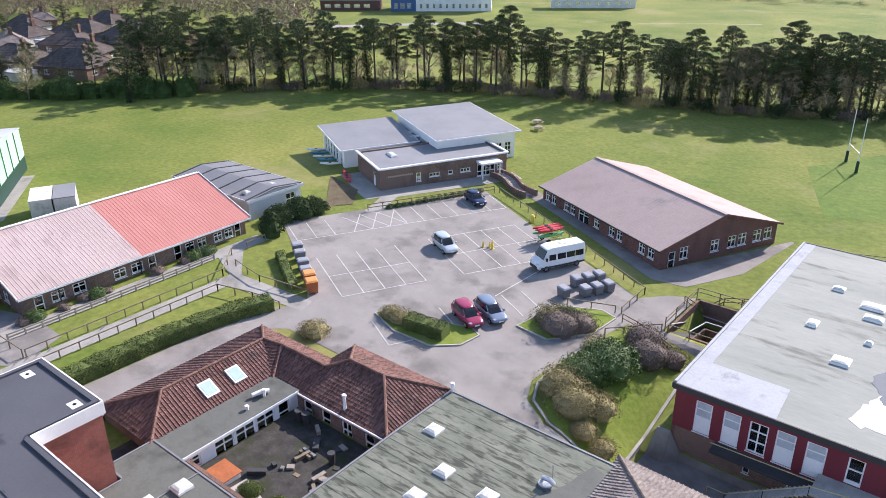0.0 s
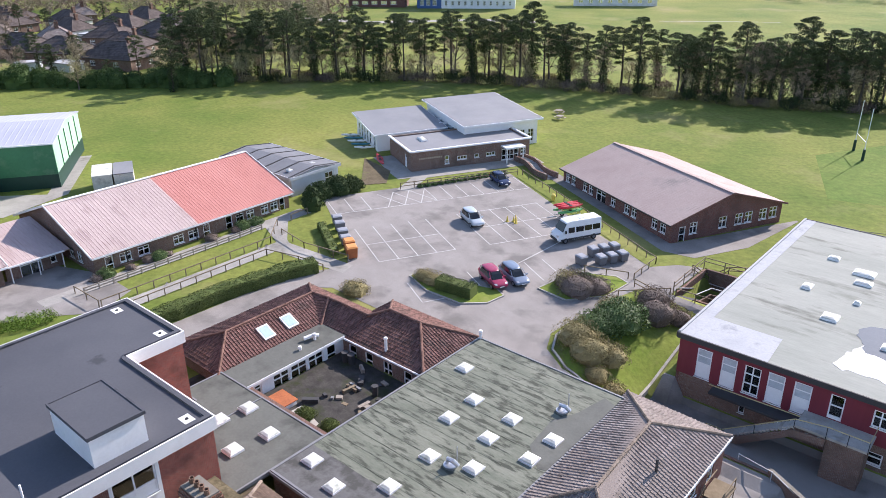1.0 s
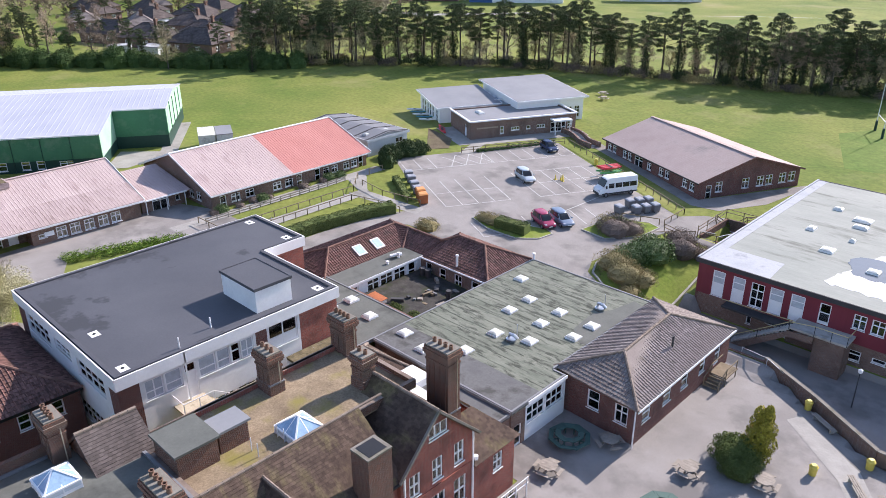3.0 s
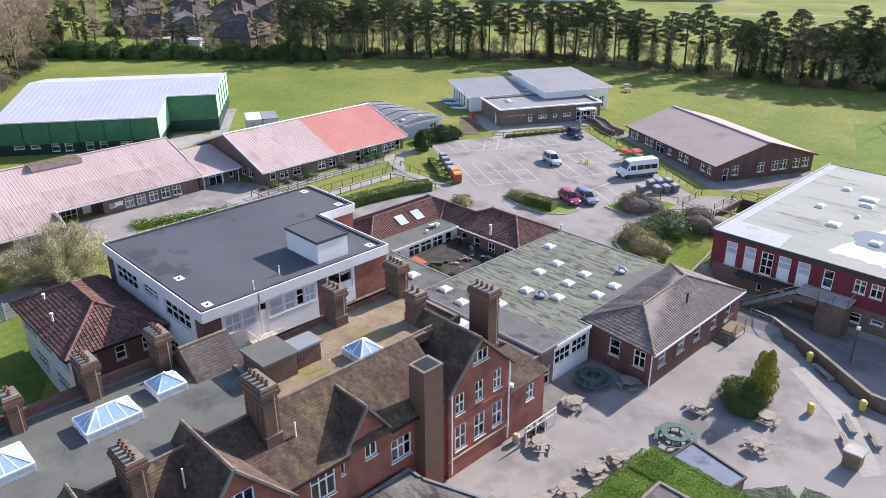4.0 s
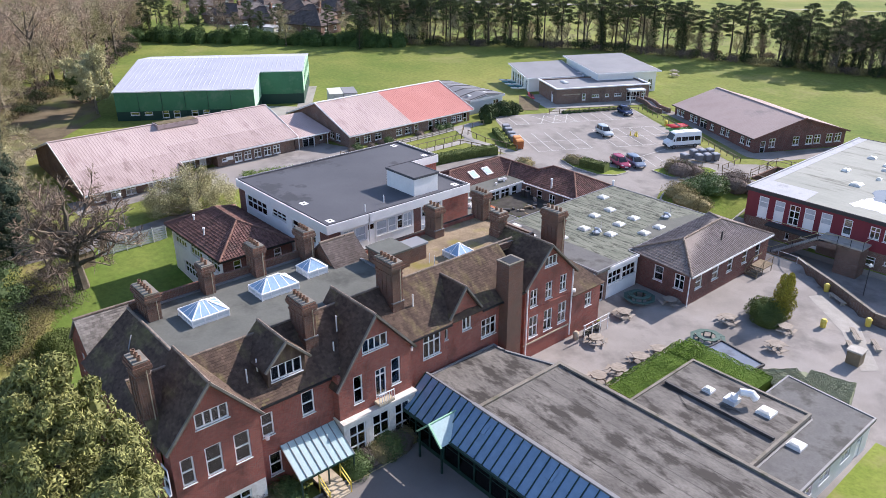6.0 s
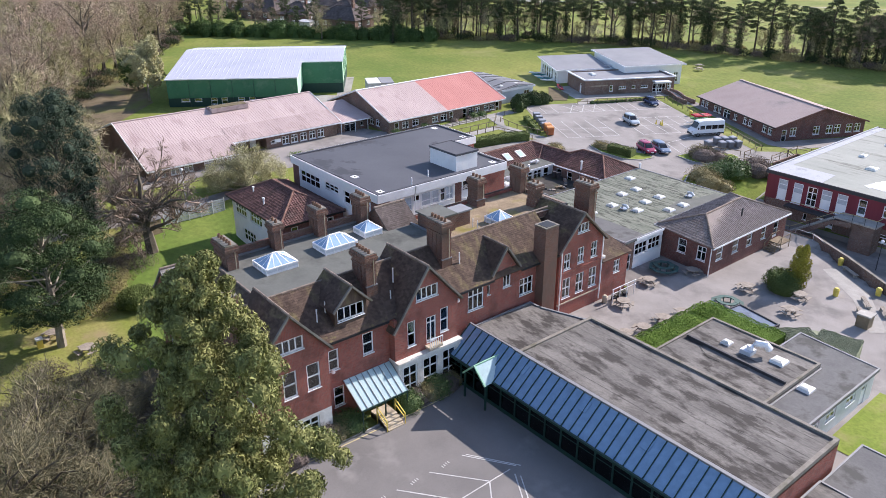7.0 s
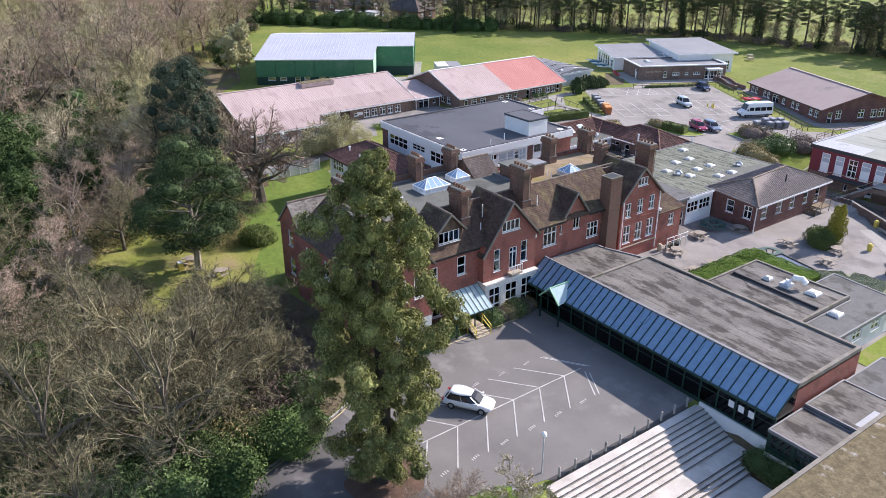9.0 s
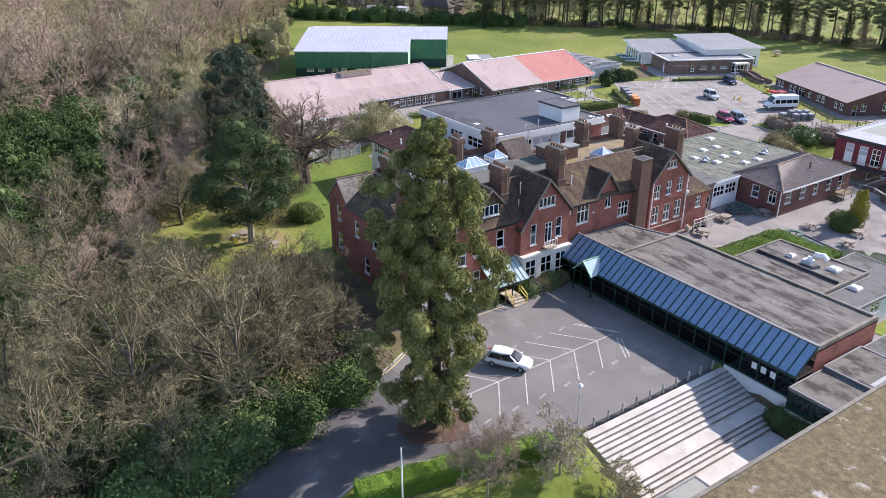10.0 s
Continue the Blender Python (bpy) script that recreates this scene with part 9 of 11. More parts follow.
t1 = leafy_tree("scots_pine_single", "pine with green crown among bare trees", 12.5, BARK_PALE, LEAF_LAUREL, C, R, 220, 0.3, 0.22, 0.4)
for x, y, s in ((-76, -40.5, 1.0), (-60, -66, 1.1), (-45, -62, 0.8), (-92, -64, 1.1)):
    place(t1, x, y, s)
drop(t1)
pol = bare_proto("pollard_tree", "old pollard with thick cut limbs and thin shoots", 10.5, 4.6, (18, 9, 8, 8), BARK, TWIG_RED, 2.4, 0.0, "", low=0.2, fine=0.03)
place(pol, -52.8, -24.2, 1.15, 40)
drop(pol)


def spring_tree(name, label, h, spread, leaf, per, size, x, y, seed_low=0.12):
    limbs, tw = bare_crown(h, spread, (12, 8, 6, 6), 0.8, 0, seed_low, 0.03, (3, 2, 1))
    V = tw[0][len(tw[0]) // 3:]
    P = V[RNG.integers(0, len(V), per)] + RNG.normal(0, 0.12, (per, 3))
    LV, LF = leaf_cards(P, RNG.normal(0, 1, P.shape), size, 0.7)
    root = thing(name, label, "tree", pose(x, y, G(x, y) - 0.05, 0, 0, 30))
    part("trunk", limbs, BARK_PALE, root)
    part("twig_mass", np_mesh("twig_mass", *tw, TWIG_GREEN), None, root)
    part("crown", np_mesh("crown", LV, LF, leaf), None, root)


spring_tree("willow_tree", "pale yellow-green tree just coming into leaf", 13.0, 4.4, LEAF_SPRING, 80000, 0.22, -121.5, 0.2)
def dome_bush(name, label, h, r, leaf, lumps, per, size, x, y):
    """A many-stemmed bush that spreads from the ground into an airy dome of catkins."""
    n = 40
    az, el = 2.399 * np.arange(n), 0.25 + 1.2 * ((np.arange(n) * 0.618) % 1.0)
    D = np.stack([np.cos(az) * np.cos(el) * r, np.sin(az) * np.cos(el) * r, np.sin(el) * h * 0.85], axis=1)
    J0 = grow(np.zeros((n, 3)), unit(D), np.linalg.norm(D, axis=1), 4, 0.12, 0.05)
    stems = MB()
    for J in J0:
        stems.tube([Vector(p) for p in J], [0.10, 0.08, 0.06, 0.04, 0.02], 5)
    J1 = shoots(J0, 9, 1.6, 3, 0.2, 0.6, 0.15)
    J2 = shoots(J1, 8, 0.7, 2, 0.2, 0.6, 0.15)
    a, e, q = RNG.uniform(0, 6.283, lumps), np.arcsin(RNG.uniform(0.02, 1.0, lumps)), RNG.uniform(0.45, 0.96, lumps)
    C = np.stack([np.cos(a) * np.cos(e) * r * q, np.sin(a) * np.cos(e) * r * q, 0.5 + np.sin(e) * (h - 0.9) * q], axis=1)
    R = np.repeat(RNG.uniform(0.6, 1.15, (lumps, 1)), 3, axis=1)
    root = thing(name, label, "tree", pose(x, y, G(x, y) - 0.05))
    part("trunk", stems, BARK_PALE, root)
    part("twig_mass", np_mesh("twig_mass", *joined([ribbons(*ends(J1), 0.05, 0.035), ribbons(*ends(J2), 0.03, 0.015)]), TWIG_GREEN), None, root)
    part("crown", np_mesh("crown", *clumps(C, R, per, size, 0.5, 0, 0.9, 0.1), leaf), None, root)


dome_bush("blossom_tree", "wide rounded willow bush with pale yellow catkins", 6.0, 6.2, LEAF_SPRING, 110, 560, 0.13, -63.4, -6.8)
spring_tree("willow_shrub", "pale yellow-green willow at the wood edge", 11.5, 4.0, LEAF_SPRING, 46000, 0.17, -74.5, -33.0)
spring_tree("cherry_tree", "small cherry tree with pale pink blossom above a hedge", 4.6, 2.6, BLOSSOM, 4200, 0.09, 11.6, -33.6)
spring_tree("cherry_sapling", "slender leafless sapling with sparse blossom", 4.0, 2.0, BLOSSOM, 900, 0.08, 15.2, -31.0)
twigtree = bare_proto("ornamental_tree", "slender leafless tree with purplish twigs", 6.0, 2.6, (12, 8, 7, 7), BARK_PALE, TWIG_RED, 0.55, 0, "", fine=0.012)
for x, y, s in ((9.8, -38.2, 1.0), (11.2, -40.0, 0.9), (8.9, -40.6, 0.8)):
    place(twigtree, x, y, s)
drop(twigtree)


# ---- pines along the playing field ----
def pine_proto(kind):
    h = (17.0, 15.5, 17.6, 14.5, 16.4, 13.0)[kind]
    C, R = [], []
    nc = (26, 22, 28, 20, 24, 18)[kind]
    low = (0.56, 0.48, 0.60, 0.50, 0.44, 0.40)[kind]
    for i in range(nc):
        f = (i + 0.5) / nc
        z = h * (low + (0.99 - low) * f)
        rr = (3.9 * math.sin(math.pi * (0.22 + 0.70 * f)) + 0.2) * RNG.uniform(0.35, 1.08)
        az = 2.4 * i + RNG.uniform(-0.6, 0.6)
        C.append((math.cos(az) * rr + 0.5 * f, math.sin(az) * rr, z))
        k = RNG.uniform(0.7, 1.45)
        R.append((k * 1.25, k * 1.25, k * 0.42))
    V, F = clumps(C, R, 230, 0.38, 0.4, 0, 0.9, 0.25, 0.5)
    tb = MB()
    bend = RNG.uniform(-0.8, 0.8, 2)
    tb.tube([(0, 0, -0.3), (0.15 + bend[0] * 0.4, 0.1, h * 0.35), (bend[0], bend[1] * 0.5, h * 0.7), (0.3 + bend[0] * 0.5, 0, h * 0.93)], [0.30, 0.24, 0.17, 0.06], 6)
    for c in C:
        tb.tube([(0.05 + bend[0] * 0.6, 0.1, c[2] - 1.2), c], [0.09, 0.03], 4)
    for i in range(12):
        az, z = RNG.uniform(0, 6.3), h * RNG.uniform(0.25, 0.55)
        ln = RNG.uniform(0.7, 2.4)
        tb.tube([(0.05, 0.1, z), (math.cos(az) * ln, math.sin(az) * ln, z + RNG.uniform(-0.1, 0.5))], [0.05, 0.015], 3)
    root = thing("pine_tree", "tall Scots pine with bare trunk and dark flat crown", "tree", pose(0, 0, -500), "pines along the field")
    part("trunk", tb, BARK_DARK, root)
    part("crown", np_mesh("crown", V, F, LEAF_PINE), None, root)
    if kind in (0, 3, 5):
        top = h * (0.5, 0, 0, 0.72, 0, 0.8)[kind]
        n_ = int(top / 0.5)
        ic = [(0.35 * math.cos(k * 1.9) + bend[0] * 0.5 * k / n_, 0.35 * math.sin(k * 1.9), 0.4 + k * 0.5) for k in range(n_)]
        ir = [(0.85 + 0.75 * math.sin(k * 0.9 + kind) ** 2,) * 2 + (0.75,) for k in range(n_)]
        IV, IF = clumps(ic, ir, 110, 0.3, 0.7)
        part("ivy", np_mesh("ivy", IV, IF, IVY), None, root, "dark ivy round the trunk")
    return root


PINES = [pine_proto(k) for k in range(6)]
HOMES = ((-186, 87), (-201, 97), (-213, 114), (-233, 92), (-247, 103), (-242, 118), (-207, 82), (-228, 128), (-258, 84), (-268, 112), (-222, 78), (-222, 104), (-276, 96), (-284, 124), (-256, 134), (-296, 104))
LINE = [(-158, 86), (-141.5, 97), (-124.9, 112.5), (-112, 122), (-95.5, 131), (-78, 137.5), (-57, 144.5), (-42, 150), (-29.5, 159.5), (0, 174), (34, 190)]


def along(line, s):
    for p, q in zip(line, line[1:]):
        d = math.hypot(q[0] - p[0], q[1] - p[1])
        if s <= d:
            return (p[0] + (q[0] - p[0]) * s / d, p[1] + (q[1] - p[1]) * s / d)
        s -= d
    return line[-1]


s, k = 0.0, 0
while s < 232:
    x, y = along(LINE, s)
    off = RNG.uniform(0.2, 3.2) if k % 2 else RNG.uniform(3.0, 8.5)
    kind = int(RNG.integers(0, 6)) if s < 105 or RNG.uniform() < 0.45 else (0, 3, 5)[k % 3]
    place(PINES[kind], x - off * 0.4, y + off * 0.9, RNG.uniform(0.74, 0.98))
    place(BARE_FAR[k % 3], x - 1.5, y + RNG.uniform(0, 9), RNG.uniform(0.35, 0.75))
    s += RNG.uniform(1.5, 3.4) if s < 90 else (RNG.uniform(1.2, 2.6) if s > 112 else RNG.uniform(2.6, 4.6))
    k += 1
for i in range(20):                                   # darker wood behind its left end and round the houses
    x, y = -190 + RNG.uniform(-30, 50), 92 + RNG.uniform(-14, 40)
    if free(x, y, 4.2) and min(math.hypot(x - a, y - c) for a, c in HOMES) > 9.5:
        place(PINES[i % 6], x, y, RNG.uniform(0.7, 1.0))


def heart(rx, ry, h):
    """The dense inside of a shrub: one lumpy dome."""
    mb, n = MB(), 12
    mb.ring([[(rx * g * (1 + 0.12 * math.sin(3 * a + 5 * zz)) * math.cos(a), ry * g * (1 + 0.12 * math.sin(3 * a + 5 * zz)) * math.sin(a), h * zz) for a in (2 * math.pi * q / n for q in range(n))]
             for g, zz in ((0.72, 0.0), (0.80, 0.25), (0.70, 0.48), (0.45, 0.64), (0.15, 0.70))])
    return mb


for i in range(110):                                  # garden trees among the houses
    x, y = RNG.uniform(-300, -166), RNG.uniform(56, 150)
    if min(math.hypot(x - a, y - c) for a, c in HOMES) > 9.0 and y > 0.12 * (x + 166) + 62 and free(x, y, 4.6):
        place((PINES + BARE_FAR)[i % 9], x, y, RNG.uniform(0.3, 0.6))
def wood_mass(name, label, spots_, sizes, twig):
    """Many distant leafless trees as one mass of twigs."""
    _, (V, F) = bare_crown(14, 6.6, (8, 4, 4, 4), 1.6, 0, 0.1, 0.2, (2, 1, 1))
    parts_ = []
    for (x, y), k in zip(spots_, sizes):
        a = RNG.uniform(0, 6.28)
        c, q = math.cos(a) * k, math.sin(a) * k
        parts_.append((np.stack([V[:, 0] * c - V[:, 1] * q + x, V[:, 0] * q + V[:, 1] * c + y, V[:, 2] * k * RNG.uniform(0.85, 1.15) + G(x, y)], axis=1), F))
    root = thing(name, label, "wood", kind="stuff")
    part("twig_mass", np_mesh("twig_mass", *joined(parts_), twig), None, root, kind="stuff")


far, belt = ([], []), ([], [])
for i in range(1500):                                 # bare wood beyond the houses, up to the far field
    x, y = RNG.uniform(-430, -150), RNG.uniform(60, 330)
    left = (y - 112) < -0.88 * (x + 135) + 6
    if (x < -276 or y > 148 or x < -262 and y > 120) and left and free(x, y, 6.2):
        far[i % 2].append((x, y))
for i in range(110):                                  # tree belt along the far side of the far field
    belt[i % 2].append((-330 + 400 * i / 109 + RNG.uniform(-4, 4), 300 + 110 * i / 109 + RNG.uniform(-9, 9)))
for k, tw in enumerate((TWIG, TWIG_RED)):
    wood_mass("distant_wood", "distant grey-brown leafless wood behind houses", far[k], RNG.uniform(0.6, 1.0, len(far[k])), tw)
    wood_mass("tree_belt", "leafless tree belt beyond the far field", belt[k], RNG.uniform(0.5, 0.85, len(belt[k])), tw)


def shrub_proto(name, label, leaf, nc, rx, ry, h, per, size, category="shrub", aspect=0.55, group="", core=True, bark=None):
    C, R = [], []
    for i in range(nc):
        az, f = i * 2.399, math.sqrt((i + 0.5) / nc)
        dome = math.sqrt(max(0.05, 1 - f * f * 0.85))
        C.append((math.cos(az) * rx * f * 0.85, math.sin(az) * ry * f * 0.85, h * dome * RNG.uniform(0.5, 0.78)))
        k = 0.32 * min(rx, ry, h * 1.3) * RNG.uniform(0.9, 1.4)
        R.append((k, k, k * 0.9))
    V, F = clumps(C, R, per, size, aspect, wild=0.7)
    root = thing(name, label, category, pose(0, 0, -500), group)
    part("foliage", np_mesh("foliage", V, F, leaf), None, root)
    stems = MB()
    for c in C[:: max(1, nc // 8)]:
        stems.tube([(c[0] * 0.25, c[1] * 0.25, -0.1), (c[0] * 0.7, c[1] * 0.7, c[2] * 0.6), c], [0.06, 0.04, 0.02], 4)
    part("stem_tangle", stems, bark or BARK, root, kind="stuff")
    if core:
        part("inner_foliage", heart(rx, ry, h), leaf, root)
    return root


# dark undergrowth below the pines
under = [shrub_proto("undergrowth", "tangled brown undergrowth below the pines", lf, 16, 3.2, 2.4, hh, 130, 0.3, "shrub", group="undergrowth at the field edge", core=False, aspect=0.3) for lf, hh in ((LEAF_OLIVE, 2.2), (LEAF_PURPLE, 2.6), (IVY, 3.0))]
s = -2.0
while s < 232:
    x, y = along(LINE, max(0, s))
    place(under[int(RNG.integers(0, 3))], x + RNG.uniform(-0.6, 0.6), y + RNG.uniform(-0.8, 1.2), RNG.uniform(0.7, 1.05))
    if RNG.uniform() < 0.8:
        place(under[int(RNG.integers(0, 2))], x - 2, y + RNG.uniform(3, 9), RNG.uniform(0.6, 0.9))
    s += 3.2
big = shrub_proto("boundary_hedge", "tall dark evergreen boundary hedge", LEAF_IVY_MASS, 22, 4.6, 3.6, 6.4, 220, 0.34, "hedge", group="boundary hedges")
for i in range(60):                                   # thicket along the field edge of the wood
    x = -250 + 150 * i / 59
    y = wood_top(x) + RNG.uniform(-2.5, 2.5)
    place(under[i % 3], x, y, RNG.uniform(0.8, 1.3), label="tangled undergrowth at the edge of the wood")
    if i % 2:
        place(BARE_FAR[i % 3], x + 1.5, y - 3.5, RNG.uniform(0.75, 1.0))
for k in range(31):
    x, y = -218.5 + 73.5 * k / 30, 26.5 + 63 * k / 30 + RNG.uniform(-1.4, 1.4)
    place(big, x, y, RNG.uniform(0.55, 0.95))
for k in range(16):                                   # dark trees above the end of the hedge
    x, y = -226 + 2.9 * k + RNG.uniform(-2, 2), 34 + 2.5 * k + RNG.uniform(0, 9)
    if free(x, y, 3.4) and min(math.hypot(x - a, y - c) for a, c in HOMES) > 8.5:
        place((PINES + BARE_FAR)[int(RNG.integers(0, 9))], x, y, RNG.uniform(0.45, 0.8))
for k in range(34):
    x, y = RNG.uniform(-262, -178), RNG.uniform(66, 128)
    if min(math.hypot(x - a, y - c) for a, c in HOMES) > 7.0:
        place(big, x, y, RNG.uniform(0.28, 0.5), label="dark evergreen shrub in a house garden")
drop(big)

# shrubs near the buildings
lau = shrub_proto("laurel_bush", "glossy green laurel bush at the wood edge", LEAF_LAUREL, 30, 3.4, 3.0, 3.8, 260, 0.26, aspect=0.5, group="laurels by the drive")
for x, y, s in ((-3.6, -51.6, 0.95), (-5.4, -47.8, 0.8), (-1.4, -56.6, 1.2), (-4.6, -58.5, 1.25), (-2.8, -55.0, 1.2), (0.0, -60.5, 1.15), (-7.2, -45.2, 0.6), (-12.1, -50.7, 0.9), (-16.5, -52.5, 0.9), (-21.2, -50.3, 0.9), (-8.5, -50.2, 0.8), (-6.5, -54.5, 1.0), (-7.4, -42.4, 0.5), (-6.6, -49.0, 0.55), (-8.5, -61, 1.0), (0.5, -65, 1.1), (-20.5, -38.5, 0.7), (-10.5, -38.8, 0.75), (-13.0, -58.5, 0.9), (-9.5, -65.5, 1.1), (-17.5, -61.5, 0.9), (-4.5, -69, 1.1), (-24, -66, 1.0), (-14.5, -69.5, 1.1), (-30, -60, 0.9), (-20, -57, 0.7)):
    place(lau, x, y, s)
drop(lau)
hol = shrub_proto("holly_bush", "dark holly and ivy under bare oaks", LEAF_IVY_MASS, 26, 3.0, 2.8, 3.2, 240, 0.24, group="evergreens under the oaks")
for i in range(46):
    x, y = RNG.uniform(-30, -2), RNG.uniform(-72, -41)
    if x < -5.5 + (y + 40) * -0.22 and not (x < -22 and y > -47):
        place(hol, x, y, RNG.uniform(0.6, 1.15))
drop(hol)
scrub = [shrub_proto("bramble_scrub", "tangled brown bramble and scrub", lf, 20, 3.2, 2.8, 2.2, 130, 0.26, aspect=0.25, group="scrub in the wood", core=False) for lf in (LEAF_OLIVE, LEAF_PURPLE, LEAF_IVY_MASS)]
for i in range(190):
    x, y = RNG.uniform(-66, -3), RNG.uniform(-76, -38)
    if y < wood_top(x) + 7 and not (-46 < x < -29 and y > -46) and x < -6 + (y + 38) * -0.2:
        place(scrub[i % 3], x, y, RNG.uniform(0.8, 1.35))
for x, y, s in ((-26, -35.4, 0.8), (-30.5, -37.5, 0.8), (-34, -40.5, 0.7), (-24, -39, 0.9), (-28, -43, 1.0), (-21, -36.3, 0.8), (-17, -36, 0.9), (-14, -37.5, 0.8)):
    place(scrub[1], x, y, s)
for x, y, k in ((-50.5, -27.0, 0.8), (-55.5, -27.5, 0.9), (-48.0, -30.0, 0.7), (-57.5, -24.6, 0.7), (-45.5, -31.6, 0.75), (-62.5, -26.0, 0.9), (-52.2, -29.4, 0.8), (-43.0, -33.4, 0.7)):
    place(scrub[1 if k > 0.75 else 0], x, y, k, label="leafless russet shrub beside the lawn")
rho = shrub_proto("rhododendron", "large dark green rhododendron clump", LEAF_LAUREL, 26, 3.0, 2.6, 3.0, 230, 0.22, group="shrubs on the raised lawn")
oli = shrub_proto("olive_shrub", "leggy olive-brown shrub with thin leaves", LEAF_OLIVE, 22, 2.4, 2.2, 2.4, 190, 0.2, aspect=0.3, group="shrubs on the raised lawn")
pur = shrub_proto("dusky_shrub", "rounded dusky leafless shrub", LEAF_PURPLE, 22, 2.4, 2.2, 2.3, 190, 0.2, aspect=0.25, group="shrubs on the raised lawn")
for pr, x, y, s in ((rho, -24.3, 52.6, 1.0), (rho, -25.6, 50.0, 0.8), (oli, -26.0, 47.2, 0.95), (oli, -24.0, 45.9, 0.95), (oli, -22.6, 47.6, 0.8), (oli, -26.6, 54.6, 0.7), (pur, -22.6, 56.6, 1.0), (pur, -23.9, 58.6, 0.85), (oli, -20.6, 44.6, 0.6),
                    (pur, -20.9, 58.0, 0.7), (oli, -22.3, 44.4, 0.6)):
    place(pr, x, y, s)
for pr, x, y, s in ((pur, -31.2, 55.6, 1.0), (oli, -32.6, 56.4, 0.85), (pur, -30.0, 57.2, 0.85), (rho, -31.6, 57.2, 0.6)):
    place(pr, x, y, s, label="twiggy dark shrub in a corner bed")
for x, y, s in ((-45.0, 46.9, 0.55), (-43.6, 46.9, 0.6), (-48.4, 39.9, 0.7)):
    place(oli, x, y, s, label="twiggy olive shrub in a bed")
for x, y, s in ((-12.2, -25.2, 0.55), (-12.0, -23.2, 0.45), (-11.9, -26.8, 0.5), (-11.6, -16.2, 0.45), (-11.5, -14.2, 0.45), (-11.6, -12.4, 0.4), (-11.0, -28.6, 0.45), (-11.1, -30.4, 0.5), (-11.2, -17.6, 0.4), (-11.4, -15.2, 0.5), (-11.4, -13.2, 0.5), (-11.9, -24.2, 0.5), (-11.2, -26.0, 0.4)):
    place((oli, pur, rho)[int(-y) % 3], x, y, s * 1.3, label="small mixed shrub in a bed below the house")
for y in (24.4, 27.2, 29.5, 31.8, 37.6, 42.2, 44.0, 23.4, 30.6, 41.0):
    place(pur if int(y) % 2 else rho, -71.0 + RNG.uniform(-0.2, 0.2), y, RNG.uniform(0.28, 0.42), label="low shrub below classroom windows")
for k in range(14):
    x, y = -64.6 + (5.4 * k / 13), 67.9 + 12.8 * k / 13
    place(rho, x, y, 0.21, label="small clipped shrub in a row")
eve = shrub_proto("evergreen_hedge", "dark evergreen hedge beside the grey classroom", LEAF_DARK, 26, 2.6, 2.2, 2.8, 300, 0.2, "hedge")
for x, y, s in ((-71.6, 58.4, 0.9), (-71.2, 60.4, 0.8), (-72.2, 55.8, 0.85)):
    place(eve, x, y, s)
drop(eve)
flame = shrub_proto("red_shrub", "small bright red-leaved shrub beside a hedge", leafy("red_leaf", (0.30, 0.022, 0.014), (0.46, 0.045, 0.028), 0.4), 10, 0.55, 0.5, 0.9, 160, 0.1)
place(flame, 8.9, 15.4, 1.0)
drop(flame)
col = shrub_proto("columnar_conifer", "upright dark clipped conifer", LEAF_DARK, 18, 1.4, 1.4, 3.9, 200, 0.22)
place(col, -69.3, 51.9, 1.0)
drop(col)
bush = shrub_proto("garden_shrub", "rounded green courtyard shrub", LEAF_BOX, 26, 1.8, 1.7, 2.1, 420, 0.13)
place(bush, -2.4, 27.6, 1.15)
place(bush, -1.7, 26.4, 0.9)
place(bush, -36.0, 22.8, 0.5)
place(bush, -33.5, 23.2, 0.45)
place(bush, -42.0, -29.6, 1.25, label="rounded dark shrub on the garden lawn")
drop(bush)
C = [(0.25 * math.cos(k * 2.4), 0.25 * math.sin(k * 2.4), 0.5 + k * 0.22) for k in range(14)]
R = [(0.80 * (1 - (k / 14.5) ** 2) * min(1, 0.6 + k * 0.12) + 0.12,) * 2 + (0.5,) for k in range(14)]
V, F = clumps(C, R, 750, 0.13, 0.5, -1.5, 0.5, 0.75)
gold = thing("golden_conifer", "small upright golden conifer in the courtyard", "tree", pose(-1.3, 28.6, -0.6))
gold.scale = (1.25, 1.25, 1.4)
part("foliage", np_mesh("foliage", V, F, LEAF_GOLD), None, gold)
m = MB()
m.cyl(0, 0, -0.1, 3.0, 0.12, 0.04, 8)
part("trunk", m, BARK, gold)


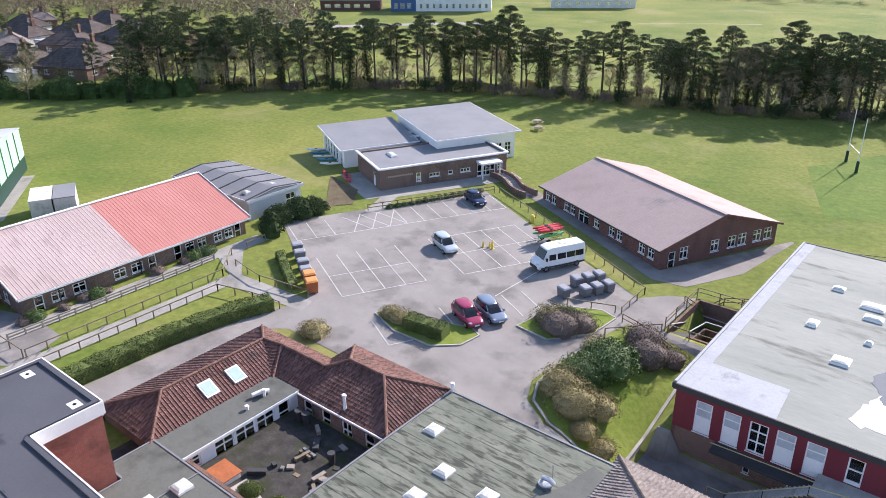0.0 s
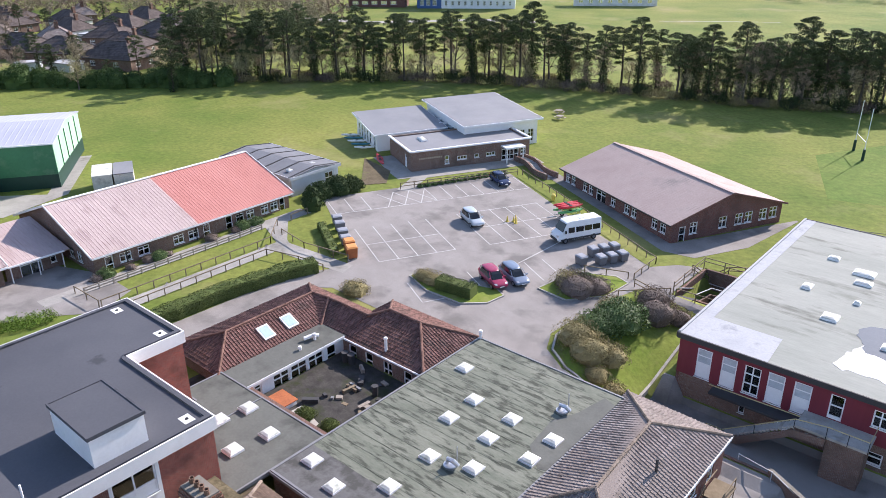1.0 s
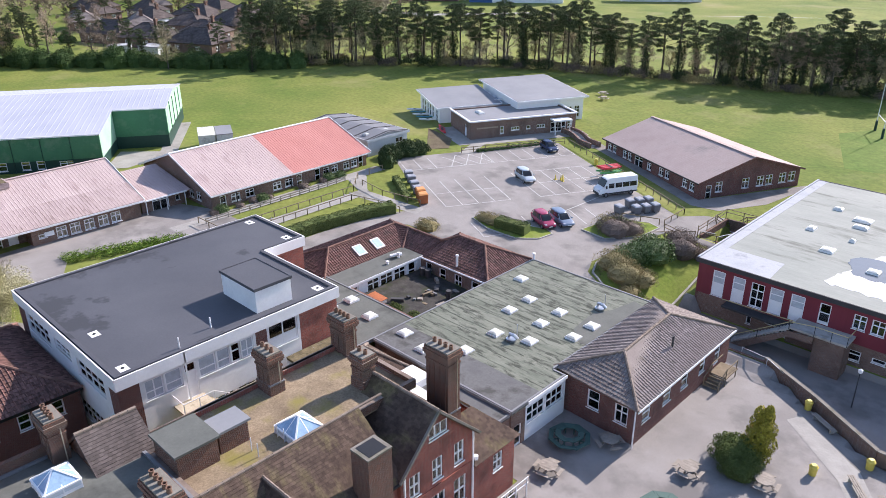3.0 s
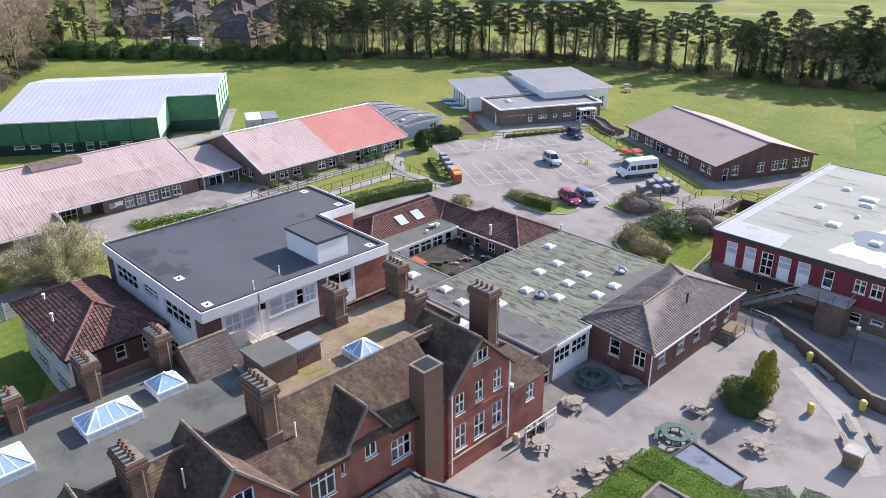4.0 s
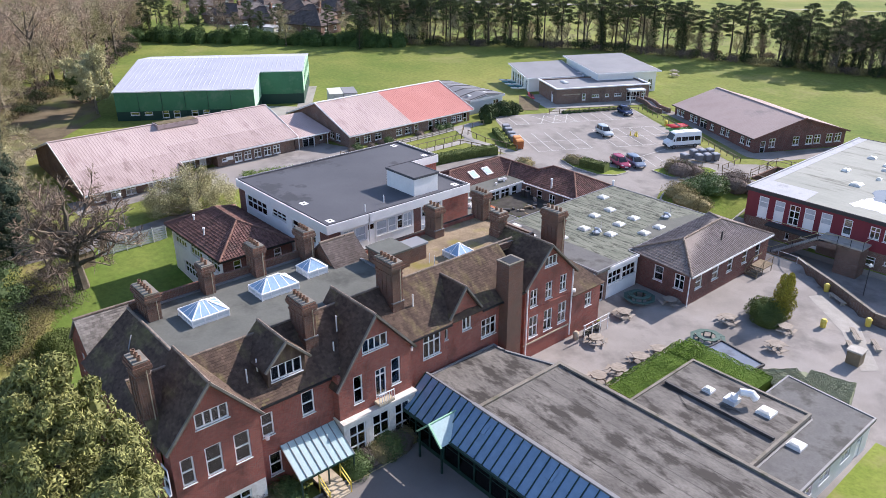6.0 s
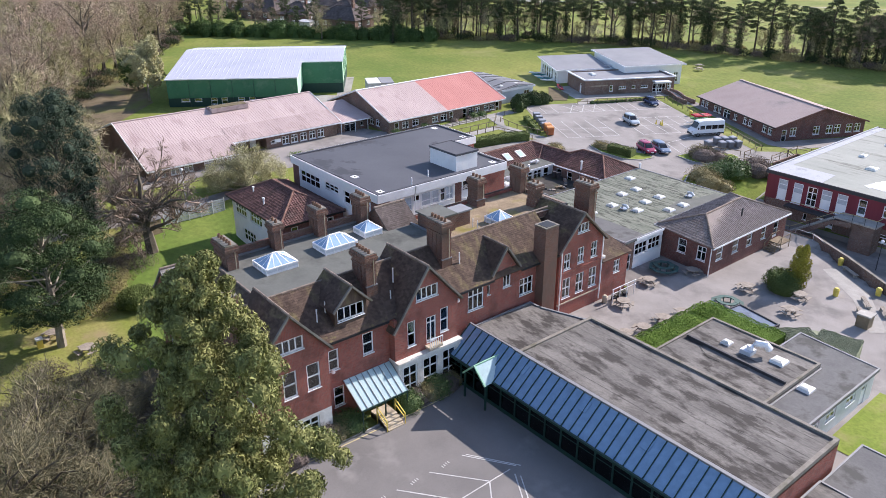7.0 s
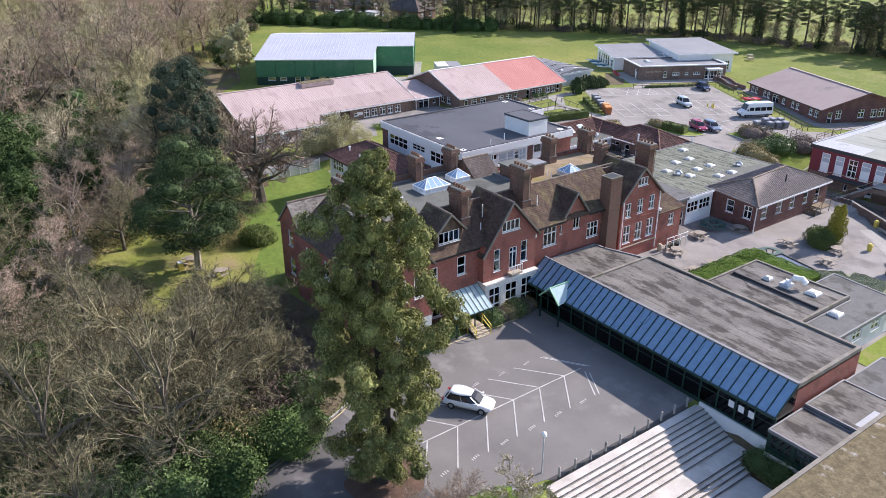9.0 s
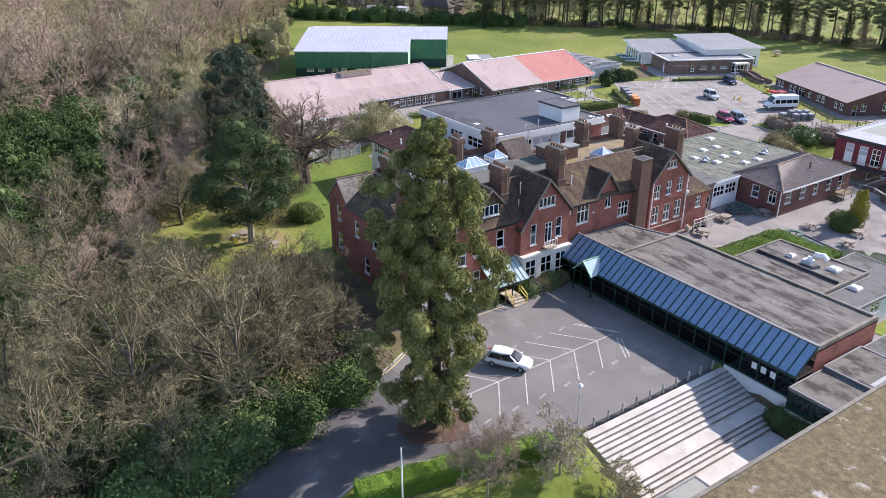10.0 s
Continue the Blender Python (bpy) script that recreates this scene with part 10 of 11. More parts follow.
def hedge(name, label, pts, w, h, leaf, density=90, size=0.16, base=None, group=""):
    """A clipped hedge along a line, with leaves over a solid heart."""
    core, P, N, rings = MB(), [], [], []
    zb = (lambda x, y: G(x, y)) if base is None else (lambda x, y: base)
    run = [Vector(p) for p in pts]
    dirs = [(q - p).normalized() for p, q in zip(run, run[1:])]
    for j, (p, q) in enumerate(zip(run, run[1:])):
        n = max(1, int((q - p).length))
        for i in range(n + (j == len(dirs) - 1)):
            e = p.lerp(q, i / n)
            d = (dirs[j - 1] + dirs[j]).normalized() if i == 0 and j else dirs[j]
            k = 0.46 * w * (1 + 0.03 * math.sin(2.1 * i + j))
            rings.append([(e.x - d.y * f * k, e.y + d.x * f * k, zb(e.x, e.y) + g * h) for f, g in ((-1, -0.1), (1, -0.1), (1, 0.8), (0.82, 0.95), (-0.82, 0.95), (-1, 0.8))])
    core.ring(rings)
    for p, q in zip(pts, pts[1:]):
        a, c = Vector(p), Vector(q)
        d = (c - a)
        L = d.length
        d.normalize()
        s = Vector((-d.y, d.x))
        cnt = int(L * (w + 2 * h) * density)
        t = RNG.uniform(0, L, cnt)
        o = RNG.uniform(-(w / 2 + h), w / 2 + h, cnt)
        for tt, oo in zip(t, o):
            lump = 0.06 * math.sin(tt * 2.1) + 0.04 * math.sin(tt * 5.3 + oo)
            side = max(-w / 2, min(w / 2, oo))
            over = abs(oo) - w / 2
            z = h + lump if over <= 0 else h - over
            sg = 1 if oo > 0 else -1
            wob = 0 if over <= 0 else lump
            x, y = a.x + d.x * tt + s.x * (side + wob * sg), a.y + d.y * tt + s.y * (side + wob * sg)
            P.append((x, y, zb(x, y) + z))
            N.append((0, 0, 1) if over <= 0 else (s.x * sg, s.y * sg, 0.3))
    V, F = leaf_cards(np.array(P), np.array(N, float), size, 0.6, 0, 0.55)
    root = thing(name, label, "hedge", None, group)
    part("foliage", np_mesh("foliage", V, F, leaf), None, root)
    part("heart", core, leaf, root)
    return root


hedge("front_hedge", "bright green clipped hedge beside the drive", [(6.2, -47.6), (7.6, -40.6), (9.6, -32.6)], 1.7, 1.35, LEAF_HEDGE, 220, 0.11)
hedge("path_hedge", "long clipped dark green hedge beside the road", [(-57.9, 20.6), (-57.7, 30), (-56.6, 37.4), (-55.4, 40.6)], 1.7, 1.35, LEAF_BOX, 110, 0.16)
hedge("island_hedge", "clipped green hedge on a car park island", [(-42.6, 46.5), (-38.4, 47.2)], 1.7, 1.3, LEAF_BOX, 130, 0.15)
hedge("bin_hedge", "low clipped hedge behind the bins", [(-63.9, 48.7), (-56.6, 44.4)], 1.0, 0.8, LEAF_BOX, 130, 0.14)
hedge("ivy_hedge", "bright green ivy-covered hedge round the kitchen", [(-1.9, 2.0), (-1.9, 12.8)], 2.8, 2.9, LEAF_HEDGE, 420, 0.10, -0.6)
hedge("ivy_hedge", "bright green ivy-covered hedge round the kitchen", [(-2.9, 12.0), (5.2, 11.8)], 3.2, 2.9, LEAF_HEDGE, 420, 0.10, -0.6)
hedge("grey_hedge", "pale grey-green clipped hedge", [(5.0, 13.4), (6.9, 16.0), (10.4, 16.8)], 3.2, 2.4, LEAF_GREYGREEN, 950, 0.10, -0.6)
for x, y, sc in ((16.6, -12.9, 0.6), (18.2, -12.8, 0.65), (19.6, -12.8, 0.6)):
    place(rho, x, y, sc, label="dark clipped shrub beside the terrace steps").location.z = -2.5
for x, y, sc in ((-5.6, -43.6, 0.45), (-4.9, -46.4, 0.55), (-3.7, -49.4, 0.6), (-2.6, -52.2, 0.6), (-8.2, -39.6, 0.4)):
    place(rho, x, y, sc, label="green laurel shoots against the drive kerb")
# bed of leafy plants beside the path
P = [(RNG.uniform(-71.5, -65.5), RNG.uniform(4.0, 17)) for k in range(1500)]
P = [(x, y) for x, y in P if -71.8 + (y - 4) * 0.32 < x < -69.3 + (y - 4) * 0.36]
PP = np.array([(x, y, G(x, y) + 0.1 + RNG.uniform(0, 0.45)) for x, y in P])
V, F = leaf_cards(np.repeat(PP, 12, axis=0) + RNG.normal(0, 0.14, (len(PP) * 12, 3)), np.tile(np.array([[0, 0, 1.0]]), (len(PP) * 12, 1)), 0.2, 0.4, 0, 0.8)
bed = thing("plant_bed", "bed of fresh green leafy plants", "plants", kind="stuff")
part("foliage", np_mesh("foliage", V, F, LEAF_HEDGE), None, bed)
for r in PINES + BARE_NEAR + BARE_FAR + under + scrub + [rho, oli, pur]:
    drop(r)

# ---- vehicles ----
def car_proto(label, paint, length=4.2, width=1.75, height=1.5, kind="hatch", group="parked cars"):
    """A car with its nose along +x: lofted body, glasshouse, wheels and lamps."""
    root = thing("car", label, "car", pose(0, 0, -500), group)
    L, W, H = length, width, height
    hl = 0.60 * H
    back = 0.92 if kind == "hatch" else 0.98
    prof = [(-0.500, 0.34, 0.50, 0.78), (-0.492, 0.26, 0.57, 0.88), (-0.46, 0.20, 0.60 * back + 0.03, 0.95), (-0.30, 0.18, 0.61, 1.0), (0.0, 0.18, 0.60, 1.0), (0.20, 0.18, 0.595, 1.0),
            (0.32, 0.18, 0.555, 0.98), (0.42, 0.20, 0.50, 0.93), (0.475, 0.24, 0.44, 0.84), (0.500, 0.32, 0.38, 0.66)]
    body = MB()
    cs = []
    for f, z0, z1, w in prof:
        w, za, zb_ = w * W / 2, z0 * H, z1 * H
        d = zb_ - za
        half = [(0.80, za), (0.97, za + 0.14 * d), (1.0, za + 0.45 * d), (0.985, za + 0.74 * d), (0.93, za + 0.92 * d), (0.78, zb_), (0.4, zb_ + 0.012 * H)]
        cs.append([(f * L, w * k, z) for k, z in half] + [(f * L, -w * k, z) for k, z in reversed(half)])
    body.ring(cs)
    part("body", body, paint, root, smooth=True)
    # glasshouse with rounded corners
    base, top = ((-0.47, 0.26), (-0.37, 0.06)) if kind == "hatch" else ((-0.485, 0.27), (-0.42, 0.08))
    wb, wt = W / 2 * 0.92, W / 2 * 0.74

    def plan(x0, x1, w, z):
        q = 0.10 * L
        return [(x0 * L, -w * 0.72, z), (x0 * L + q, -w, z), (x1 * L - q * 1.6, -w, z), (x1 * L, -w * 0.66, z), (x1 * L, w * 0.66, z), (x1 * L - q * 1.6, w, z), (x0 * L + q, w, z), (x0 * L, w * 0.72, z)]
    g = MB()
    g.ring([plan(base[0], base[1], wb, hl - 0.02), plan((base[0] + 2 * top[0]) / 3, (base[1] + 2 * top[1]) / 3 + 0.02, (wb + 2 * wt) / 3 + 0.02, hl + 0.7 * (H * 0.95 - hl)), plan(top[0], top[1], wt, H * 0.95)])
    part("glazing", g, MATS["car_window"], root, "dark tinted glass")
    roof = MB()
    roof.ring([plan(top[0] - 0.012, top[1] + 0.012, wt + 0.03, H * 0.935), plan(top[0] + 0.004, top[1] - 0.004, wt + 0.01, H * 0.972), plan(top[0] + 0.05, top[1] - 0.06, wt * 0.8, H)])
    part("roof", roof, paint, root, smooth=True)
    for sy in (-1, 1):
        for fb, ft in ((base[0], top[0]), (base[1], top[1]), ((base[0] + base[1]) / 2, (top[0] + top[1]) / 2)):
            p = MB()
            p.bar((fb * L * 0.93, sy * wb * 0.99, hl), (ft * L * 0.95, sy * wt * 1.0, H * 0.95), 0.055, 0.05)
            part("pillar", p, paint, root)
        m_ = MB()
        m_.box(base[1] * L - 0.25, sy * (W / 2 + 0.02) - 0.09, hl, base[1] * L - 0.1, sy * (W / 2 + 0.02) + 0.09, hl + 0.14)
        part("mirror", m_, paint, root)
        lamp = MB()
        lamp.ring([[(0.425 * L, sy * W * 0.44, 0.43 * H), (0.482 * L, sy * W * 0.37, 0.40 * H), (0.480 * L, sy * W * 0.25, 0.41 * H), (0.430 * L, sy * W * 0.28, 0.46 * H)],
                   [(0.420 * L, sy * W * 0.44, 0.495 * H), (0.470 * L, sy * W * 0.37, 0.455 * H), (0.470 * L, sy * W * 0.25, 0.46 * H), (0.425 * L, sy * W * 0.28, 0.505 * H)]])
        part("headlight", lamp, CHROME, root)
        tail = MB()
        tail.box(-0.503 * L, sy * W * 0.4 - 0.1, 0.44 * H, -0.47 * L, sy * W * 0.4 + 0.09, 0.6 * H)
        part("tail_light", tail, MATS["tail_red"], root)
        for fx in (-0.31, 0.31):
            wheel = MB()
            n = 14
            y0, y1 = sy * (W / 2 - 0.2), sy * (W / 2 + 0.005)
            wheel.ring([[(fx * L + 0.31 * math.cos(2 * math.pi * k / n), y, 0.31 + 0.31 * math.sin(2 * math.pi * k / n)) for k in range(n)] for y in (y0, y1)])
            wo_ = part("wheel", wheel, RUBBER, root)
            rim = MB()
            rim.ring([[(fx * L + 0.19 * math.cos(2 * math.pi * k / n), y, 0.31 + 0.19 * math.sin(2 * math.pi * k / n)) for k in range(n)] for y in (y1, y1 + sy * 0.012)])
            part("rim", rim, CHROME, wo_)
    plate = MB()
    plate.box(0.497 * L, -0.26, 0.27 * H, 0.505 * L, 0.26, 0.34 * H)
    part("number_plate", plate, WHITE, root, "blank plate")
    return root


def put(o, x, y, turn, dz=0.0, label=""):
    o.matrix_basis = pose(x, y, G(x, y) + 0.03 + dz, 0, 0, turn)
    if label:
        o["label"] = label
    return o


put(car_proto("white hatchback parked across painted bays", MATS["car_white"], 4.25, 1.78, 1.5), -1.4, -28.1, 34)
put(car_proto("silver people carrier standing in the car park", MATS["car_silver"], 4.3, 1.8, 1.65, "wagon"), -50.9, 62.6, -27)
put(car_proto("dark blue hatchback parked in a bay", MATS["car_navy"], 4.1, 1.75, 1.5), -57.2, 76.9, -27)
put(car_proto("red car with roof bars parked in a bay", MATS["car_red"], 4.3, 1.78, 1.6, "wagon"), -38.9, 51.2, -27)
put(car_proto("blue-grey estate car parked in a bay", MATS["car_blue"], 4.5, 1.8, 1.5, "wagon"), -37.7, 53.4, -27)

bus = thing("minibus", "white high-roofed minibus parked beside the hall", "minibus", pose(-38.6, 67.3, G(-38.6, 67.3) + 0.03, 0, 0, -117))
m = MB()
W2 = 1.02
secs = [(-3.0, 0.45, 2.55, 0.93), (-2.95, 0.38, 2.68, 0.95), (1.2, 0.38, 2.7, 0.95), (1.75, 0.38, 2.55, 0.93), (2.35, 0.38, 1.45, 0.96), (2.85, 0.42, 1.15, 0.93), (3.0, 0.5, 0.9, 0.85)]
m.ring([[(x, -W2 * w, z0), (x, W2 * w, z0), (x, W2 * w * 1.03, (z0 + z1) * 0.45), (x, W2 * w * 0.86, z1), (x, -W2 * w * 0.86, z1), (x, -W2 * w * 1.03, (z0 + z1) * 0.45)] for x, z0, z1, w in secs])
part("body", m, MATS["car_white"], bus)
for sy in (-1, 1):
    for x0, x1 in ((-2.8, -1.75), (-1.65, -0.6), (-0.5, 0.55), (0.75, 1.6)):
        m = MB()
        y = sy * (W2 * 0.945)
        m.ring([[(x0, y + sy * (0.045 if z < 1.6 else -0.005) - sy * 0.03 + sy * o, z) for z in (1.3, 1.95)] + [(x1, y + sy * (0.045 if z < 1.6 else -0.005) - sy * 0.03 + sy * o, z) for z in (1.95, 1.3)] for o in (0.0, 0.03)])
        part("side_window", m, MATS["car_window"], bus)
    m = MB()
    m.box(-3.0, sy * 0.99 - 0.03, 0.42, 2.6, sy * 0.99 + 0.03, 0.62)
    part("skirt", m, DARKGREY, bus)
    for fx in (-2.0, 1.95):
        wheel = MB()
        wheel.ring([[(fx + 0.35 * math.cos(2 * math.pi * k / 14), y, 0.35 + 0.35 * math.sin(2 * math.pi * k / 14)) for k in range(14)] for y in (sy * 0.75, sy * 1.01)])
        wo_ = part("wheel", wheel, RUBBER, bus)
        rim = MB()
        rim.ring([[(fx + 0.2 * math.cos(2 * math.pi * k / 14), y, 0.35 + 0.2 * math.sin(2 * math.pi * k / 14)) for k in range(14)] for y in (sy * 1.01, sy * 1.02)])
        part("rim", rim, GREY_PLASTIC, wo_)
    m = MB()
    m.box(2.72, sy * 0.68 - 0.18, 0.85, 2.97, sy * 0.68 + 0.16, 1.08)
    part("headlight", m, CHROME, bus)
    m = MB()
    m.box(1.95, sy * 1.12 - 0.1, 1.35, 2.1, sy * 1.12 + 0.1, 1.7)
    part("mirror", m, BLACK, bus)
m = MB()
m.ring([[(1.83, -0.82, 2.42), (1.83, 0.82, 2.42), (2.32, 0.9, 1.5), (2.32, -0.9, 1.5)], [(1.87, -0.82, 2.44), (1.87, 0.82, 2.44), (2.36, 0.9, 1.52), (2.36, -0.9, 1.52)]])
part("windscreen", m, MATS["car_window"], bus)
m = MB()
m.box(2.9, -0.75, 0.4, 3.05, 0.75, 0.72)
part("bumper", m, DARKGREY, bus)
m = MB()
m.box(-0.9, -0.35, 2.68, -0.2, 0.35, 2.74)
part("roof_hatch", m, GREY_WALL, bus)


def kayak(x, y, z, turn, mat, label, length=3.6):
    m = MB()
    cs = []
    for f, w, h in ((-0.5, 0.03, 0.22), (-0.35, 0.2, 0.08), (-0.1, 0.31, 0.0), (0.1, 0.31, 0.0), (0.35, 0.2, 0.08), (0.5, 0.03, 0.24)):
        cs.append([(f * length, -w, 0.2), (f * length, -w * 0.6, h * 0.5), (f * length, w * 0.6, h * 0.5), (f * length, w, 0.2), (f * length, w * 0.5, 0.32), (f * length, -w * 0.5, 0.32)])
    m.ring(cs)
    o = thing("kayak", label, "kayak", pose(x, y, z, 0, 0, turn), "kayaks", m, mat)
    c = MB()
    c.cyl(0, 0, 0.3, 0.36, 0.24, 0.24, 10)
    part("cockpit_rim", c, BLACK, o)
    return o


tx, ty = -42.8, 72.2
tz = G(tx, ty)
tr = thing("boat_trailer", "galvanised boat trailer loaded with kayaks", "trailer", pose(tx, ty, tz + 0.03, 0, 0, 63))
for sy in (-0.6, 0.6):
    m = MB()
    m.bar((-1.6, sy, 0.5), (1.6, sy, 0.5), 0.08, 0.1)
    part("chassis_rail", m, CHROME, tr)
    m = MB()
    m.ring([[(0.3 * math.cos(2 * math.pi * k / 12) - 0.3, y, 0.3 + 0.3 * math.sin(2 * math.pi * k / 12)) for k in range(12)] for y in (sy * 1.25, sy * 1.25 + 0.16)])
    part("wheel", m, RUBBER, tr)
for x in (-1.3, 1.3):
    for z in (0.95, 1.6):
        m = MB()
        m.bar((x, -1.0, z), (x, 1.0, z), 0.06, 0.06)
        part("rack_arm", m, CHROME, tr)
    m = MB()
    m.bar((x, 0, 0.5), (x, 0, 1.65), 0.08, 0.08)
    part("rack_post", m, CHROME, tr)
m = MB()
m.bar((-1.6, 0, 0.5), (-3.0, 0, 0.5), 0.1, 0.1)
part("drawbar", m, CHROME, tr)
for off, z, mat, lb in ((-0.6, 1.65, MATS["boat_red"], "red plastic kayak on a trailer"), (0.0, 1.65, MATS["boat_red"], "red plastic kayak on a trailer"), (0.6, 1.65, MATS["boat_red"], "red plastic kayak on a trailer"),
                        (-0.6, 1.0, MATS["boat_green"], "green plastic kayak on a trailer"), (0.6, 1.0, MATS["boat_green"], "green plastic kayak on a trailer")):
    c = math.cos(radians(63)), math.sin(radians(63))
    kayak(tx - c[1] * off, ty + c[0] * off, tz + z, 63, mat, lb)
for k in range(4):
    x, y = turned(CLUB_O, -8.6 + 0.75 * k, -2.3 - 0.2 * k)
    kayak(x, y, G(x, y) + 0.05, -27, MATS["boat_red"], "red kayak lying beside the clubhouse")
for k in range(5):
    x, y = turned(CLUB_O, -21.5 + 2.0 * k, -3.4)
    kayak(x, y, G(x, y) + 0.35, 40, MATS["boat_teal"] if k % 2 else WHITE_OLD, "upturned teal and white boat beside the clubhouse", 3.2)


# ---- bins, cones, posts ----
def bin_proto(name, label, w, d, h, mat, lid, group):
    root = thing(name, label, "bin", pose(0, 0, -500), group)
    m = MB()
    m.ring([[(-w * 0.44, -d * 0.42, 0.12), (w * 0.44, -d * 0.42, 0.12), (w * 0.44, d * 0.42, 0.12), (-w * 0.44, d * 0.42, 0.12)], [(-w / 2, -d / 2, h * 0.9), (w / 2, -d / 2, h * 0.9), (w / 2, d / 2, h * 0.9), (-w / 2, d / 2, h * 0.9)]])
    part("body", m, mat, root)
    m = MB()
    m.ring([[(-w / 2 - 0.04, -d / 2 - 0.05, h * 0.9), (w / 2 + 0.04, -d / 2 - 0.05, h * 0.9), (w / 2 + 0.04, d / 2 + 0.03, h * 0.9), (-w / 2 - 0.04, d / 2 + 0.03, h * 0.9)], [(-w * 0.44, -d * 0.4, h), (w * 0.44, -d * 0.4, h), (w * 0.44, d * 0.42, h * 1.03), (-w * 0.44, d * 0.42, h * 1.03)]])
    part("lid", m, lid, root)
    for sx in (-1, 1):
        for sy in (-1, 1):
            m = MB()
            m.ring([[(sx * w * 0.36 + 0.09 * math.cos(2 * math.pi * k / 8), y, 0.09 + 0.09 * math.sin(2 * math.pi * k / 8)) for k in range(8)] for y in (sy * d * 0.36 - 0.03, sy * d * 0.36 + 0.03)])
            part("wheel", m, RUBBER, root)
    return root


big = bin_proto("wheeled_bin", "large grey four-wheeled refuse bin", 1.2, 0.95, 1.15, GREY_PLASTIC, MATS["bin_lid"], "refuse bins")
for k in range(3):
    for bx, by in ((-34.5, 64.5), (-32.7, 63.2)):
        x, y = bx + 0.454 * 1.45 * k, by + 0.891 * 1.45 * k
        copy_thing(big, pose(x, y, G(x, y) + 0.03, 0, 0, -27))
copy_thing(big, pose(-34.3, 61.6, G(-34.3, 61.6) + 0.03, 0, 0, -20))
for k, (x, y) in enumerate(((-57.9, 47.3), (-59.6, 48.4), (-61.6, 49.7), (-63.3, 50.8))):
    copy_thing(big, pose(x, y, G(x, y) + 0.03, 0, 0, 60))
drop(big)
big = bin_proto("clothing_bin", "orange collection bin at the kerb", 1.2, 1.2, 1.5, ORANGE, MATS["orange_lid"], "orange bins")
for x, y in ((-54.7, 45.3), (-56.2, 46.3)):
    copy_thing(big, pose(x, y, G(x, y) + 0.03, 0, 0, 60))
drop(big)
for x, y, r, h, mat, lb in ((2.4, 30.0, 0.32, 0.95, YELLOW, "yellow litter bin in the courtyard"), (5.3, 33.6, 0.32, 0.95, YELLOW, "yellow litter bin against the wall"), (-0.9, 38.1, 0.32, 0.95, YELLOW, "yellow litter bin against the wall"),
                            (-12.3, 9.2, 0.3, 0.9, STONE, "stone-coloured litter bin beside the house"), (-47.6, 76.2, 0.3, 1.0, YELLOW, "yellow litter bin outside the hall")):
    m = MB()
    m.cyl(x, y, G(x, y), G(x, y) + h * 0.8, r * 0.85, r, 12)
    o = thing("litter_bin", lb, "bin", group="litter bins", mb=m, mat=mat)
    m = MB()
    m.cyl(x, y, G(x, y) + h * 0.8, G(x, y) + h, r * 1.08, r * 0.6, 12)
    part("lid", m, mat, o)
m = MB()
m.box(6.7, 25.0, -0.6, 7.9, 26.2, 0.8)
o = thing("store_box", "brown box planter with pale top", "box", mb=m, mat=WOOD_FENCE)
m = MB()
m.box(6.6, 24.9, 0.8, 8.0, 26.3, 0.95)
part("lid", m, CONCRETE, o)
for x, y in ((-47.9, 66.0), (-47.2, 66.4), (-46.7, 66.2), (-47.3, 67.0)):
    z = G(x, y) + 0.03
    m = MB()
    m.box(x - 0.2, y - 0.2, z, x + 0.2, y + 0.2, z + 0.05)
    m.cyl(x, y, z + 0.05, z + 0.75, 0.16, 0.04, 10)
    thing("traffic_cone", "yellow traffic cone on tarmac", "traffic cone", group="yellow cones", mb=m, mat=YELLOW)


def pole(name, label, x, y, h, r, mat, head=None, category="lamp"):
    z = G(x, y)
    m = MB()
    m.cyl(x, y, z - 0.2, z + h, r, r * 0.7, 8)
    o = thing(name, label, category, mb=m, mat=mat)
    if head == "globe":
        m = MB()
        m.cyl(x, y, z + h, z + h + 0.1, 0.1, 0.2, 10)
        m.cyl(x, y, z + h + 0.1, z + h + 0.32, 0.2, 0.2, 10)
        m.cyl(x, y, z + h + 0.32, z + h + 0.42, 0.2, 0.06, 10)
        part("lamp_head", m, WHITE, o)
    elif head == "finial":
        m = MB()
        m.cyl(x, y, z + h, z + h + 0.12, 0.06, 0.02, 8)
        part("finial", m, WHITE, o)
    return o


pole("lamp_post", "slim grey lamp post with round white head", 8.2, -28.7, 3.3, 0.06, GREY_WALL, "globe")
pole("lamp_post", "slim grey lamp post with round white head", -64.6, -15.3, 4.2, 0.06, GREY_WALL, "globe")
pole("lamp_post", "slim grey lamp post with round white head", 1.2, 43.4, 3.6, 0.06, DARKGREY, "globe")
pole("flagpole", "plain white flagpole beside the hedge", 9.4, -45.8, 6.0, 0.07, WHITE, "finial", "flagpole")

# rugby posts with dark pads, picnic benches on the field
g = thing("rugby_posts", "white rugby posts with dark padded bases", "goal posts")
pa, pb = (-23.2, 130.4), (-20.6, 125.4)
for x, y in (pa, pb):
    m = MB()
    m.cyl(x, y, G(x, y) - 0.2, G(x, y) + 8.5, 0.07, 0.05, 8)
    part("post", m, WHITE_OLD, g)
    m = MB()
    m.cyl(x, y, G(x, y), G(x, y) + 1.9, 0.24, 0.22, 10)
    part("pad", m, MATS["dark_green_frame"], g)
m = MB()
m.bar((*pa, G(*pa) + 3.0), (*pb, G(*pb) + 3.0), 0.1, 0.1)
part("crossbar", m, WHITE_OLD, g)


